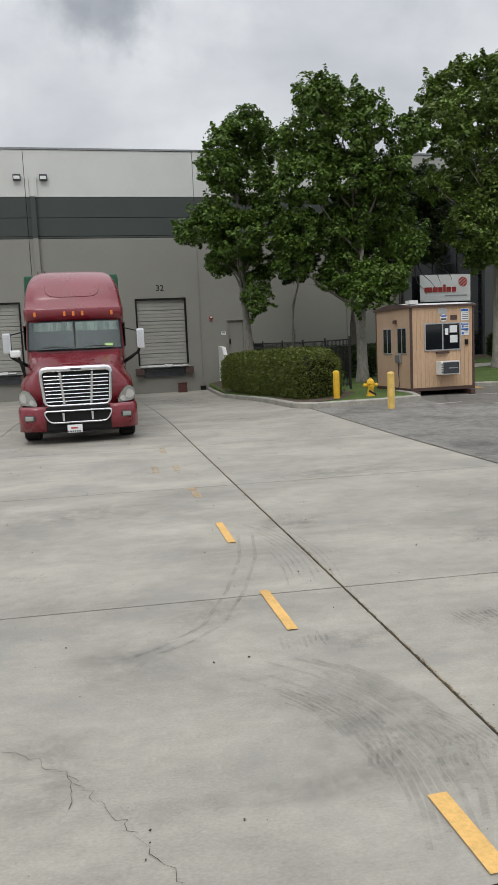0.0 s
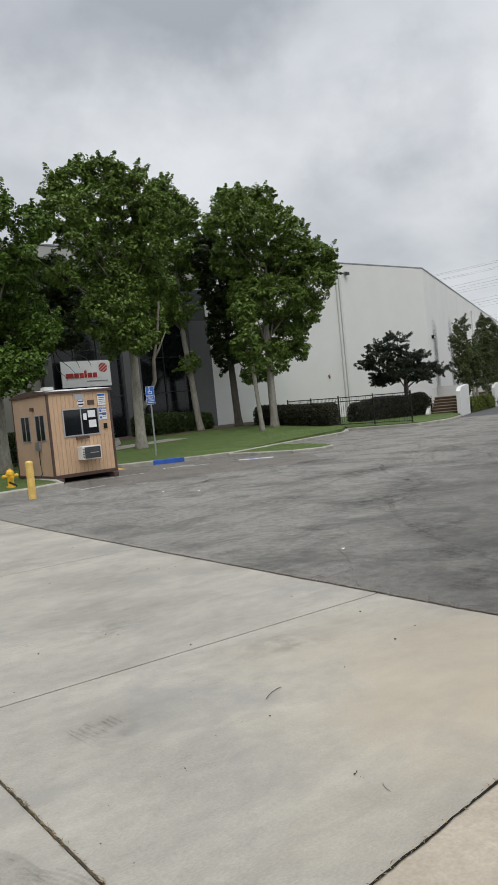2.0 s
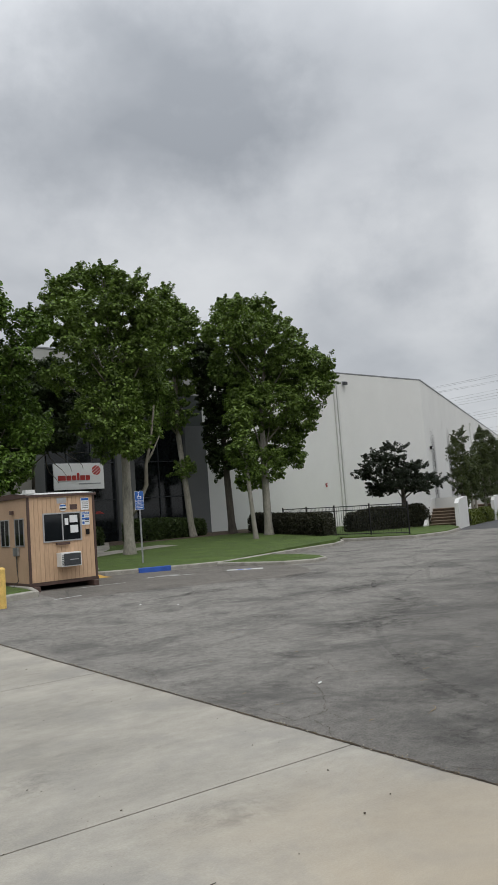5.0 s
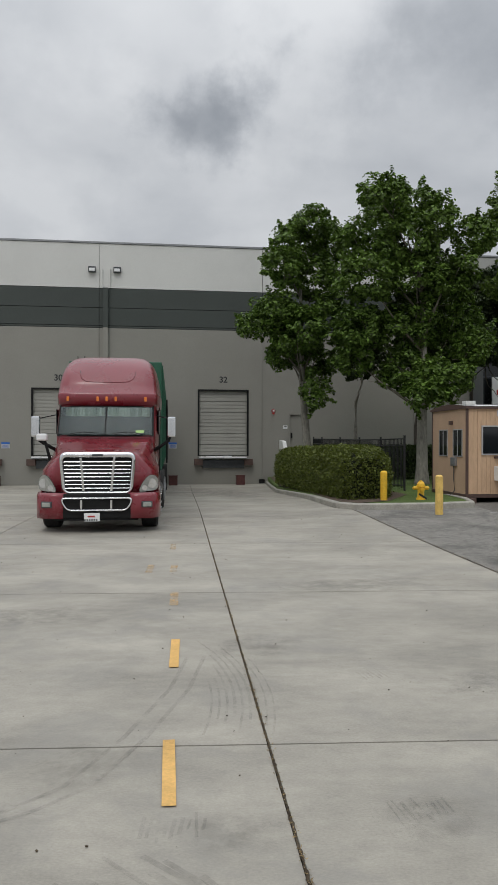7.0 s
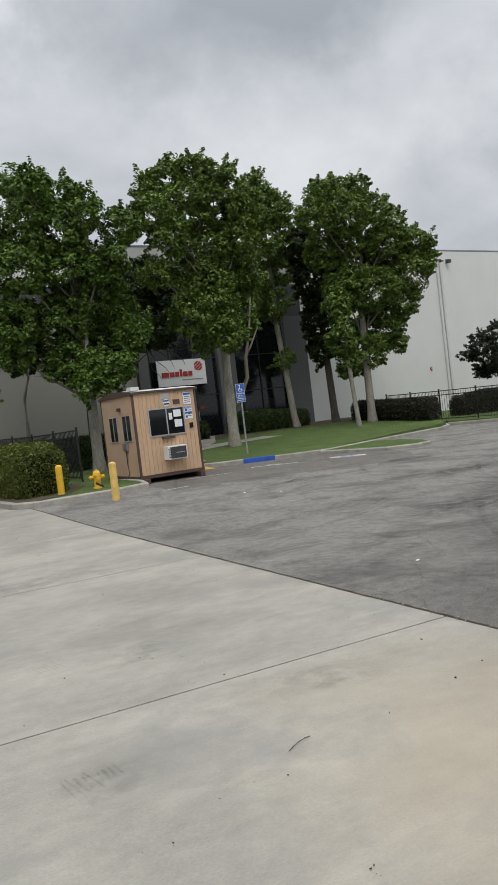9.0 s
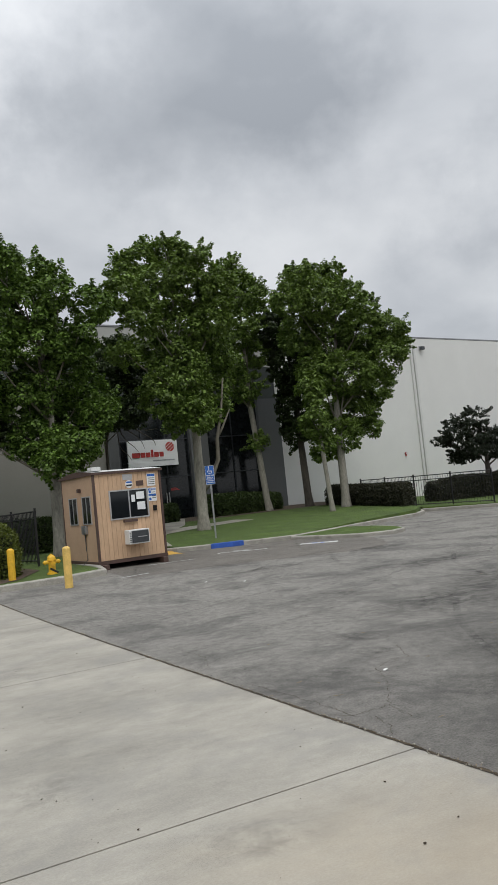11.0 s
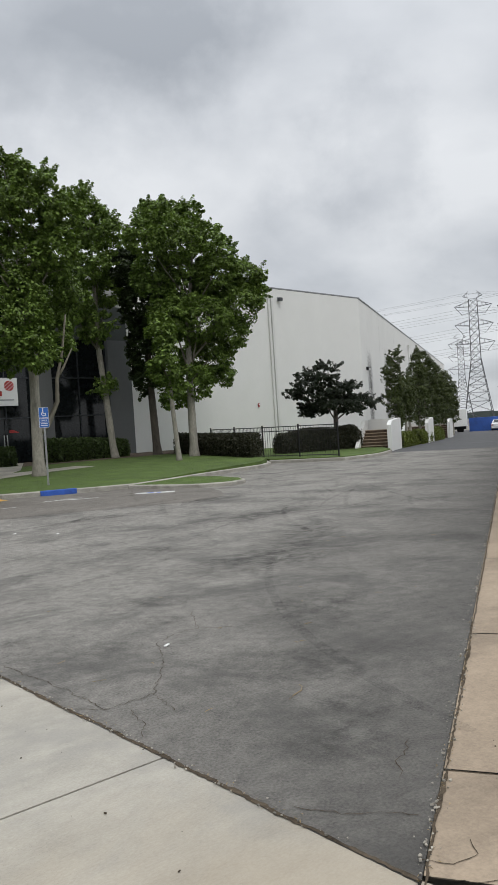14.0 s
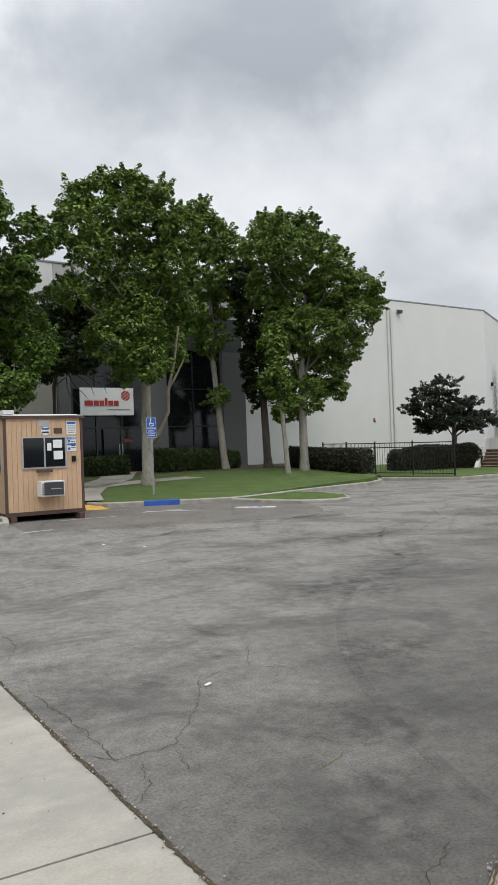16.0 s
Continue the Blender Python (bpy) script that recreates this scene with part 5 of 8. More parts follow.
def office_front():
    for u0, u1, cols in ((12.9, 17.05, 3), (18.15, 21.6, 2)):
        win = thing("window_wall", "dark tinted office glazing in slim mullions", kind="structure", m=FACE @ pose(u0, 0.05, 0))
        w = (u1 - u0) / cols
        zs = [0.45, 2.95, 4.95, BAND_LO]
        for c in range(cols):
            for a, b in zip(zs, zs[1:]):
                box_part("pane", (c * w + 0.03, 0.04, a + 0.03, (c + 1) * w - 0.03, 0.06, b - 0.03), "glass_office", win)
        bm = bmesh.new()
        for c in range(cols + 1):
            bx(bm, c * w - 0.03, -0.03, 0.3, c * w + 0.03, 0.09, BAND_LO)
        part("mullion", bm, "mullion", win)
        bm = bmesh.new()
        for z in zs[:-1]:
            for c in range(cols):
                bx(bm, c * w + 0.03, -0.02, z - 0.03, (c + 1) * w - 0.03, 0.09, z + 0.03)
        part("transom", bm, "mullion", win)
    rm = bmesh.new()
    bx(rm, 12.4, 1.2, 0.2, 23, 1.3, BAND_LO, m=FACE)
    single("wall_inner", rm, "dark_gap", "dark lobby wall behind the glazing", kind="structure")
    door = thing("entrance_door", "dark glass double entrance door", "door", m=FACE @ pose(15.5, 0.0, 0.72))
    for s in (-1, 1):
        box_part("door_leaf", (min(0.02 * s, 0.9 * s), -0.06, 0, max(0.02 * s, 0.9 * s), -0.03, 2.15), "glass_office", door)
        box_part("pull_bar", (0.08 * s - 0.02, -0.13, 0.8, 0.08 * s + 0.02, -0.07, 1.4), "alu", door)
    bm = bmesh.new()
    for k in range(3):
        bx(bm, 0.22, -0.075, 1.5 + 0.05 * k, 0.72 - 0.1 * k, -0.065, 1.53 + 0.05 * k)
    part("red_mark", bm, "red", door, "small red mark on glass")
    sign = thing("company_sign", "white company sign board with red mark", "sign", m=FACE @ pose(14.72, -0.35, 4.22))
    box_part("board", (-1.42, -0.04, -0.68, 1.42, 0.04, 0.68), "sign_white", sign, "white board", bevel=0.01)
    for x in (-1.1, 1.1):
        box_part("bracket", (x - 0.04, 0.04, -0.3, x + 0.04, 0.4, 0.3), "mullion", sign)
    # the mark: plain red blocks and a striped disc
    x = -1.20
    for w, h in ((0.42, 0.17), (0.26, 0.17), (0.23, 0.17), (0.13, 0.30), (0.26, 0.17), (0.23, 0.17)):
        bm = bmesh.new()
        bx(bm, x, -0.052, -0.20, x + w, -0.042, -0.20 + h + 0.08, bevel=0.03)
        part("bar", bm, "red", sign)
        x += w + 0.05
    bm = bmesh.new()
    for q in range(4):
        # slanted stripes cut to a circle
        lo, hi = -0.25 + 0.13 * q, -0.25 + 0.13 * q + 0.10
        edge = []
        for h, ways in ((lo, (-1, 1)), (hi, (1, -1))):
            half = math.sqrt(max(0.0004, 0.0676 - h * h))
            edge += [(w * half, h) for w in ways]
        c, n = math.cos(radians(38)), math.sin(radians(38))
        bm.faces.new([bm.verts.new((0.98 + px * c - pz * n, -0.047, 0.30 + px * n + pz * c)) for px, pz in edge])
    part("striped_disc", bm, "red", sign, "red striped disc")
    box_part("small_line", (-0.05, -0.052, -0.42, 1.2, -0.042, -0.36), "steel", sign, "grey line of small lettering")


# ---- lawns, kerbs and planting ----
LAWN = [(9.9, 23.3), (11, 23.0), (12, 22.75), (12.9, 22.6), (13.9, 22.5), (17.5, 24.2), (21.8, 25.9), (23.3, 27.4), (23.8, 30), (25.5, 36), (25.5, 38.9), (9.6, 37.2), (9.4, 30)]
TONGUE = [(13.6, 22.3), (14.1, 20.6), (14.5, 19.75), (15.4, 19.35), (16.1, 19.7), (16.6, 20.6), (16.9, 22.2), (16.6, 23.6), (15.4, 23.1)]
ISLAND = [(2.05, 35.9), (2.0, 28.4), (2.55, 23.2), (2.72, 19.9), (2.85, 18.6), (3.25, 18.0), (3.9, 17.85), (4.93, 17.73), (5.95, 18.0), (6.1, 18.9), (6.1, 21.6), (8.2, 22.6), (9.2, 24.0), (9.3, 37.0)]
PLANTER = [(24.2, 28.3), (25.75, 25.0), (28.3, 25.4), (31.2, 27.2), (33.2, 29.8), (38, 34.5), (40, 40.3), (26, 38.9)]


def low_z(x, y):
    return gz(x, y) + 0.12 + 0.012 * max(0.0, y - 20)


def planting_beds():
    def turf(poly, height, label, step=0.6):
        bm = area(poly, height, step)
        rim = bmesh.ops.extrude_edge_only(bm, edges=[e for e in bm.edges if e.is_boundary])["geom"]
        for v in rim:
            if isinstance(v, bmesh.types.BMVert):
                v.co.z = gz(v.co.x, v.co.y) - 0.1
        single("lawn", bm, "grass", label, kind="structure")

    turf(LAWN, lawn_z, "mown green lawn rising towards the office")
    turf(TONGUE, lambda x, y: gz(x, y) + 0.12, "narrow tongue of grass inside a kerb", 0.4)
    turf(ISLAND, low_z, "grass island round hydrant and hedge")
    turf(PLANTER, low_z, "grass planter behind the steel fence")
    bed = [(2.16, 35.5), (2.11, 28.4), (2.66, 23.2), (2.83, 19.9), (2.98, 18.75), (3.35, 18.3), (4.1, 18.6), (5.0, 20.5), (4.6, 27), (4.4, 35.5)]
    single("mulch_bed", area(bed, lambda x, y: low_z(x, y) + 0.012, 0.8), "soil", "brown mulch bed under the hedge", kind="structure")
    bed = [(12.5, 34.6), (23.0, 35.4), (24.9, 33), (25.3, 38.7), (12.0, 37.4)]
    single("mulch_bed", area(bed, lambda x, y: lawn_z(x, y) + 0.012, 0.8), "soil", "brown mulch bed along the office", kind="structure")
    kerb_run("kerb", ISLAND[:11], "pale concrete kerb round the island")
    kerb_run("kerb", [(9.4, 25.2), (9.7, 23.6)] + LAWN[0:7] + [(23.0, 26.9), (24.0, 28.3)], "pale concrete kerb along the lawn")
    kerb_run("kerb", TONGUE + TONGUE[:1], "low concrete kerb round a grass tongue", h=0.12)
    kerb_run("kerb", PLANTER[:6], "concrete kerb along the planter")
    bm = area([(8.0, 23.2), (8.2, 22.3), (9.6, 22.0), (9.75, 23.5), (9.3, 24.6), (8.3, 24.4)], lambda x, y: gz(x, y) + 0.012 + 0.06 * smooth01((y - 22.2) / 2), 0.5)
    single("kerb_ramp", bm, "ramp_yellow", "yellow painted kerb ramp beside the booth", kind="structure")
    for pts, w in (([(9.3, 24.2), (9.9, 26.5), (11.2, 29.6), (13.4, 33.0), (15.3, 37.6)], 1.5), ([(10.9, 29.2), (13.5, 30.7), (16.6, 31.7)], 1.3)):
        bm = bmesh.new()
        ribbon(bm, pts, w, lambda x, y: lawn_z(x, y) + 0.014)
        single("pavement", bm, "concrete", "pale concrete footpath across the lawn", kind="structure")
    stop = thing("blue_kerb", "kerb length painted blue for accessible parking", "kerb")
    bm = bmesh.new()
    bx(bm, 0, -0.10, -0.02, 1.08, 0.085, 0.157, bevel=0.02, m=pose(10.93, 22.98, gz(11, 23), 0, 0, -14))
    part("painted_block", bm, "blue", stop)
    rng = np.random.default_rng(5)
    pts = []
    for poly, hz, n in ((LAWN, lawn_z, 14000), (TONGUE, lambda x, y: gz(x, y) + 0.12, 2500), (ISLAND, low_z, 5000), (PLANTER, low_z, 6000)):
        xs, ys = [p[0] for p in poly], [p[1] for p in poly]
        for _ in range(n):
            x, y = rng.uniform(min(xs), max(xs)), rng.uniform(min(ys), max(ys))
            if inside(poly, x, y):
                pts.append((x, y, hz(x, y) - 0.006))
    me = leaves("grass_blades", rng, np.array(pts), 0.026, flat=0.0, thin=0.25)
    me.materials.append(M["blade"])
    tagged(new("grass_blades", me), "short mown grass blades over the lawns", "grass", kind="stuff")


def boughs(rng, lobes, cover=2.6, clump=0.34, per=56, shoots=0.16):
    """Leaf places and the way each leaf faces: tufts set over uneven lobes, with gaps between, and some long shoots."""
    places, ways = [], []
    for x, y, z, rx, rz in lobes:
        rx, rz = rx * 0.94, rz * 0.95
        ry = rx * 1.25
        n = max(3, int(cover * 4 * math.pi * ((rx * ry + rx * rz + ry * rz) / 3) / (math.pi * clump * clump)))
        d = rng.normal(size=(n, 3))
        d[:, 2] = d[:, 2] * 0.9 + 0.12
        d /= np.linalg.norm(d, axis=1)[:, None]
        centre = np.array((x, y, z)) + d * np.array((rx, ry, rz)) * rng.uniform(0.55, 1.0, (n, 1)) ** 0.7
        out = d + np.array((0.10, 0, 0.45)) + rng.normal(scale=0.25, size=(n, 3))
        out /= np.linalg.norm(out, axis=1)[:, None]
        r = clump * rng.uniform(0.55, 1.2, (n, 1, 1))
        e = rng.normal(size=(n, per, 3))
        e += out[:, None] * 0.7
        e /= np.linalg.norm(e, axis=2)[:, :, None]
        q = e * rng.uniform(0.2, 1.0, (n, per, 1)) ** 0.5 * np.array((1.0, 1.0, 0.72))
        long = (rng.uniform(size=(n, 1, 1)) < shoots) * rng.uniform(0.8, 2.0, (n, 1, 1))
        t = rng.uniform(0, 1, (n, per, 1))
        q = q * np.where(long > 0, 0.6 - 0.35 * t, 1.0) + out[:, None] * t * long
        places.append((centre[:, None] + q * r).reshape(-1, 3))
        face = e * 0.55 + out[:, None] * 0.25 + np.array((0, 0, 0.62))
        ways.append(face.reshape(-1, 3))
    return np.concatenate(places), np.concatenate(ways)


def tree(label, base, lobes, size=0.085, fork=0.35, girth=0.22, leaf="leaf", bark="bark", seed=1, lean=(0, 0), clump=0.34, name="tree", group="", limbs=True, second=None, deep=1.2, cover=2.8, per=60, shoots=0.2):
    rng = np.random.default_rng(seed)
    base = Vector(base)
    t = thing(name, label, "tree", group, m=Matrix.Translation(base))
    spread = []
    for x, y, z, rx, rz in lobes:
        s = rng.uniform(-1, 1) * deep
        grow = 1 + s / base.xy.length
        spread.append((x * grow - base.x, y * grow - base.y, (z - 1.7) * grow + 1.7 - base.z, rx, rz))
    zs = [l[2] for l in spread]
    head = Vector((np.mean([l[0] for l in spread]), np.mean([l[1] for l in spread]), max(zs) - 0.3))
    f = Vector((lean[0], lean[1], max(zs) * fork))
    bm = bmesh.new()
    pts = [Vector((0, 0, -0.15)), Vector((0, 0, 0.12)), Vector((lean[0] * 0.15, lean[1] * 0.15, 0.6)), f * 0.6, f, f.lerp(head, 0.4) + Vector(rng.normal(scale=0.12, size=3)), f.lerp(head, 0.75), head]
    path_tube(bm, pts, [girth * 1.7, girth * 1.3, girth * 1.05, girth * 0.95, girth * 0.85, girth * 0.55, girth * 0.3, girth * 0.1], 10)
    part("trunk", bm, bark, t, smooth=True)
    if limbs:
        for x, y, z, rx, rz in spread:
            s = min(0.95, max(0.0, (z - f.z) / (head.z - f.z + 0.01) - 0.35))
            start = f.lerp(head, s) if z > f.z else f * 0.9
            end = Vector((x, y, z))
            if (end - start).length < 0.4 or z < f.z + 0.6:
                continue
            bm = bmesh.new()
            midp = start.lerp(end, 0.5) + Vector(rng.normal(scale=0.18, size=3)) + Vector((0, 0, 0.15))
            g = girth * (0.30 - 0.15 * s)
            path_tube(bm, [start, start.lerp(midp, 0.5), midp, midp.lerp(end, 0.6), end + Vector((0, 0, rz * 0.5))], [g, g * 0.85, g * 0.6, g * 0.4, g * 0.12], 7)
            for k in range(3):
                q = midp.lerp(end, 0.3 * k)
                d = Vector(rng.normal(size=3))
                d.z = abs(d.z)
                tube(bm, q, q + d.normalized() * rx * 0.8, g * 0.28, g * 0.08, 5)
            # limbs on pale trunks get the bark copy with shade in its colour
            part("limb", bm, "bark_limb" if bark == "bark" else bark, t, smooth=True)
    pts, ways = boughs(rng, spread, cover, clump, per, shoots)
    leaf_part("crown", leaves("crown", rng, pts, size, thin=0.62, facing=ways), leaf, t)
    if second is not None:
        # a second stem from the same root
        bm = bmesh.new()
        path_tube(bm, [Vector(p) for p in second], [girth * (0.62 - 0.09 * k) for k in range(len(second))], 8)
        q = Vector(second[3])
        path_tube(bm, [q, q + Vector((0.3, 0, 0.45)), q + Vector((0.75, 0.1, 1.2))], [girth * 0.28, girth * 0.22, girth * 0.1], 7)
        part("side_stem", bm, "bark_limb", t, smooth=True)
    return t


def at_depth(y, rows):
    return [(x, y, z, rx, rz) for x, z, rx, rz in rows]


def trees():
    tree("tall leafy plane tree with pale trunk behind the hedge", (3.35, 29.5, low_z(3.35, 29.5)),
         at_depth(29.5, [(3.4, 10.1, 0.7, 0.65), (2.6, 9.3, 0.78, 0.7), (4.0, 9.3, 0.6, 0.9), (2.3, 8.4, 0.8, 0.8), (3.6, 8.0, 0.92, 1.0), (1.2, 6.2, 0.6, 0.5), (2.0, 6.6, 0.85, 0.8),
                         (2.9, 6.0, 1.05, 0.9), (4.1, 6.4, 0.72, 1.1), (2.3, 5.0, 0.7, 0.5), (3.6, 4.7, 0.72, 0.7), (3.5, 3.6, 0.4, 0.6)]),
         0.072, 0.38, 0.15, seed=2, group="plane trees", lean=(-0.3, 0))
    tree("broad leafy plane tree with thick pale trunk beside the booth", (6.95, 26.5, low_z(6.95, 26.5)),
         at_depth(26.5, [(5.2, 10.4, 0.45, 0.45), (6.0, 10.3, 0.5, 0.42), (5.6, 9.5, 0.8, 0.8), (6.7, 9.9, 0.75, 0.55), (7.6, 9.5, 0.5, 0.7), (6.4, 8.7, 1.2, 0.85), (4.4, 8.7, 0.6, 0.55), (8.8, 8.9, 0.55, 0.6),
                         (9.1, 8.5, 0.35, 0.4), (8.4, 7.8, 0.4, 0.6), (5.0, 7.4, 1.05, 0.9), (6.8, 7.4, 1.2, 0.95), (7.8, 7.1, 0.8, 0.85), (4.7, 5.7, 0.8, 0.85), (6.2, 5.6, 1.2, 1.0), (8.1, 5.6, 1.1, 0.95),
                         (8.8, 5.0, 0.5, 0.65), (4.5, 4.6, 0.6, 0.6), (6.4, 4.1, 1.0, 0.8), (7.6, 3.9, 1.0, 0.65), (7.0, 3.3, 0.6, 0.4)]),
         0.072, 0.26, 0.20, seed=3, group="plane trees", deep=1.5)
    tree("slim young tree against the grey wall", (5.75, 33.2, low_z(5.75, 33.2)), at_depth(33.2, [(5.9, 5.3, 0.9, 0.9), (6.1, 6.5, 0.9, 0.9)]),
         0.08, 0.5, 0.09, leaf="leaf_shaded", seed=4, group="plane trees", deep=0.4)
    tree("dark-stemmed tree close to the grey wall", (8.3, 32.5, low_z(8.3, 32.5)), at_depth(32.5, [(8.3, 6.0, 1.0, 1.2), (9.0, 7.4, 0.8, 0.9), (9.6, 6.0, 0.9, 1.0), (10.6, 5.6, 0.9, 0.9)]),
         0.08, 0.5, 0.15, leaf="leaf_shaded", bark="bark_dark", seed=14, group="plane trees", deep=0.5)
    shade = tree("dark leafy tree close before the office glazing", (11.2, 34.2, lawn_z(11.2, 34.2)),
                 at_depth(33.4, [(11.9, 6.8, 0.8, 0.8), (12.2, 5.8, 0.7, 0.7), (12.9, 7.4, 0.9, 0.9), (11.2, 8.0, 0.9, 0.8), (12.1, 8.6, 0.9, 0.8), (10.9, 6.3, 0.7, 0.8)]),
                 0.075, 0.5, 0.10, leaf="leaf_shaded", bark="bark_dark", seed=31, group="plane trees", deep=0.5)
    twigs = bmesh.new()
    for x0, z0, x1, z1, x2, z2 in ((0.5, 4.6, 0.75, 4.0, 1.3, 3.4), (0.7, 4.7, 1.25, 4.2, 1.55, 3.6), (0.9, 4.9, 1.7, 4.45, 2.3, 4.5), (0.4, 4.4, 0.5, 3.6, 0.9, 3.1), (1.2, 4.6, 1.9, 4.1, 2.1, 3.7)):
        path_tube(twigs, [(x0, -0.6, z0), ((x0 + x1) / 2 - 0.06, -0.7, (z0 + z1) / 2), (x1, -0.75, z1), ((x1 + x2) / 2 + 0.05, -0.8, (z1 + z2) / 2), (x2, -0.8, z2)], [0.028, 0.024, 0.02, 0.015, 0.006], 5)
    part("twigs", twigs, "bark_dark", shade, "bare drooping twigs")
    tree("tall forked plane tree with pale trunk on the lawn", (13.35, 28.9, lawn_z(13.35, 28.9)),
         at_depth(28.9, [(10.9, 11.0, 0.65, 0.6), (11.7, 11.5, 0.75, 0.6), (12.9, 11.8, 0.8, 0.6), (14.0, 11.7, 0.7, 0.5), (10.9, 10.1, 0.75, 0.7), (12.3, 10.4, 1.05, 0.9), (13.9, 10.5, 1.1, 0.95), (11.5, 9.1, 0.75, 0.75),
                         (10.6, 7.6, 0.55, 0.35), (11.8, 7.7, 0.75, 0.7), (13.1, 8.6, 1.2, 1.0), (12.1, 6.0, 0.9, 0.95), (13.2, 6.5, 0.95, 0.95), (14.4, 7.5, 0.85, 1.2), (12.6, 4.8, 0.5, 0.7), (14.4, 5.7, 0.65, 0.9),
                         (14.6, 9.2, 0.9, 1.1), (15.0, 10.5, 0.75, 0.85), (12.0, 12.2, 0.15, 0.3), (13.5, 5.2, 0.8, 0.8), (12.9, 7.4, 0.9, 0.8)]),
         0.074, 0.34, 0.21, seed=5, group="plane trees", lean=(0.05, 0), leaf="leaf_pale", deep=1.5, shoots=0.3,
         second=[(0.05, 0, 1.5), (0.5, 0, 1.95), (0.92, 0, 2.8), (1.0, 0.05, 3.7), (1.25, 0, 4.7), (1.5, 0, 6.2)])
    tree("leaning plane tree with pale trunk near the glazing", (20.3, 36.0, lawn_z(20.3, 36)),
         at_depth(35.6, [(19.0, 13.4, 0.7, 0.7), (19.8, 12.3, 0.9, 1.2), (20.7, 11.8, 0.4, 1.0), (19.3, 10.4, 1.1, 1.3), (20.1, 9.0, 0.7, 1.0), (19.4, 7.3, 0.8, 0.9), (19.8, 4.3, 0.4, 0.6), (18.3, 8.4, 0.8, 1.0)]),
         0.078, 0.42, 0.17, seed=6, group="plane trees", lean=(-0.5, 0), leaf="leaf_pale", shoots=0.3)
    tree("full leafy plane tree with pale trunk at the lawn's edge", (22.7, 32.3, lawn_z(22.7, 32.3)),
         at_depth(32.2, [(21.1, 12.1, 0.8, 0.7), (22.0, 11.9, 1.0, 0.8), (23.2, 12.2, 0.7, 0.7), (20.6, 11.0, 0.9, 0.85), (22.4, 11.0, 1.35, 1.0), (24.1, 11.3, 0.85, 0.75), (25.2, 10.6, 0.5, 0.9), (20.8, 9.2, 0.9, 1.1),
                         (22.6, 9.1, 1.4, 1.3), (24.5, 9.5, 1.35, 1.15), (26.5, 9.5, 0.85, 0.75), (27.2, 9.0, 0.6, 0.6), (26.0, 8.1, 1.1, 0.9), (23.4, 7.2, 1.6, 1.15), (25.3, 6.6, 0.9, 0.85), (21.7, 7.3, 0.95, 1.1),
                         (23.6, 5.3, 1.4, 1.0), (24.6, 4.4, 0.65, 0.55), (22.5, 4.1, 1.1, 0.95), (21.6, 3.3, 0.5, 0.5)]),
         0.076, 0.3, 0.20, seed=7, group="plane trees", leaf="leaf_pale", deep=1.6, shoots=0.3)
    tree("slender pale-stemmed tree on the lawn", (20.6, 30.4, lawn_z(20.6, 30.4)),
         at_depth(30.4, [(20.2, 4.8, 0.6, 1.0), (20.4, 3.7, 0.45, 0.6), (20.1, 6.2, 0.5, 0.8)]), 0.085, 0.62, 0.11, seed=8, group="plane trees", lean=(-0.25, 0), leaf="leaf_pale", deep=0.4)
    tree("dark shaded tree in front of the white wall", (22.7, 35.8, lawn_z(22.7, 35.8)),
         at_depth(35.8, [(21.6, 10.3, 1.0, 1.3), (22.4, 8.6, 1.1, 1.8), (22.6, 6.2, 1.1, 1.6), (22.4, 4.8, 0.8, 0.8)]), 0.09, 0.5, 0.2, leaf="leaf_shaded", bark="bark_dark", seed=9, group="plane trees", lean=(-0.2, 0), deep=0.5)
    pine()
    for k, (u, n, h, w) in enumerate(((42.8, 6.1, 5.5, 0.85), (45.6, 5.9, 4.3, 0.8), (47.5, 5.9, 4.4, 0.7), (51.4, 5.7, 6.1, 0.9), (55.5, 5.7, 6.2, 0.95), (60, 5.6, 5.9, 1.0), (64.5, 5.5, 5.9, 1.0), (69, 5.5, 5.7, 1.1), (74, 5.5, 5.6, 1.1), (80, 5.5, 5.3, 1.2))):
        p = DRIVE @ Vector((u, n, 0))
        z = gz(p.x, p.y) + 0.1
        rows = [(p.x + 0.15 * (-1) ** j, p.y, z + 1.9 + (h - 2.3) * j / 4, w * (0.47 if 0 < j < 4 else 0.36), (h - 1.0) / 6.0) for j in range(5)]
        tree("tall narrow columnar tree with pale stem along the wall", (p.x, p.y, z), rows, 0.062, 0.45, 0.10, leaf="leaf_olive", seed=20 + k, group="columnar trees", limbs=False, clump=0.3, deep=0.15, per=44, cover=3.6, shoots=0.15)


def pine():
    rows = [(30.9, 4.75, 0.65, 0.22), (29.5, 4.25, 0.7, 0.25), (30.6, 4.1, 0.7, 0.22), (29.2, 3.75, 0.6, 0.2), (31.4, 3.6, 1.0, 0.28), (30.1, 3.3, 1.3, 0.28), (33.6, 2.75, 0.9, 0.24), (30.9, 2.65, 1.5, 0.32), (28.3, 3.35, 0.5, 0.2), (29.8, 2.3, 0.7, 0.18), (32.5, 3.0, 0.8, 0.22), (32.6, 3.65, 0.45, 0.2), (32.4, 2.4, 0.8, 0.2)]
    return tree("dark wind-shaped pine with flat layered branches", (31.2, 31.1, low_z(31.2, 31.1)), at_depth(31.1, rows), 0.06, 0.34, 0.16, leaf="leaf_pine", bark="bark_dark", seed=12, name="pine_tree", clump=0.24, lean=(0.1, 0), deep=0.5, cover=1.7, per=44, shoots=0.4)


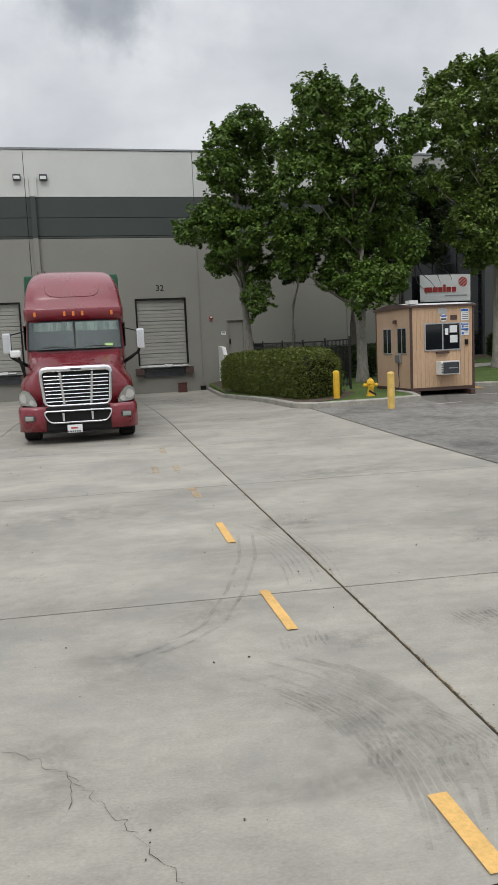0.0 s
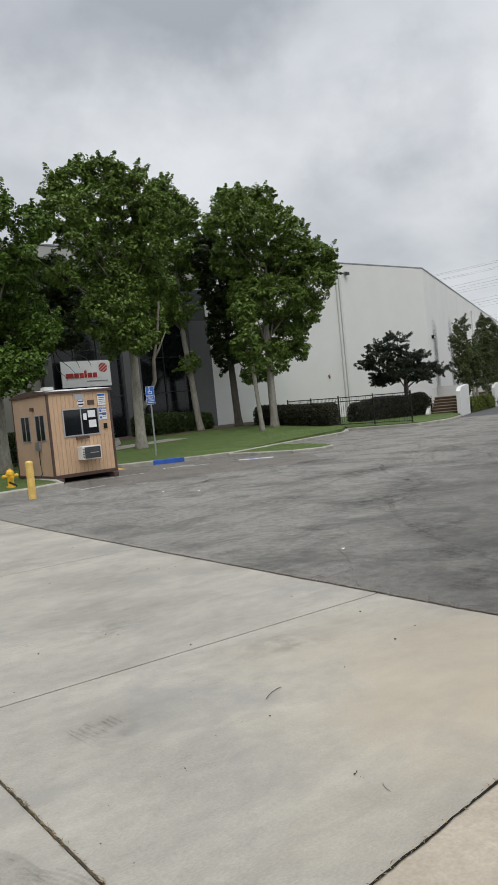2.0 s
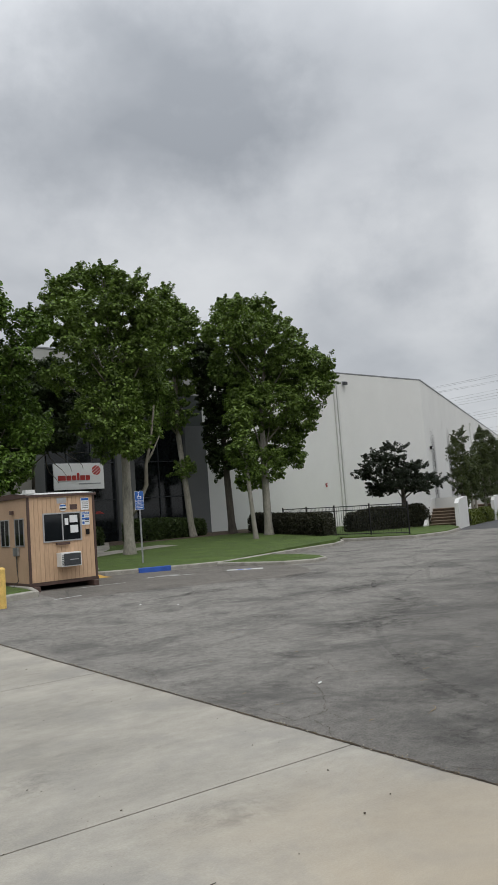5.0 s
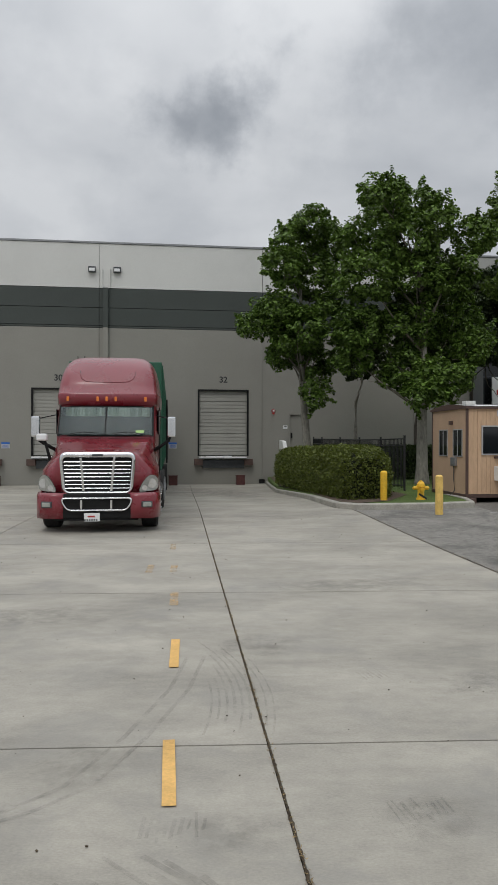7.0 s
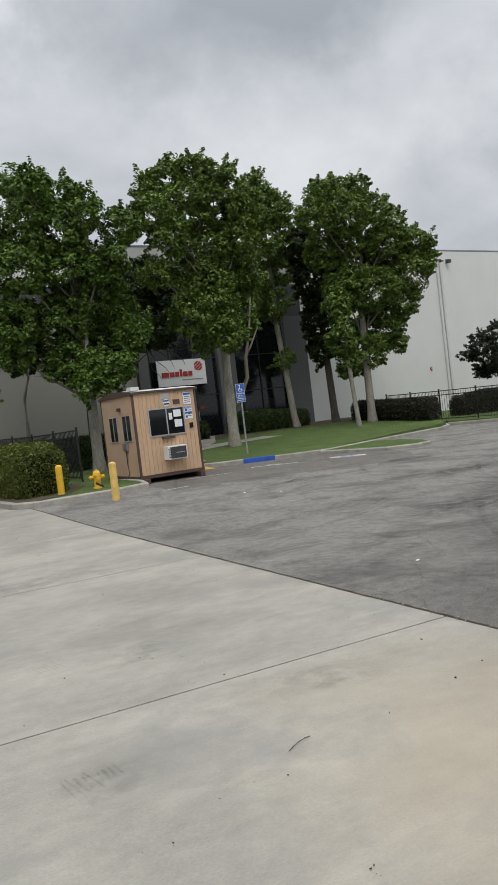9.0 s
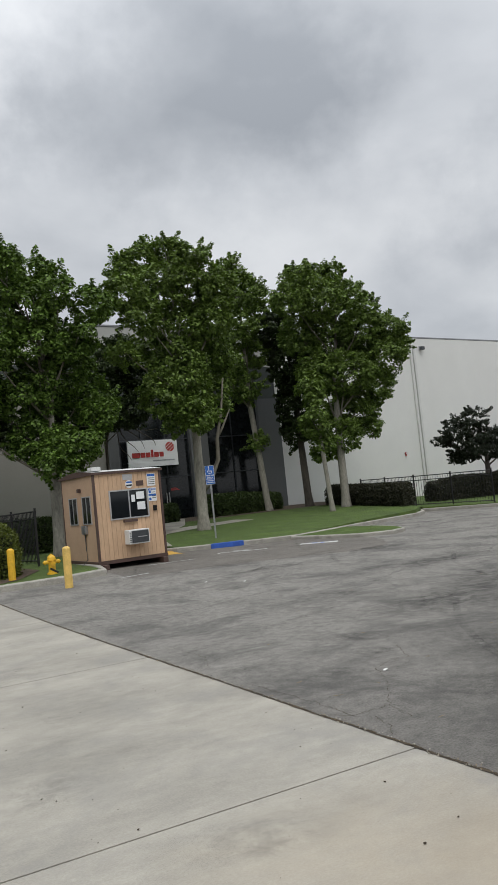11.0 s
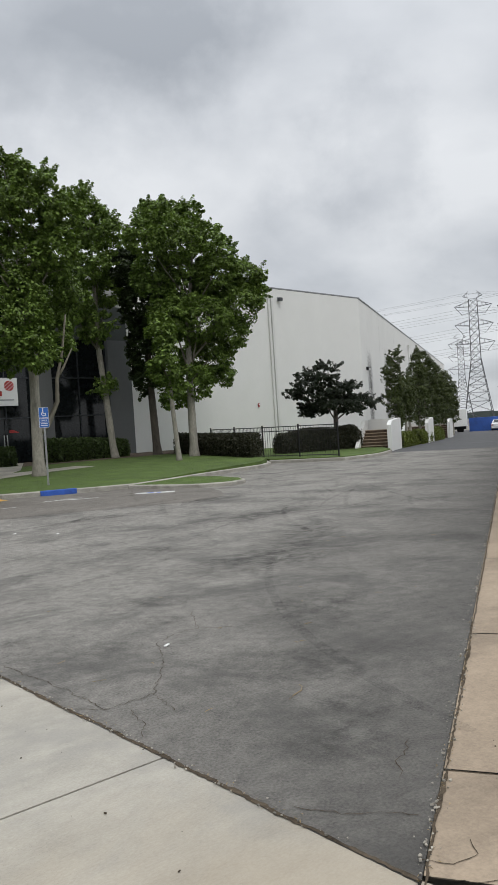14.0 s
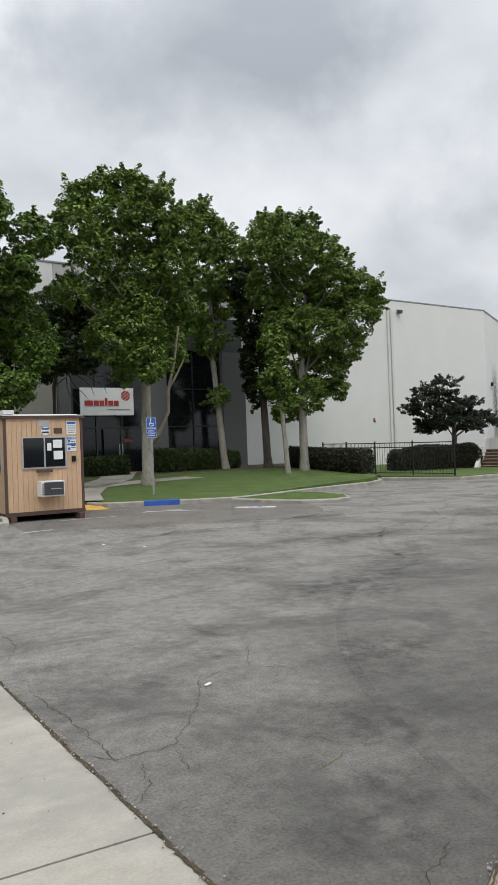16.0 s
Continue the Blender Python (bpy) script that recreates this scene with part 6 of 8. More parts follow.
def hedge(label, sections, leaf, seed, density=260, size=0.05):
    """A clipped hedge: sections of (x0, y0, x1, y1, base, top) lofted, covered in small leaves."""
    rng = np.random.default_rng(seed)
    t = thing("hedge", label, "hedge", "hedges", m=Matrix.Translation((*sections[0][:2], sections[0][4])))
    o = Vector((*sections[0][:2], sections[0][4]))
    rings = []
    for x0, y0, x1, y1, b, h in sections:
        a, c = Vector((x0, y0, 0)), Vector((x1, y1, 0))
        r = 0.22
        d = (c - a).normalized()
        rings.append([a + Vector((0, 0, b)), a - d * 0.06 + Vector((0, 0, (b + h) / 2)), a + Vector((0, 0, h - r)), a + d * r + Vector((0, 0, h)), c - d * r + Vector((0, 0, h)), c + Vector((0, 0, h - r)), c + d * 0.06 + Vector((0, 0, (b + h) / 2)), c + Vector((0, 0, b))])
    # inner shell painted as the shade seen between the hedge leaves
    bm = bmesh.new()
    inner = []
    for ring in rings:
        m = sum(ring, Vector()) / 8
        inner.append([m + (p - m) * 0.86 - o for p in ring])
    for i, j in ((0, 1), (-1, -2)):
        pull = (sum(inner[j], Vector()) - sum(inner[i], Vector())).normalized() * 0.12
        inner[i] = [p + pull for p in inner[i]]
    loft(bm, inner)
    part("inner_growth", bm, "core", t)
    pts = []
    quads = [(a[k], a[k + 1], b[k + 1], b[k]) for a, b in zip(rings, rings[1:]) for k in range(7)]
    for ring in (rings[0], rings[-1]):
        m = sum(ring, Vector()) / 8
        quads += [(ring[k], ring[(k + 1) % 8], m, m) for k in range(8)]
    for q in quads:
        ar = ((q[1] - q[0]).cross(q[3] - q[0]).length + (q[2] - q[1]).cross(q[2] - q[3]).length) / 2
        n = int(ar * density)
        uv = rng.uniform(size=(n, 2, 1))
        A, B, C, D = (np.array(p - o) for p in q)
        u, v = uv[:, 0], uv[:, 1]
        if q[2] == q[3]:
            v = 1 - np.sqrt(v)
        p = (A * (1 - u) + B * u) * (1 - v) + (D * (1 - u) + C * u) * v
        pts.append(p + rng.normal(scale=0.035, size=p.shape))
    leaf_part("foliage", leaves("foliage", rng, np.concatenate(pts), size, flat=0.2), leaf, t)
    return t


def hedges():
    b = 0.14
    hedge("clipped green box hedge with browned patches by the kerb", [(3.35, 19.3, 4.2, 19.4, b, 1.28), (3.15, 19.7, 4.35, 19.85, b, 1.45), (3.0, 20.6, 4.4, 20.9, b, 1.52), (2.72, 23.0, 4.35, 23.2, b, 1.5), (2.3, 26.0, 3.9, 26.2, b, 1.45), (2.0, 28.6, 3.6, 28.8, b, 1.38)], "leaf_hedge", 1, 1300, 0.036)
    hedge("dark reddish clipped shrub row beside the steel fence", [(23.0, 28.1, 24.0, 28.6, 0.35, 1.38), (23.2, 31.5, 24.4, 31.7, 0.4, 1.45), (23.6, 35.5, 24.7, 35.6, 0.5, 1.6)], "leaf_dark", 2, 600, 0.055)
    hedge("dark rounded shrubs under the pine", [(27.5, 31.0, 27.7, 32.2, 0.2, 1.2), (29.3, 30.6, 29.5, 32.0, 0.2, 1.45), (31.0, 30.3, 31.2, 31.7, 0.2, 1.35), (31.9, 30.2, 32.1, 31.5, 0.2, 1.5), (32.3, 30.2, 32.5, 31.2, 0.2, 1.2)], "leaf_dark", 3, 600, 0.055)
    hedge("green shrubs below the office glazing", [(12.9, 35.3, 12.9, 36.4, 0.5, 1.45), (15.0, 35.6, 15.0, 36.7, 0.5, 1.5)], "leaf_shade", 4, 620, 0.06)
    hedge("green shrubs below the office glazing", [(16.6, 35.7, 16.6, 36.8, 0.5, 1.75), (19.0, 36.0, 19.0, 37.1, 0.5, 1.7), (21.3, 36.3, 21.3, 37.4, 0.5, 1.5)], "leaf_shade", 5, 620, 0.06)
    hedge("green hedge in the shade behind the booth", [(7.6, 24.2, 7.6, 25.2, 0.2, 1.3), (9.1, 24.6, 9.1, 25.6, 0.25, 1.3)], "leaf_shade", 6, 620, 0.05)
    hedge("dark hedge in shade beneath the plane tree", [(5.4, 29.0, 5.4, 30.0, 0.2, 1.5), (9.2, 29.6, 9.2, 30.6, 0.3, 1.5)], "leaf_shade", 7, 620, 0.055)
    for k, (u, n0, n1) in enumerate(((41.7, 5.6, 6.5), (48.0, 5.3, 6.2), (55.5, 5.1, 6.0))):
        a, c = DRIVE @ Vector((u, n0, 0)), DRIVE @ Vector((u, n1, 0))
        a2, c2 = DRIVE @ Vector((u + 5.6, n0 - 0.15, 0)), DRIVE @ Vector((u + 5.6, n1 - 0.15, 0))
        hedge("low green hedge along the drive", [(a.x, a.y, c.x, c.y, -0.2, 0.85), (a2.x, a2.y, c2.x, c2.y, -0.3, 0.8)], "leaf_hedge", 8 + k, 420, 0.06)


# ---- fences ----
def steel_fence(label, posts, height, base, gap=0.11):
    t = thing("steel_fence", label, "fence", "steel fences", m=Matrix.Translation((*posts[0], base(*posts[0]))))
    o = Vector((*posts[0], base(*posts[0])))
    for x, y in posts:
        bm = bmesh.new()
        z = base(x, y)
        bx(bm, x - 0.027, y - 0.027, z - 0.1, x + 0.027, y + 0.027, z + height + 0.05, m=Matrix.Translation(-o))
        bx(bm, x - 0.033, y - 0.033, z + height + 0.05, x + 0.033, y + 0.033, z + height + 0.07, m=Matrix.Translation(-o))
        part("post", bm, "fence", t)
    picket = bmesh.new()
    tube(picket, (0, 0, 0.08), (0, 0, height - 0.02), 0.011, seg=4)
    me = mesh_of("picket", picket, "fence")
    for (xa, ya), (xb, yb) in zip(posts, posts[1:]):
        a, b = Vector((xa, ya, base(xa, ya))) - o, Vector((xb, yb, base(xb, yb))) - o
        for h in (0.15, height - 0.22, height - 0.02):
            bm = bmesh.new()
            tube(bm, a + Vector((0, 0, h)), b + Vector((0, 0, h)), 0.02, seg=4)
            part("rail", bm, "fence", t)
        n = int((b - a).length / gap)
        for k in range(1, n):
            ob = new("picket", me)
            ob.parent = t
            ob.location = a.lerp(b, k / n)
    return t


def fences():
    steel_fence("black steel picket fence behind the hedge", [(5.35, 22.3), (5.05, 24.3), (4.75, 26.5), (4.45, 29.0), (4.1, 31.8), (4.0, 34.0)], 1.56, low_z)
    steel_fence("black steel picket fence round the planter", [(25.8, 25.4), (25.25, 27.4), (24.65, 29.3), (25.0, 32.0), (25.5, 34.8)], 1.52, lambda x, y: low_z(x, y) - 0.06, 0.13)
    # screened fence on the far side of the drive
    t = thing("screened_fence", "dark mesh-screened fence beside the red kerb", "fence", m=DRIVE)
    for k in range(0, 30):
        u = 7.0 + 3.2 * k
        p = DRIVE @ Vector((u, -0.95, 0))
        bm = bmesh.new()
        tube(bm, (u, -0.95, gz(p.x, p.y) - 0.1), (u, -0.95, gz(p.x, p.y) + 2.05), 0.03, seg=6)
        part("post", bm, "fence", t)
        if k < 29:
            q = DRIVE @ Vector((u + 3.2, -0.95, 0))
            bm = bmesh.new()
            bx(bm, u + 0.03, -0.955, min(gz(p.x, p.y), gz(q.x, q.y)) + 0.02, u + 3.17, -0.945, gz(q.x, q.y) + 2.0)
            part("screen", bm, "screen_mesh", t)


# ---- booth and small fixtures ----
def guard_booth():
    W, D, H = 1.86, 2.42, 2.27
    t = thing("guard_booth", "small tan timber guard booth on skids", "guard booth", m=pose(6.18, 19.12, gz(6.5, 19.5) + 0.16, 0, 0, 5.0))
    # front siding boards
    n = 15
    for k in range(n):
        bm = bmesh.new()
        bx(bm, 0.05 + (W - 0.1) * k / n + 0.0025, 0.0, 0.06, 0.05 + (W - 0.1) * (k + 1) / n - 0.0025, 0.03, H - 0.05, bevel=0.003)
        part("siding_board", bm, "siding", t)
    box_part("front_backing", (0.03, 0.02, 0.05, W - 0.03, 0.07, H - 0.04), "brown", t)
    bm = bmesh.new()
    bx(bm, 0, 0.07, 0.05, 0.05, D, H - 0.05)
    part("side_panel", bm, "siding_plain", t, "plain tan painted side")
    box_part("side_panel", (W - 0.05, 0.07, 0.05, W, D, H - 0.05), "siding_plain", t)
    box_part("back_panel", (0.05, D - 0.05, 0.05, W - 0.05, D, H - 0.05), "siding_plain", t)
    for x, y in ((-0.012, -0.012), (W - 0.045, -0.012), (-0.012, D - 0.045), (W - 0.045, D - 0.045)):
        box_part("corner_trim", (x, y, 0.04, x + 0.057, y + 0.057, H), "brown", t, bevel=0.004)
    box_part("floor_sill", (-0.02, -0.02, -0.03, W + 0.02, D + 0.02, 0.05), "brown", t, bevel=0.005)
    for x in (0.05, W - 0.2):
        box_part("skid", (x, -0.18, -0.17, x + 0.14, D + 0.15, -0.03), "brown", t, bevel=0.015)
    # arched roof, curved from front to back
    sections = []
    for x in (-0.05, W + 0.05):
        ring = []
        for k in range(13):
            y = -0.06 + (D + 0.12) * k / 12
            ring.append(Vector((x, y, H + 0.09 * math.sin(math.pi * k / 12))))
        ring += [Vector((x, D + 0.06, H - 0.05)), Vector((x, -0.06, H - 0.05))]
        sections.append(ring)
    bm = bmesh.new()
    loft(bm, sections)
    part("roof", bm, "brown", t, "low curved roof edged in brown")
    bm = bmesh.new()
    ring = [[v + Vector((0.03 if v.x < 0 else -0.03, 0, 0.012)) for v in s[:13]] for s in sections]
    loft(bm, ring, closed=False)
    part("roof_sheet", bm, "roof_white", t, "pale roof sheet")
    box_part("roof_vent", (0.02, 0.1, H + 0.05, 0.28, 0.35, H + 0.15), "roof_white", t, bevel=0.01)
    # front sliding window
    def window(name, x0, x1, z0, z1, y, panes, horizontal=True, side=False):
        fr = bmesh.new()
        e = 0.035
        m = Matrix() if not side else pose(0, 0, 0, 0, 0, -90) @ Matrix.Diagonal((-1, 1, 1, 1))
        bx(fr, x0 - e, y - 0.02, z0 - e, x1 + e, y + 0.02, z0, m=m)
        bx(fr, x0 - e, y - 0.02, z1, x1 + e, y + 0.02, z1 + e, m=m)
        bx(fr, x0 - e, y - 0.02, z0, x0, y + 0.02, z1, m=m)
        bx(fr, x1, y - 0.02, z0, x1 + e, y + 0.02, z1, m=m)
        step = (x1 - x0) / panes
        for k in range(1, panes):
            bx(fr, x0 + step * k - 0.016, y - 0.022, z0, x0 + step * k + 0.016, y + 0.018, z1, m=m)
        win = part(name, fr, "alu", t, "aluminium window frame")
        for k in range(panes):
            g = bmesh.new()
            bx(g, x0 + step * k + 0.01, y - 0.006, z0, x0 + step * (k + 1) - 0.01, y + 0.006, z1, m=m)
            part("pane", g, "glass_black", win)
    window("front_window", 0.42, 1.42, 1.08, 1.76, -0.012, 2)
    for a, b in ((0.28, 0.84), (1.28, 1.84)):
        bm = bmesh.new()
        e = 0.03
        bx(bm, -0.02, a - e, 1.02 - e, 0.0, b + e, 1.02)
        bx(bm, -0.02, a - e, 1.68, 0.0, b + e, 1.68 + e)
        for y in (a - e, b, (a + b) / 2 - 0.015):
            bx(bm, -0.022, y, 1.02, 0.0, y + e, 1.68)
        fr = part("side_window", bm, "alu", t, "narrow aluminium side window")
        bm = bmesh.new()
        bx(bm, -0.012, a, 1.02, -0.004, b, 1.68)
        part("pane", bm, "glass_black", fr)
    for x, z, w, h in ((1.12, 1.52, 0.22, 0.19), (1.13, 1.25, 0.22, 0.20), (0.98, 1.46, 0.10, 0.18)):
        box_part("paper", (x, -0.04, z, x + w, -0.036, z + h), "sign_white", t, "white paper taped to the glass")
    box_part("counter_shelf", (0.72, -0.10, 0.96, 1.08, -0.0, 1.02), "brown", t, "dark shelf under the window", bevel=0.006)
    ac = box_part("air_conditioner", (0.72, -0.30, 0.40, 1.28, 0.0, 0.76), "white_paint", t, "white window air conditioner", bevel=0.015)
    box_part("grille", (0.79, -0.312, 0.43, 1.25, -0.296, 0.73), "dark_steel", ac, "dark louvred front")
    for k in range(6):
        box_part("louvre", (0.735, -0.308, 0.45 + k * 0.045, 0.78, -0.298, 0.47 + k * 0.045), "ink", ac)
    box_part("badge_bar", (0.95, -0.318, 0.565, 1.20, -0.313, 0.585), "alu", ac)
    # notices
    box_part("notice", (0.80, -0.012, 2.03, 1.06, -0.003, 2.18), "alu", t, "pale blue-grey notice")
    dsc = bmesh.new()
    tube(dsc, (0.96, -0.014, 1.92), (0.96, -0.003, 1.92), 0.10, seg=20)
    rn = part("round_notice", dsc, "sign_white", t, "round blue and white sticker")
    box_part("blue_stripe", (0.88, -0.018, 1.95, 1.04, -0.015, 1.99), "sign_blue", rn)
    box_part("blue_stripe", (0.88, -0.018, 1.87, 1.04, -0.015, 1.91), "ink", rn)
    box_part("number_plaque", (1.16, -0.014, 1.86, 1.36, -0.003, 1.99), "brown", t, "dark plaque")
    for z0, z1 in ((1.83, 2.15), (1.43, 1.78)):
        ob = box_part("notice", (1.47, -0.014, z0, 1.70, -0.003, z1), "sign_white", t, "white notice with blue heading")
        box_part("blue_heading", (1.48, -0.018, z1 - 0.07, 1.69, -0.015, z1 - 0.015), "sign_blue", ob)
        if z0 < 1.5:
            words("NOTICE", 0.045, "sign_white", ob, pose(1.585, -0.019, z1 - 0.043, 90, 0, 0), "heading_letters")
            box_part("blue_heading", (1.48, -0.018, z0 + 0.14, 1.69, -0.015, z0 + 0.185), "sign_blue", ob)
            for zz in (0.06, 0.24):
                box_part("blue_dot", (1.49, -0.018, z0 + zz - 0.03, 1.55, -0.015, z0 + zz + 0.03), "sign_blue", ob)
        for k in range(4):
            if z1 - 0.12 - 0.05 * k > z0 + 0.02:
                box_part("text_bar", (1.57 if z0 < 1.5 else 1.5, -0.017, z1 - 0.125 - 0.05 * k, 1.68, -0.015, z1 - 0.11 - 0.05 * k), "ink", ob)
    box_part("card_reader", (1.58, -0.05, 1.18, 1.67, -0.0, 1.32), "black", t, bevel=0.008)
    box_part("side_lamp", (-0.08, 0.9, 1.83, 0.0, 1.02, 1.93), "brown", t, bevel=0.01)
    box_part("meter_box", (-0.07, 0.62, 0.75, 0.0, 0.92, 0.97), "steel", t, bevel=0.01)
    bm = bmesh.new()
    path_tube(bm, [(-0.03, 0.76, 0.75), (-0.03, 0.77, 0.4), (-0.03, 0.72, 0.1), (-0.2, 0.7, -0.05), (-0.3, 0.9, -0.08), (-0.25, 1.1, 0.02)], [0.014] * 6, 6)
    part("cable", bm, "dark_steel", t, "drooping grey power cable")


def bollard(x, y, h, material, label):
    z = gz(x, y)
    t = thing("bollard", label, "bollard", "bollards", m=pose(x, y, z))
    bm = bmesh.new()
    tube(bm, (0, 0, -0.2), (0, 0, h - 0.05), 0.085, seg=20)
    part("post", bm, material, t, smooth=False)
    bm = bmesh.new()
    tube(bm, (0, 0, h - 0.05), (0, 0, h - 0.02), 0.085, 0.072, 20)
    tube(bm, (0, 0, h - 0.02), (0, 0, h), 0.072, 0.035, 20)
    part("cap", bm, material, t)


def hydrant():
    t = thing("fire_hydrant", "yellow fire hydrant with black-striped base", "fire hydrant", m=pose(4.95, 18.85, low_z(4.95, 18.85)) @ Matrix.Scale(0.80, 4))
    bm = bmesh.new()
    tube(bm, (0, 0, -0.1), (0, 0, 0.05), 0.15, seg=18)
    tube(bm, (0, 0, 0.05), (0, 0, 0.40), 0.105, 0.10, 18)
    tube(bm, (0, 0, 0.40), (0, 0, 0.44), 0.14, seg=18)
    part("barrel", bm, "yellow", t)
    bm = bmesh.new()
    for a, b, r, s in ((0.44, 0.50, 0.125, 0.115), (0.50, 0.56, 0.115, 0.075), (0.56, 0.60, 0.045, 0.04)):
        tube(bm, (0, 0, a), (0, 0, b), r, s, 16)
    part("bonnet", bm, "yellow", t)
    for d in ((-1, 0, 0), (1, 0, 0), (0, -1, 0)):
        bm = bmesh.new()
        v = Vector(d)
        z = Vector((0, 0, 0.36 if d[1] == 0 else 0.32))
        tube(bm, z + v * 0.08, z + v * 0.19, 0.055, seg=12)
        tube(bm, z + v * 0.19, z + v * 0.23, 0.065, seg=12)
        tube(bm, z + v * 0.23, z + v * 0.26, 0.03, seg=6)
        part("outlet", bm, "yellow", t)
    bm = bmesh.new()
    bx(bm, -0.14, -0.112, 0.04, 0.14, -0.106, 0.10, m=pose(0, 0, 0.05, 0, 32, 0))
    part("stripe", bm, "ink", t, "black slanted stripe")


def parking_sign():
    x, y = 11.95, 24.75
    z = lawn_z(x, y)
    t = thing("parking_sign", "blue accessible parking sign on steel post", "road sign", m=pose(x, y, z, 0, 0, -28))
    bm = bmesh.new()
    bx(bm, -0.03, -0.0, -0.3, 0.03, 0.035, 2.45)
    part("post", bm, "steel", t, "galvanised post")
    b = box_part("sign_board", (-0.155, -0.02, 1.88, 0.155, -0.003, 2.54), "sign_blue", t, bevel=0.004)
    # white wheelchair symbol
    bm = bmesh.new()
    for q in range(14):
        a0, a1 = 2.3 + q * 0.32, 2.3 + (q + 1) * 0.32
        bm.faces.new([bm.verts.new((0.0 + math.cos(a) * r, -0.026, 2.33 + math.sin(a) * r)) for a, r in ((a0, 0.075), (a1, 0.075), (a1, 0.055), (a0, 0.055))])
    bx(bm, -0.03, -0.03, 2.34, -0.005, -0.024, 2.46)
    bx(bm, -0.025, -0.03, 2.335, 0.065, -0.024, 2.357)
    bx(bm, 0.05, -0.03, 2.26, 0.075, -0.024, 2.35)
    tube(bm, (-0.018, -0.024, 2.49), (-0.018, -0.03, 2.49), 0.024, seg=12)
    part("wheelchair_symbol", bm, "sign_white", b)
    words("PARKING", 0.068, "sign_white", b, pose(0, -0.024, 2.19, 90, 0, 0))
    words("ONLY", 0.075, "sign_white", b, pose(0, -0.024, 2.11, 90, 0, 0))
    box_part("divider", (-0.145, -0.025, 2.055, 0.145, -0.021, 2.062), "sign_white", b)
    for k in range(2):
        box_part("text_bar", (-0.11, -0.025, 2.0 - 0.06 * k, 0.11, -0.021, 2.02 - 0.06 * k), "sign_white", b)
    fr = bmesh.new()
    for a in ((-0.155, 1.88, -0.147, 2.54), (0.147, 1.88, 0.155, 2.54), (-0.147, 1.88, 0.147, 1.888), (-0.147, 2.532, 0.147, 2.54)):
        bx(fr, a[0], -0.024, a[1], a[2], -0.0205, a[3])
    part("border", fr, "sign_white", b)


def stairs():
    for k, (u, n, s) in enumerate(((37.6, 5.55, 1.0), (51.0, 5.0, 1.0), (66.5, 4.75, 1.0))):
        p = DRIVE @ Vector((u, n, 0))
        t = thing("entry_stair", "concrete steps between white sloping side walls", "steps", "entry steps", m=pose(p.x, p.y, gz(p.x, p.y), 0, 0, 33.2))
        for j in range(7):
            # brown step bodies with riser shade in their colour, against tan treads
            st = box_part("step", (0.5 + 0.3 * j, 0.33, -0.2, 3.4, 1.9, 0.165 * (j + 1) - 0.04), "soil", t, "shaded brown step")
            box_part("tread", (0.46 + 0.3 * j, 0.33, 0.165 * (j + 1) - 0.04, 0.8 + 0.3 * j, 1.9, 0.165 * (j + 1)), "gutter", st, "worn tan tread")
        bm = bmesh.new()
        loft(bm, [[Vector((0.0, y, -0.2)), Vector((0.0, y, 1.40)), Vector((0.5, y, 1.62)), Vector((3.4, y, 1.75)), Vector((3.4, y, -0.2))] for y in (0.10, 0.32)])
        part("side_wall", bm, "wall_white", t, "white rendered side wall")
        bm = bmesh.new()
        loft(bm, [[Vector((0.1, y, -0.2)), Vector((0.1, y, 0.3)), Vector((2.5, y, 1.7)), Vector((3.4, y, 1.75)), Vector((3.4, y, -0.2))] for y in (1.91, 2.1)])
        part("side_wall", bm, "wall_white", t, "white sloping side wall")
        box_part("landing_wall", (3.4, 0.10, -0.2, 3.75, 2.1, 1.75), "wall_white", t)


# ---- the lorry ----
TRUCK = pose(-2.28, 14.30, gz(-2.4, 15.3), 0, 0, 4.0)
def ring_wheel(parent, x, y, r, w, rim="chrome", spikes=False):
    out = 1 if x > 0 else -1
    bm = bmesh.new()
    tube(bm, (x - w / 2, y, r), (x - w / 2 + 0.04, y, r), r * 0.93, r, 28, cap=True)
    tube(bm, (x - w / 2 + 0.04, y, r), (x + w / 2 - 0.04, y, r), r, r, 28)
    tube(bm, (x + w / 2 - 0.04, y, r), (x + w / 2, y, r), r, r * 0.93, 28)
    tyre = part("wheel", bm, "tyre", parent, "black rubber tyre on polished rim")
    bm = bmesh.new()
    e = x + out * w / 2
    tube(bm, (e, y, r), (e + out * 0.03, y, r), r * 0.58, r * 0.5, 20)
    tube(bm, (e + out * 0.03, y, r), (e + out * 0.05, y, r), r * 0.2, r * 0.16, 14)
    if spikes:
        for k in range(10):
            a = 2 * math.pi * k / 10
            c = Vector((e, y + math.cos(a) * r * 0.36, r + math.sin(a) * r * 0.36))
            tube(bm, c, c + Vector((out * 0.07, 0, 0)), 0.014, 0.004, 6)
    part("rim", bm, rim, tyre)


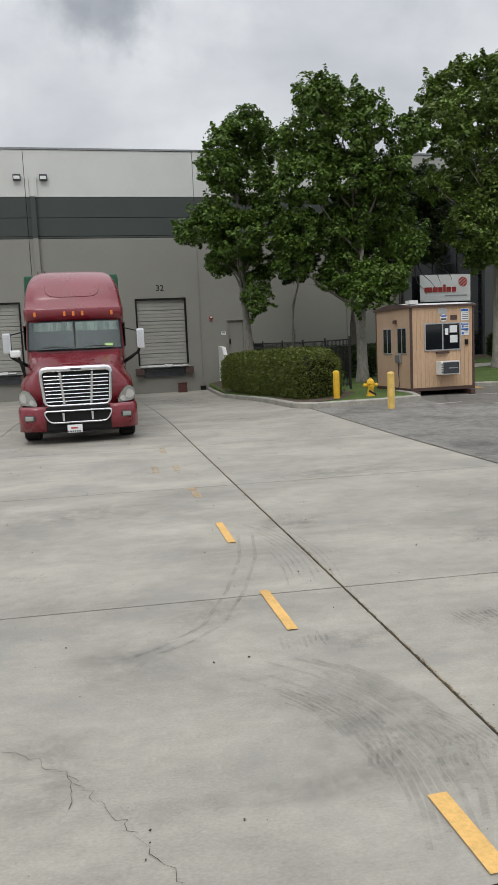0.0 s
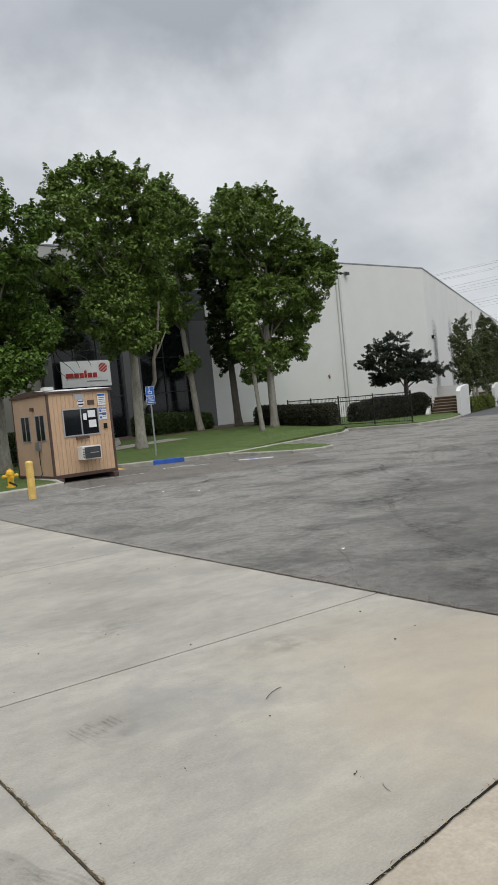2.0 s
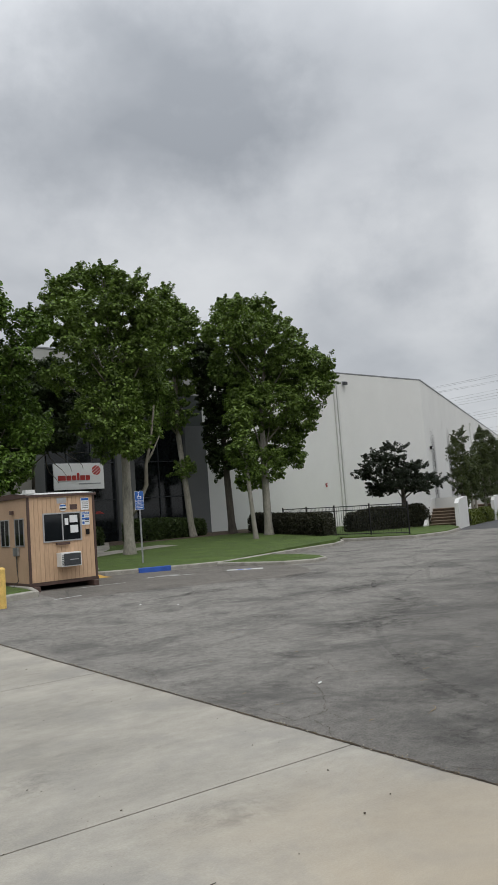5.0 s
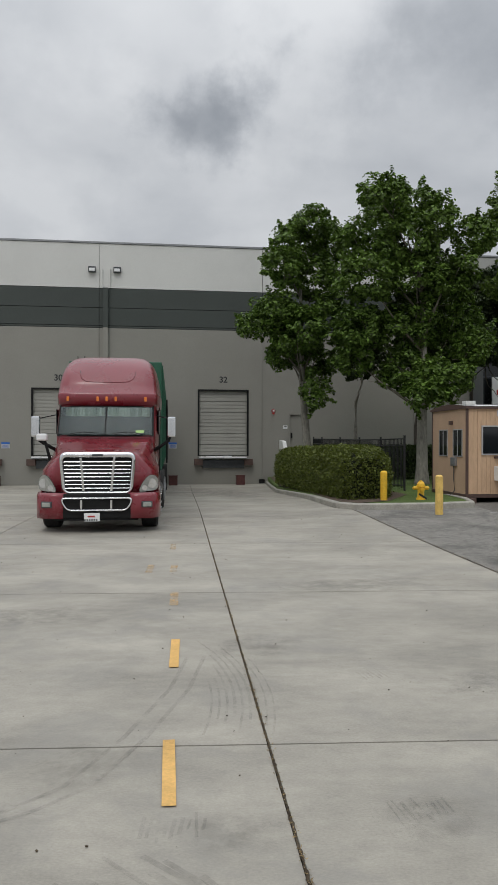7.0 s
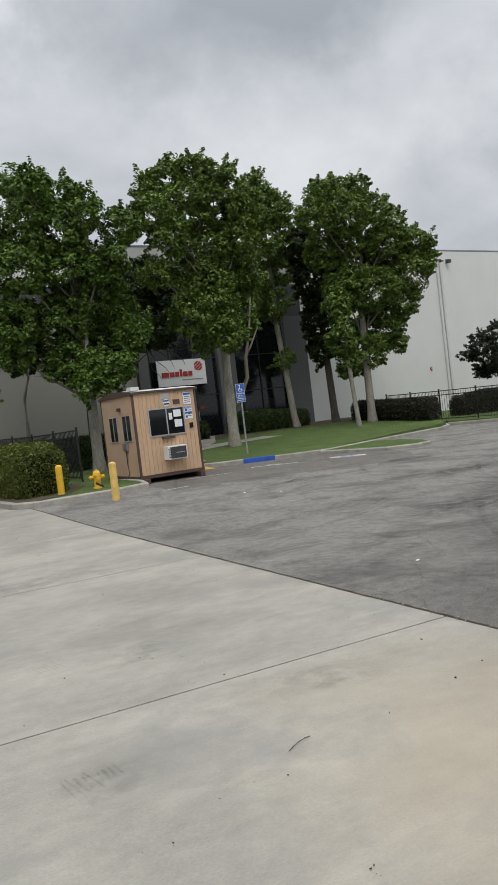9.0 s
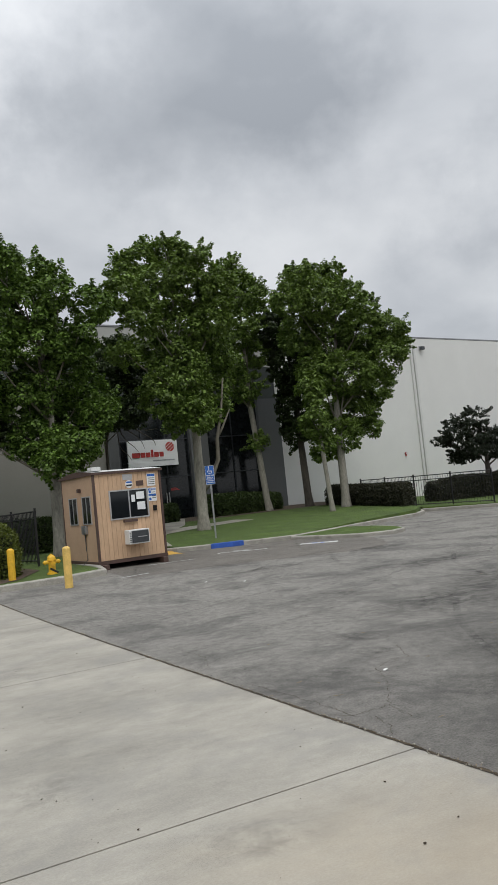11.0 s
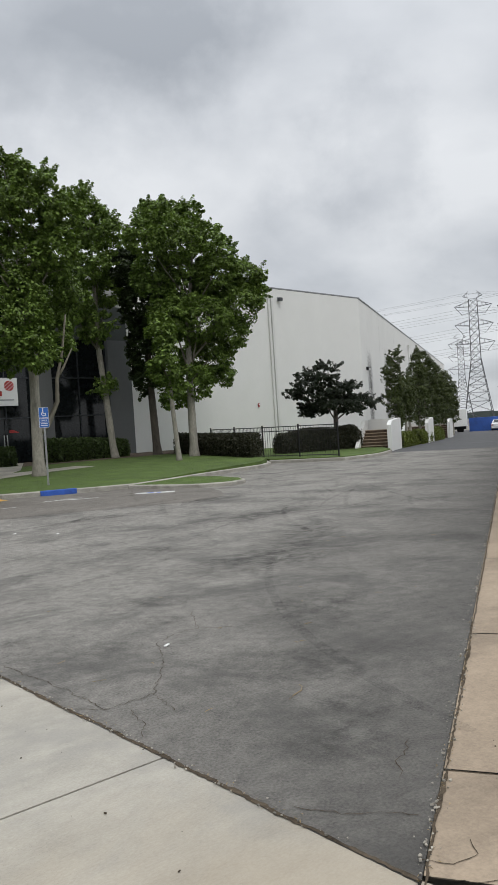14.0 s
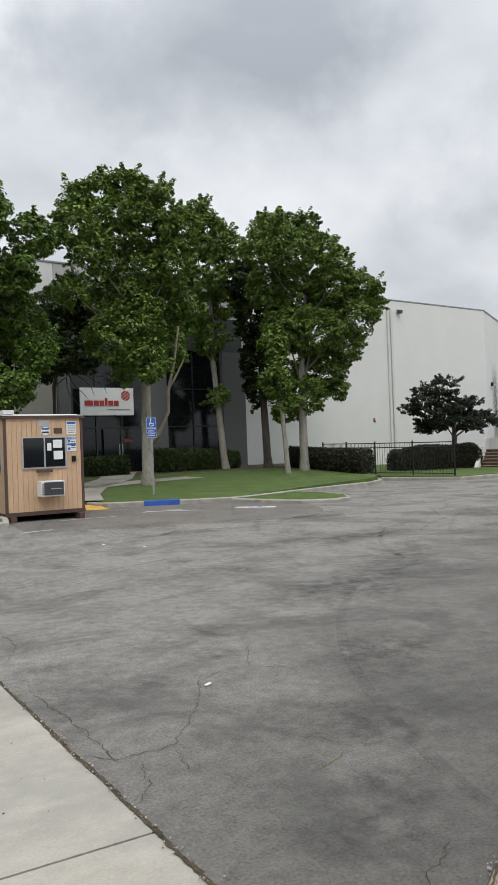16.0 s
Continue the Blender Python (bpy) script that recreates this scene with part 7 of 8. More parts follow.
def truck():
    t = thing("lorry_tractor", "maroon long-nose lorry tractor with chrome grille", "truck", m=TRUCK @ pose(0.02, 0, 0) @ Matrix.Scale(0.94, 4))

    def mirror(half):
        return [Vector(p) for p in half] + [Vector((-x, y, z)) for x, y, z in half[::-1]]

    # bonnet with swelling wings
    rows = [(0.10, (0.68, 1.44), (0.79, 1.32), (0.86, 1.06), (0.88, 0.70)),
            (0.30, (0.71, 1.475), (0.86, 1.36), (1.06, 1.12), (1.12, 0.70)),
            (0.62, (0.76, 1.52), (0.92, 1.38), (1.16, 1.12), (1.20, 0.70)),
            (1.05, (0.84, 1.59), (0.97, 1.45), (1.18, 1.16), (1.21, 0.72)),
            (1.40, (0.92, 1.67), (1.01, 1.52), (1.13, 1.22), (1.15, 0.80)),
            (1.70, (0.99, 1.77), (1.04, 1.62), (1.09, 1.30), (1.10, 0.80))]
    bm = bmesh.new()
    loft(bm, [mirror([(0.0, y, a[1] + 0.02), (a[0] * 0.55, y, a[1] + 0.015), (a[0], y, a[1]), (b[0], y, b[1]), (c[0], y, c[1]), (d[0], y, d[1])]) for y, a, b, c, d in rows])
    part("bonnet", bm, "paint_red", t, smooth=True)
    bm = bmesh.new()
    bx(bm, -0.28, 0.35, 1.49, 0.28, 0.62, 1.535, bevel=0.02, m=pose(0, 0, 0, 0, 0, 0))
    part("bonnet_scoop", bm, "paint_red", t)
    # cab and roof fairing
    levels = [(0.75, 1.66, 1.09), (1.78, 1.62, 1.085), (1.82, 1.63, 1.085), (2.52, 2.10, 1.10), (2.545, 2.08, 1.11), (2.56, 2.03, 1.12), (2.78, 2.02, 1.125), (2.80, 2.04, 1.12), (2.815, 2.07, 1.11), (3.0, 2.17, 1.09), (3.2, 2.31, 1.055), (3.34, 2.46, 1.015), (3.45, 2.62, 0.965), (3.54, 2.82, 0.895), (3.61, 3.08, 0.80), (3.65, 3.4, 0.68), (3.67, 3.7, 0.55)]

    def front(z):
        for (z0, y0, w0), (z1, y1, w1) in zip(levels, levels[1:]):
            if z0 <= z <= z1:
                return y0 + (y1 - y0) * (z - z0) / (z1 - z0)

    bm = bmesh.new()
    rings = []
    for z, yf, w in levels:
        yb = 4.55
        half = [(0.0, yf, z), (w * 0.5, yf + 0.012, z), (w * 0.76, yf + 0.04, z), (w * 0.90, yf + 0.09, z), (w * 0.97, yf + 0.17, z), (w, yf + 0.32, z), (w + 0.05, yf + 0.9, z), (w + 0.06, yb, z)]
        rings.append([Vector(p) for p in half] + [Vector((-x, y, q)) for x, y, q in half[:0:-1]])
    loft(bm, rings)
    part("cab", bm, "paint_red", t, smooth=True)
    # raised outline on the fairing
    bm = bmesh.new()
    path_tube(bm, [(x, front(z) + 0.02 * abs(x) - 0.001, z) for x, z in ((-0.62, 3.28), (-0.61, 3.18), (-0.57, 3.10), (-0.48, 3.045), (-0.3, 3.03), (0, 3.03), (0.3, 3.03), (0.48, 3.045), (0.57, 3.10), (0.61, 3.18), (0.62, 3.28))], [0.006] + [0.011] * 9 + [0.006], 8)
    part("fairing_crease", bm, "paint_red", t, smooth=True)
    for s in (-1, 1):
        bm = bmesh.new()
        path_tube(bm, [(s * 0.80 * w / 1.05, front(z) + 0.052, z) for z, w in ((2.84, 1.10), (3.0, 1.09), (3.2, 1.055), (3.34, 1.015), (3.45, 0.965))], [0.005] * 5, 6)
        part("fairing_seam", bm, "black", t)
    # windscreen: seal, near-black panel painted as the unlit cab, curtains, glass
    def slant(z):
        return 1.62 + (z - 1.80) * 0.48 / 0.72
    def screen_strip(name, x0, x1, z0, z1, off, material, parent, label="", thick=0.01):
        bm = bmesh.new()
        n = 8
        sec = []
        for k in range(n + 1):
            x = x0 + (x1 - x0) * k / n
            bow = 0.13 * (abs(x) / 1.05) ** 4
            sec.append([Vector((x, slant(z0) + bow - off, z0)), Vector((x, slant(z1) + bow - off, z1)), Vector((x, slant(z1) + bow - off - thick, z1)), Vector((x, slant(z0) + bow - off - thick, z0))])
        loft(bm, sec)
        return part(name, bm, material, parent, label)
    seal = screen_strip("windscreen", -1.05, 1.05, 1.80, 2.53, 0.005, "black", t, "split windscreen in black seal")
    screen_strip("dark_interior", -1.01, 1.01, 1.83, 2.50, 0.018, "cabin", seal)
    for k in range(30):
        if k == 14:
            continue
        x = -0.9 + k * 0.062
        screen_strip("curtain_strip", x, x + 0.055, 2.27 + 0.01 * math.sin(k * 1.7), 2.48, 0.031, "curtain", seal, "striped sleeper curtain")
    screen_strip("glass", -1.01, -0.015, 1.84, 2.495, 0.05, "screen", seal, thick=0.006)
    screen_strip("glass", 0.015, 1.01, 1.84, 2.495, 0.05, "screen", seal, thick=0.006)
    screen_strip("centre_bar", -0.014, 0.014, 1.83, 2.50, 0.05, "black", seal, thick=0.012)
    for s in (-0.75, 0.15):
        bm = bmesh.new()
        path_tube(bm, [(s, 1.545, 1.86), (s + 0.3, 1.55, 1.90), (s + 0.62, 1.55, 1.87)], [0.01, 0.014, 0.008], 5)
        part("wiper", bm, "black", seal)
    screen_strip("green_sticker", 0.66, 0.84, 1.88, 1.94, 0.06, "paper_green", seal, "pale green paper on dash", 0.004)
    for s in (-1, 1):
        box_part("side_window", (s * 1.15 - 0.012, 2.35, 1.85, s * 1.15 + 0.012, 3.05, 2.45), "glass_black", t, "dark side window", bevel=0.01)
        box_part("door_seam", (s * 1.155 - 0.01, 3.12, 0.9, s * 1.155 + 0.01, 3.14, 2.55), "black", t)
    for x in (-0.86, -0.2, 0.0, 0.2, 0.86):
        bm = bmesh.new()
        bx(bm, -0.028, -0.045, -0.05, 0.028, 0.02, 0.05, bevel=0.014, m=pose(x, 2.035 + 0.06 * abs(x) ** 3, 2.675))
        part("marker_lamp", bm, "amber", t, "amber roof marker lamp")
    # grille
    bm = bmesh.new()
    def rounded(corners, rad, n=6):
        out = []
        for k, c in enumerate(corners):
            c, p, q = Vector(c), Vector(corners[k - 1]), Vector(corners[(k + 1) % len(corners)])
            a, b = c + (p - c).normalized() * rad, c + (q - c).normalized() * rad
            for i in range(n):
                f = i / (n - 1)
                out.append(a * (1 - f) ** 2 + c * 2 * f * (1 - f) + b * f ** 2)
        return out

    def surround(bm, outer, inn, y0, y1, lip):
        """A rounded frame: crowned face, outer and inner returns."""
        rows = [[(o, y1) for o in outer], [(o, y0 + lip) for o in outer]]
        for f, d in ((0.25, 0.3), (0.5, 0.0), (0.8, 0.25)):
            rows.append([(o.lerp(i, f), y0 + lip * d) for o, i in zip(outer, inn)])
        rows += [[(i, y0 + lip * 1.2) for i in inn], [(i, y1) for i in inn]]
        rings = [[bm.verts.new((p.x, y, p.y)) for p, y in row] for row in rows]
        n = len(outer)
        for a, b in zip(rings, rings[1:]):
            for k in range(n):
                bm.faces.new((a[k], a[(k + 1) % n], b[(k + 1) % n], b[k]))

    outer = rounded([(-0.755, 1.475), (0.755, 1.475), (0.685, 0.655), (-0.685, 0.655)], 0.17)
    inn = rounded([(-0.67, 1.365), (0.67, 1.365), (0.615, 0.73), (-0.615, 0.73)], 0.07)
    surround(bm, outer, inn, -0.045, 0.12, 0.03)
    grille = part("grille", bm, "chrome", t, "chrome grille with horizontal bars", smooth=True)
    bm = bmesh.new()
    bm.faces.new([bm.verts.new((p.x, 0.085, p.y)) for p in inn])
    part("mesh_backing", bm, "black", grille)
    for k in range(8):
        z = 0.785 + k * 0.072
        w = 0.622 + (z - 0.77) * 0.065
        bm = bmesh.new()
        bx(bm, -w, -0.004, -0.0085, w, 0.004, 0.0085, bevel=0.002, m=pose(0, -0.014, z, -24, 0, 0))
        part("grille_bar", bm, "chrome", grille)
    for s in (-1, 1):
        bm = bmesh.new()
        loft(bm, [[Vector((s * a - 0.022, y, z)), Vector((s * a + 0.022, y, z)), Vector((s * a + 0.022, y + 0.05, z)), Vector((s * a - 0.022, y + 0.05, z))] for a, y, z in ((0.27, -0.045, 0.73), (0.325, -0.045, 1.36))])
        part("upright_bar", bm, "chrome", grille)
    bm = bmesh.new()
    bx(bm, -0.11, -0.055, 1.395, 0.11, -0.03, 1.44, bevel=0.018)
    part("badge", bm, "dark_steel", grille, "small oval badge")
    # bumper
    rowsb = [(-0.98, -0.10), (-0.70, -0.16), (0.70, -0.16), (0.98, -0.10)]
    for s in (-1, 1):
        bm = bmesh.new()
        pts = [(0.66, -0.13), (0.85, -0.12), (1.0, -0.08), (1.11, -0.01), (1.18, 0.09), (1.215, 0.24), (1.23, 0.62)]
        loft(bm, [[Vector((s * x, y, 0.28)), Vector((s * (x + 0.0), y - 0.015, 0.42)), Vector((s * x, y - 0.01, 0.60)), Vector((s * (x - 0.02), y + 0.02, 0.70)), Vector((s * (x - 0.08), y + 0.12, 0.70)), Vector((s * (x - 0.08), y + 0.12, 0.28))] for x, y in pts])
        part("bumper_end", bm, "paint_red", t, "maroon bumper corner", smooth=True)
        bm = bmesh.new()
        bx(bm, -0.11, -0.03, -0.055, 0.11, 0.03, 0.055, bevel=0.02, m=pose(s * 0.97, -0.105, 0.455, 0, 0, s * 14))
        fog = part("fog_lamp", bm, "dark_steel", t)
        bm = bmesh.new()
        bx(bm, -0.085, -0.04, -0.04, 0.085, 0.0, 0.04, bevel=0.015, m=pose(s * 0.97, -0.108, 0.455, 0, 0, s * 14))
        part("lens", bm, "lamp_glass", fog)
        # headlamp
        bm = bmesh.new()
        prof = [(p.x, p.y) for p in rounded([(0.795, 0.70), (1.17, 0.735), (1.20, 0.93), (1.10, 1.045), (0.98, 1.02), (0.86, 0.86)], 0.075, 4)]
        def yy(x):
            return 0.06 + max(0, x - 0.8) ** 2 * 1.6
        loft(bm, [[Vector((s * x, yy(x) + d, z)) for x, z in prof] for d in (-0.03, 0.25)])
        lamp = part("headlamp", bm, "lamp_glass", t, "hazy clear headlamp")
        for cx, cz, r in ((1.06, 0.87, 0.095), (0.92, 0.785, 0.055)):
            bm = bmesh.new()
            tube(bm, (s * cx, yy(cx) - 0.036, cz), (s * cx, yy(cx) - 0.03, cz), r, r * 0.7, 16)
            part("reflector", bm, "chrome", lamp)
        bm = bmesh.new()
        path_tube(bm, [(s * x, yy(x) - 0.02, z) for x, z in prof + prof[:1]], [0.006] * (len(prof) + 1), 5)
        part("lamp_rim", bm, "black", lamp)
    box_part("bumper_centre", (-0.70, -0.12, 0.28, 0.70, 0.05, 0.68), "black", t, "black bumper centre", bevel=0.015)
    box_part("lower_valance", (-0.80, -0.10, 0.20, 0.80, 0.25, 0.285), "black", t, "black lower valance", bevel=0.03)
    bm = bmesh.new()
    oc = rounded([(-0.73, 0.585), (0.73, 0.585), (0.60, 0.335), (-0.60, 0.335)], 0.13)
    ic = rounded([(-0.675, 0.55), (0.675, 0.55), (0.565, 0.375), (-0.565, 0.375)], 0.08)
    surround(bm, oc, ic, -0.18, -0.10, 0.02)
    low = part("lower_intake", bm, "chrome", t, "chrome-framed lower intake", smooth=True)
    for x in (-0.30, 0.28):
        box_part("intake_bar", (x - 0.02, -0.17, 0.385, x + 0.02, -0.125, 0.535), "chrome", low)
    plate = box_part("number_plate", (-0.24, -0.20, 0.19, 0.06, -0.185, 0.325), "sign_white", t, "white number plate", bevel=0.004)
    for k in range(6):
        box_part("plate_bar", (-0.235 + k * 0.045, -0.206, 0.215, -0.208 + k * 0.045, -0.201, 0.275), "ink", plate)
    box_part("plate_bar", (-0.17, -0.206, 0.293, -0.03, -0.201, 0.305), "red", plate)
    box_part("plate_bracket", (-0.2, -0.19, 0.28, 0.0, -0.12, 0.33), "black", t)
    # mirrors
    for s in (-1, 1):
        mir = box_part("mirror", (s * 1.45 - 0.09, 1.36, 1.78, s * 1.45 + 0.09, 1.5, 2.25), "chrome", t, "tall chrome door mirror", bevel=0.035)
        bm = bmesh.new()
        path_tube(bm, [(s * 1.42, 1.46, 1.80), (s * 1.38, 1.5, 1.70), (s * 1.2, 1.6, 1.58), (s * 1.08, 1.75, 1.5)], [0.03, 0.035, 0.04, 0.04], 7)
        part("mirror_arm", bm, "black", mir)
        bm = bmesh.new()
        tube(bm, (s * 1.40, 1.5, 2.2), (s * 1.1, 1.95, 2.3), 0.014, seg=6)
        part("brace", bm, "black", mir)
    bm = bmesh.new()
    bx(bm, -1.36, 0.95, 1.70, -1.14, 1.1, 1.85, bevel=0.04)
    hm = part("bonnet_mirror", bm, "sign_white", t, "white convex bonnet mirror")
    bm = bmesh.new()
    path_tube(bm, [(-1.2, 1.03, 1.72), (-1.14, 1.05, 1.5), (-1.08, 1.1, 1.25)], [0.03, 0.03, 0.035], 6)
    part("stalk", bm, "black", hm)
    for x in (-0.62, -0.78):
        bm = bmesh.new()
        tube(bm, (x, 3.2, 3.55), (x, 3.2, 3.655), 0.010, seg=5)
        part("aerial", bm, "black", t)
    # the body rides high over its wheels
    at = [-1, 0.13, 0.28, 0.335, 0.585, 0.655, 1.475, 1.80, 2.53, 2.68, 3.0, 3.76]
    to = [-0.93, 0.20, 0.28, 0.42, 0.70, 0.735, 1.58, 1.905, 2.595, 2.745, 3.10, 3.94]
    stack = list(t.children)
    while stack:
        ob = stack.pop()
        stack += list(ob.children)
        for v in ob.data.vertices:
            v.co.z = np.interp(v.co.z, at, to)
    # chassis, tank, wheels
    box_part("chassis", (-0.45, 0.3, 0.55, 0.45, 7.2, 0.85), "black", t)
    for s in (-1, 1):
        bm = bmesh.new()
        tube(bm, (s * 0.9, 2.7, 0.62), (s * 0.9, 4.3, 0.62), 0.32, seg=20)
        part("fuel_tank", bm, "chrome", t, "polished fuel tank")
        box_part("side_step", (s * 1.0 - 0.12, 1.85, 0.35, s * 1.0 + 0.12, 2.65, 0.42), "steel", t)
        box_part("exhaust_guard", (s * 1.05 - 0.05, 4.65, 0.5, s * 1.05 + 0.05, 4.8, 3.3), "black", t, bevel=0.02)
        ring_wheel(t, s * 1.0, 1.02, 0.51, 0.34, spikes=True)
        for y in (5.3, 6.6):
            ring_wheel(t, s * 0.98, y, 0.51, 0.5, "steel")
    tr = thing("box_trailer", "green box trailer backed onto the dock", "trailer", m=TRUCK @ pose(-0.03, 5.0, -0.17, 0, 0, 0.25))
    box_part("body", (-1.15, 0, 1.12, 1.15, 15.6, 3.86), "green", tr, "dark green box body", bevel=0.03)
    for k in range(14):
        for s in (-1, 1):
            box_part("side_post", (s * 1.16 - 0.02, 0.3 + k * 1.1, 1.2, s * 1.16 + 0.02, 0.38 + k * 1.1, 3.8), "green", tr)
    for k in range(2):
        box_part("front_post", (-0.5 + k, -0.03, 1.3, -0.42 + k, 0.01, 3.7), "green", tr)
    box_part("underframe", (-0.5, 0.4, 0.82, 0.5, 15.0, 1.12), "black", tr)
    box_part("door_hinge_bar", (1.17, 14.6, 0.9, 1.24, 14.75, 3.7), "black", tr)
    box_part("door_hinge_bar", (1.18, 13.4, 1.1, 1.25, 13.5, 3.4), "black", tr)
    for y in (12.2, 13.5):
        for s in (-1, 1):
            bm = bmesh.new()
            tube(bm, (s * 0.98 - 0.25, y, 0.36), (s * 0.98 + 0.25, y, 0.36), 0.51, seg=24)
            part("wheel", bm, "tyre", tr)


# ---- the distance ----
def container():
    m = DRIVE @ pose(108, 2.2, -0.86, 0, 0, 90)
    t = thing("shipping_container", "blue corrugated shipping container at drive end", "container", m=m)
    bm = bmesh.new()
    n = 36
    sec = []
    for k in range(n + 1):
        x = -3.0 + 6.0 * k / n
        d = 0.05 if (k // 2) % 2 else 0.0
        sec.append([Vector((x, d, 0.0)), Vector((x, d, 2.1)), Vector((x, 2.4, 2.1)), Vector((x, 2.4, 0.0))])
    loft(bm, sec)
    part("body", bm, "container", t)
    for x in (-3.0, 2.92):
        box_part("corner_post", (x, -0.03, 0, x + 0.08, 0.06, 2.12), "container", t)
    box_part("top_rail", (-2.92, -0.03, 2.06, 2.92, 0.04, 2.12), "container", t)
    m = DRIVE @ pose(106, 9.6, -0.8, 0, 0, 90)
    t = thing("white_trailer", "white box trailer parked at the drive end", "trailer", m=m)
    box_part("body", (-4.2, 0, 1.0, 4.2, 2.4, 3.3), "white_paint", t, bevel=0.04)
    box_part("underframe", (-4.0, 0.3, 0.6, 4.0, 2.1, 1.0), "black", t)
    for x in (2.6, 3.5, -3.2):
        bm = bmesh.new()
        tube(bm, (x, 0.0, 0.45), (x, 0.4, 0.45), 0.45, seg=16)
        part("wheel", bm, "tyre", t)


def parked_car():
    t = thing("parked_car", "white saloon car parked nose away", "car", m=DRIVE @ pose(101, 1.35, -0.56, 0, 0, -90))
    def sect(y, w, z0, zs, wt, zt):
        return [Vector((-w, y, z0)), Vector((-w, y, zs)), Vector((-wt, y, zt)), Vector((wt, y, zt)), Vector((w, y, zs)), Vector((w, y, z0))]
    bm = bmesh.new()
    loft(bm, [sect(0, 0.82, 0.35, 0.75, 0.75, 0.85), sect(0.15, 0.88, 0.25, 0.85, 0.78, 0.98), sect(0.9, 0.9, 0.22, 0.9, 0.76, 1.02), sect(3.4, 0.9, 0.22, 0.9, 0.76, 1.0), sect(4.4, 0.84, 0.3, 0.7, 0.7, 0.8)])
    part("body", bm, "silver", t, smooth=False)
    bm = bmesh.new()
    loft(bm, [sect(0.55, 0.74, 0.95, 1.0, 0.70, 1.04), sect(1.15, 0.74, 0.95, 1.2, 0.56, 1.42), sect(2.3, 0.74, 0.95, 1.2, 0.56, 1.44), sect(3.1, 0.74, 0.95, 1.0, 0.68, 1.02)])
    part("cabin", bm, "silver", t)
    bm = bmesh.new()
    loft(bm, [[Vector((-0.6, 0.60, 1.06)), Vector((0.6, 0.60, 1.06)), Vector((0.5, 1.08, 1.39)), Vector((-0.5, 1.08, 1.39))], [Vector((-0.6, 0.57, 1.07)), Vector((0.6, 0.57, 1.07)), Vector((0.5, 1.05, 1.40)), Vector((-0.5, 1.05, 1.40))]])
    part("rear_window", bm, "glass_black", t)
    for s in (-1, 1):
        box_part("tail_lamp", (s * 0.72 - 0.12, -0.02, 0.68, s * 0.72 + 0.12, 0.06, 0.80), "tail", t)
        for y in (0.85, 3.5):
            bm = bmesh.new()
            tube(bm, (s * 0.80 - 0.1, y, 0.31), (s * 0.80 + 0.1, y, 0.31), 0.31, seg=18)
            part("wheel", bm, "tyre", t)
    box_part("plate", (-0.26, -0.025, 0.55, 0.26, -0.005, 0.66), "sign_white", t)


def pylon(m, height, label):
    t = thing("power_pylon", label, "pylon", "power pylons", m=m)
    H = height
    def half(z):
        s = z / H
        return H * (0.115 - 0.155 * s) if s < 0.5 else H * (0.0375 - 0.012 * (s - 0.5))
    w = H * 0.0025
    bm = bmesh.new()
    zs = [0, 0.09, 0.17, 0.24, 0.30, 0.36, 0.41, 0.46, 0.5, 0.56, 0.62, 0.68, 0.74, 0.80, 0.86, 0.92, 0.97]
    zs = [z * H for z in zs]
    for a, b in zip(zs, zs[1:]):
        ha, hb = half(a), half(b)
        ca = [Vector((sx * ha, sy * ha, a)) for sx, sy in ((-1, -1), (1, -1), (1, 1), (-1, 1))]
        cb = [Vector((sx * hb, sy * hb, b)) for sx, sy in ((-1, -1), (1, -1), (1, 1), (-1, 1))]
        for k in range(4):
            tube(bm, ca[k], cb[k], w * (1.2 if a < H / 2 else 0.8), seg=4, cap=False)
            tube(bm, ca[k], cb[(k + 1) % 4], w * 0.5, seg=3, cap=False)
            tube(bm, ca[(k + 1) % 4], cb[k], w * 0.5, seg=3, cap=False)
            tube(bm, cb[k], cb[(k + 1) % 4], w * 0.5, seg=3, cap=False)
    part("tower", bm, "lattice", t)
    for z, arm in ((0.62, 0.15), (0.765, 0.145), (0.91, 0.14), (0.985, 0.075)):
        for s in (-1, 1):
            bm = bmesh.new()
            tip = Vector((s * H * arm, 0, z * H + H * 0.012))
            for y in (-1, 1):
                h = half(z * H)
                tube(bm, (s * h, y * h, z * H), tip, w * 0.6, seg=4, cap=False)
                tube(bm, (s * h, y * h, (z + 0.045) * H), tip, w * 0.5, seg=4, cap=False)
                for q in (0.35, 0.65):
                    tube(bm, Vector((s * h, y * h, z * H)).lerp(tip, q), Vector((s * h, y * h, (z + 0.045) * H)).lerp(tip, q * 0.85), w * 0.35, seg=3, cap=False)
            if z < 0.95:
                low = Vector((s * H * arm * 0.62, 0, (z - 0.055) * H))
                tube(bm, tip, low, w * 0.75, seg=5, cap=False)
                tube(bm, low, Vector((s * half(z * H), 0, (z - 0.045) * H)), w * 0.55, seg=5, cap=False)
            part("crossarm", bm, "lattice", t)
    return t


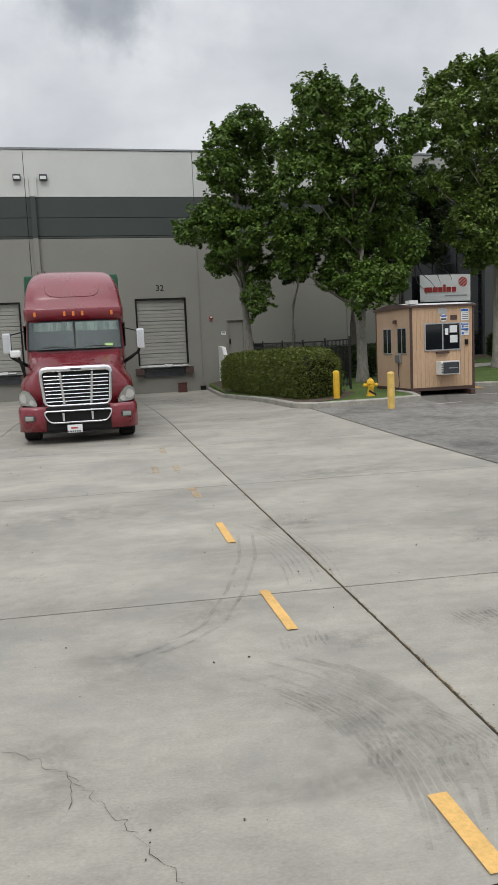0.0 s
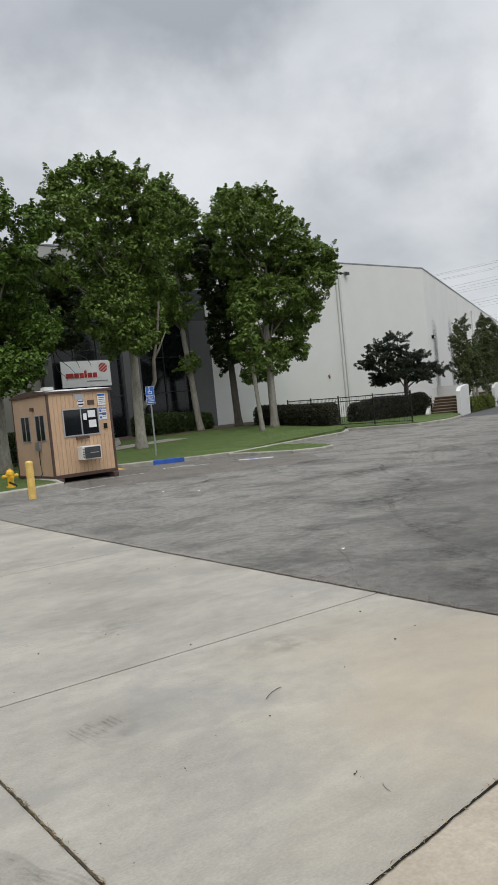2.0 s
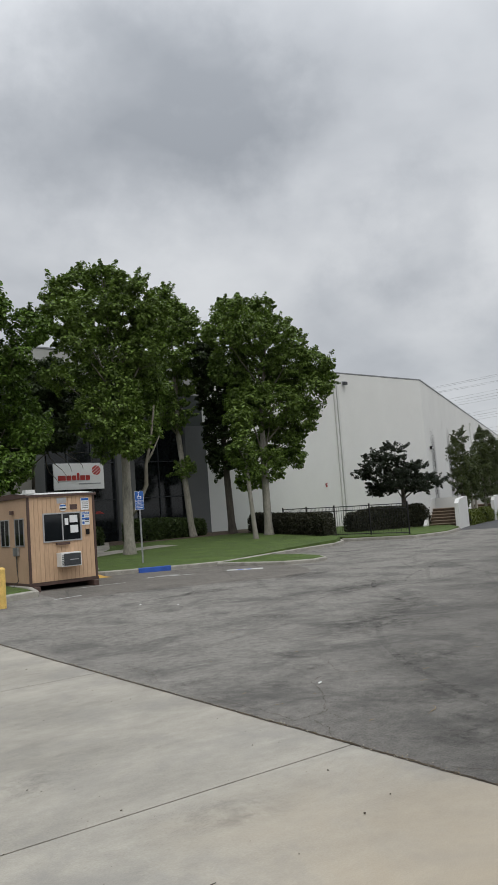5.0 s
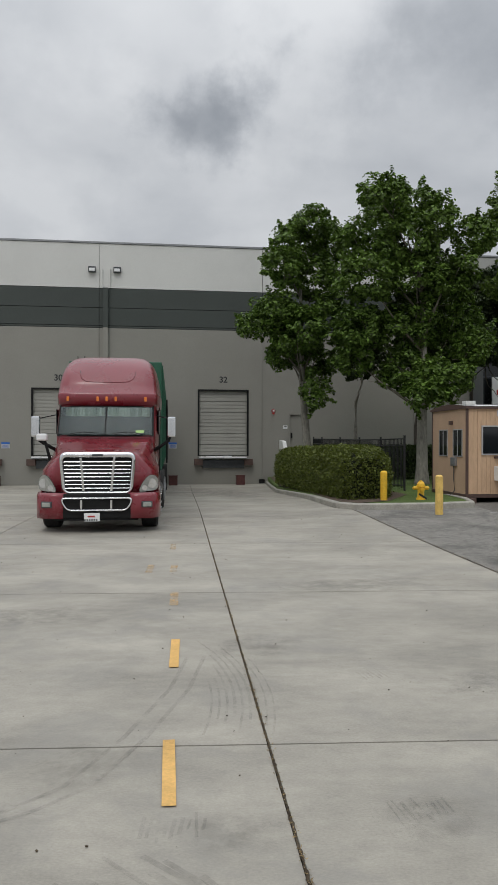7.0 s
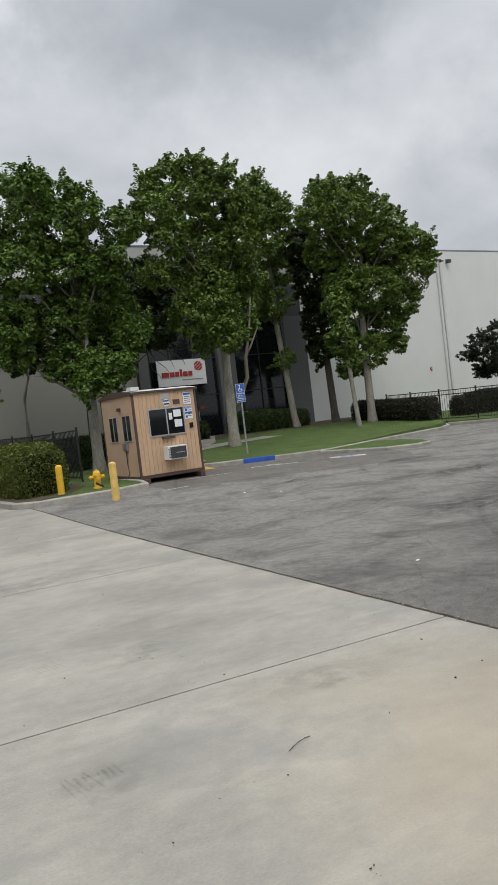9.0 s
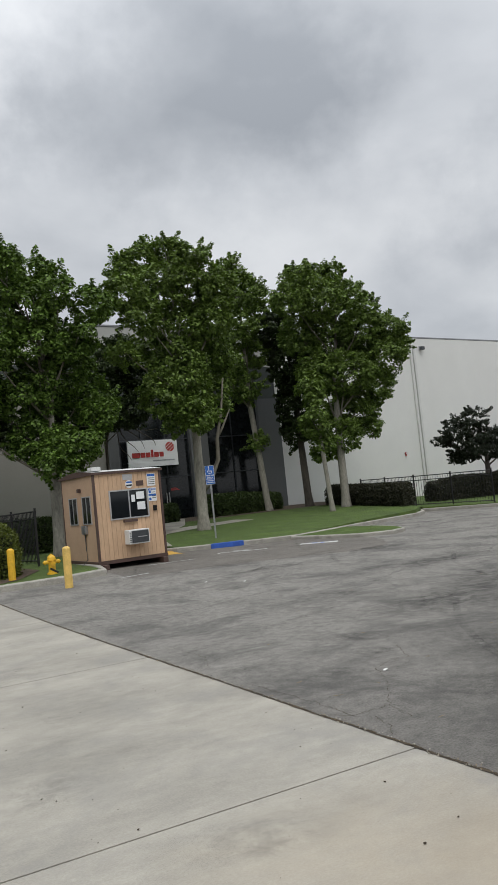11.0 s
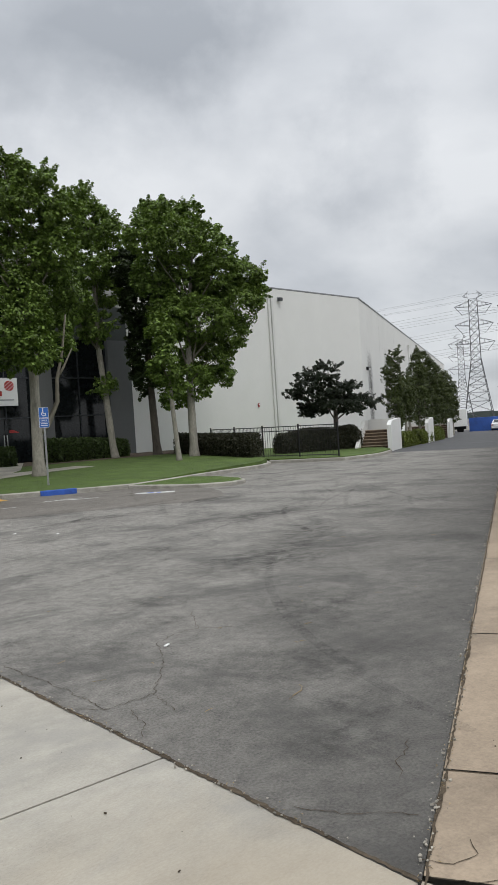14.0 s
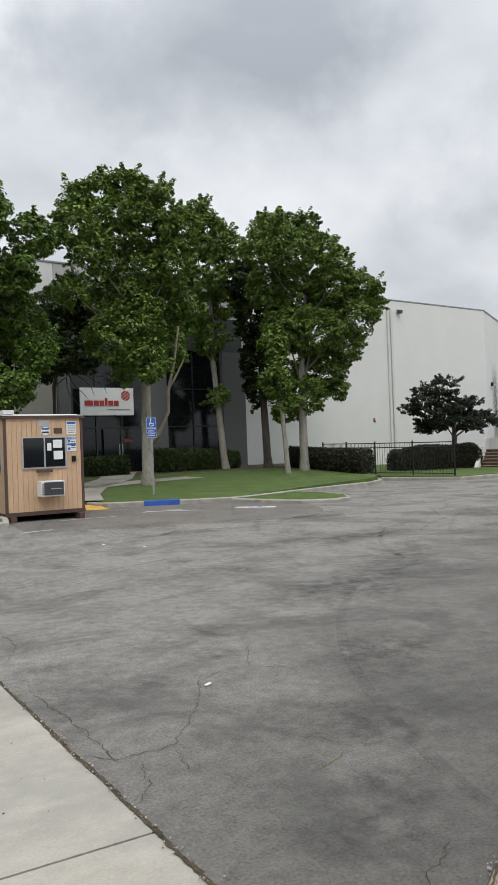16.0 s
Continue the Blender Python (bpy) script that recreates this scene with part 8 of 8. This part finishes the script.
def distance():
    A = DRIVE @ Vector((287, 10.8, 0))
    B = DRIVE @ Vector((417, 23.5, 0))
    C = DRIVE @ Vector((318, -4.2, 0))
    pylon(pose(A.x, A.y, -1.4, 0, 0, -52), 46.5, "tall steel lattice power pylon")
    pylon(pose(B.x, B.y, -1.6, 0, 0, -52), 45.0, "steel lattice power pylon further off")
    pylon(pose(C.x, C.y, -1.5, 0, 0, -52), 50.0, "steel lattice power pylon beside the fence line")
    wires = thing("power_lines", "sagging power lines between the pylons", "power lines")
    side = Vector((-0.62, 0.78, 0))
    for P, H in ((A, 46.5), (C, 50.0)):
        for z, arm in ((0.575, 0.14), (0.72, 0.13), (0.865, 0.13), (0.99, 0.07)):
            for s in (-1, 1):
                a = Vector((P.x, P.y, z * H)) + Vector((math.cos(radians(-52)), math.sin(radians(-52)), 0)) * s * arm * H
                b = a + side * 330 + Vector((0, 0, 2))
                bm = bmesh.new()
                path_tube(bm, [a.lerp(b, k / 14) - Vector((0, 0, 9 * 4 * (k / 14) * (1 - k / 14))) for k in range(15)], [0.035] * 15, 4)
                part("wire", bm, "lattice", wires)
                c = a - side * 300 + Vector((0, 0, 2))
                bm = bmesh.new()
                path_tube(bm, [a.lerp(c, k / 14) - Vector((0, 0, 9 * 4 * (k / 14) * (1 - k / 14))) for k in range(15)], [0.035] * 15, 4)
                part("wire", bm, "lattice", wires)
    t = thing("street_lamp", "tall grey street lamp at the drive end", "street lamp", m=DRIVE @ pose(98, 0.2, -0.6))
    bm = bmesh.new()
    tube(bm, (0, 0, -0.2), (0, 0, 5.6), 0.07, 0.05, 8)
    part("pole", bm, "dark_steel", t)
    box_part("lamp_head", (-0.1, 0.0, 5.55, 0.1, 0.9, 5.68), "dark_steel", t)
    bm = bmesh.new()
    rng = random.Random(8)
    n = 160
    vs = []
    for k in range(n + 1):
        a = radians(-30 + 150 * k / n)
        p = Vector((math.cos(a) * 760, math.sin(a) * 760, 0))
        h = 3.5 + 3.5 * noise.noise(Vector((k * 0.09, 0, 0))) + rng.uniform(0, 1.4)
        vs.append((bm.verts.new((p.x, p.y, -6)), bm.verts.new((p.x, p.y, max(1.0, h)))))
    for (a, b), (c, d) in zip(vs, vs[1:]):
        bm.faces.new((a, c, d, b))
    single("backdrop", bm, "hill", "dark line of distant woods on the horizon", kind="structure")


def motions():
    """Nothing in the place moves but the camera."""


far_ground()
asphalt_areas()
gutter()
facade()
facade_fittings()
office_front()
planting_beds()
hedges()
trees()
fences()
guard_booth()
bollard(4.02, 18.82, 0.86, "yellow", "bright yellow steel bollard at the kerb")
bollard(4.80, 16.68, 0.87, "yellow_pale", "sun-bleached yellow steel bollard on asphalt")
hydrant()
parking_sign()
stairs()
truck()
container()
parked_car()
distance()
markings()
tyre_marks()
yard_slabs()
motions()
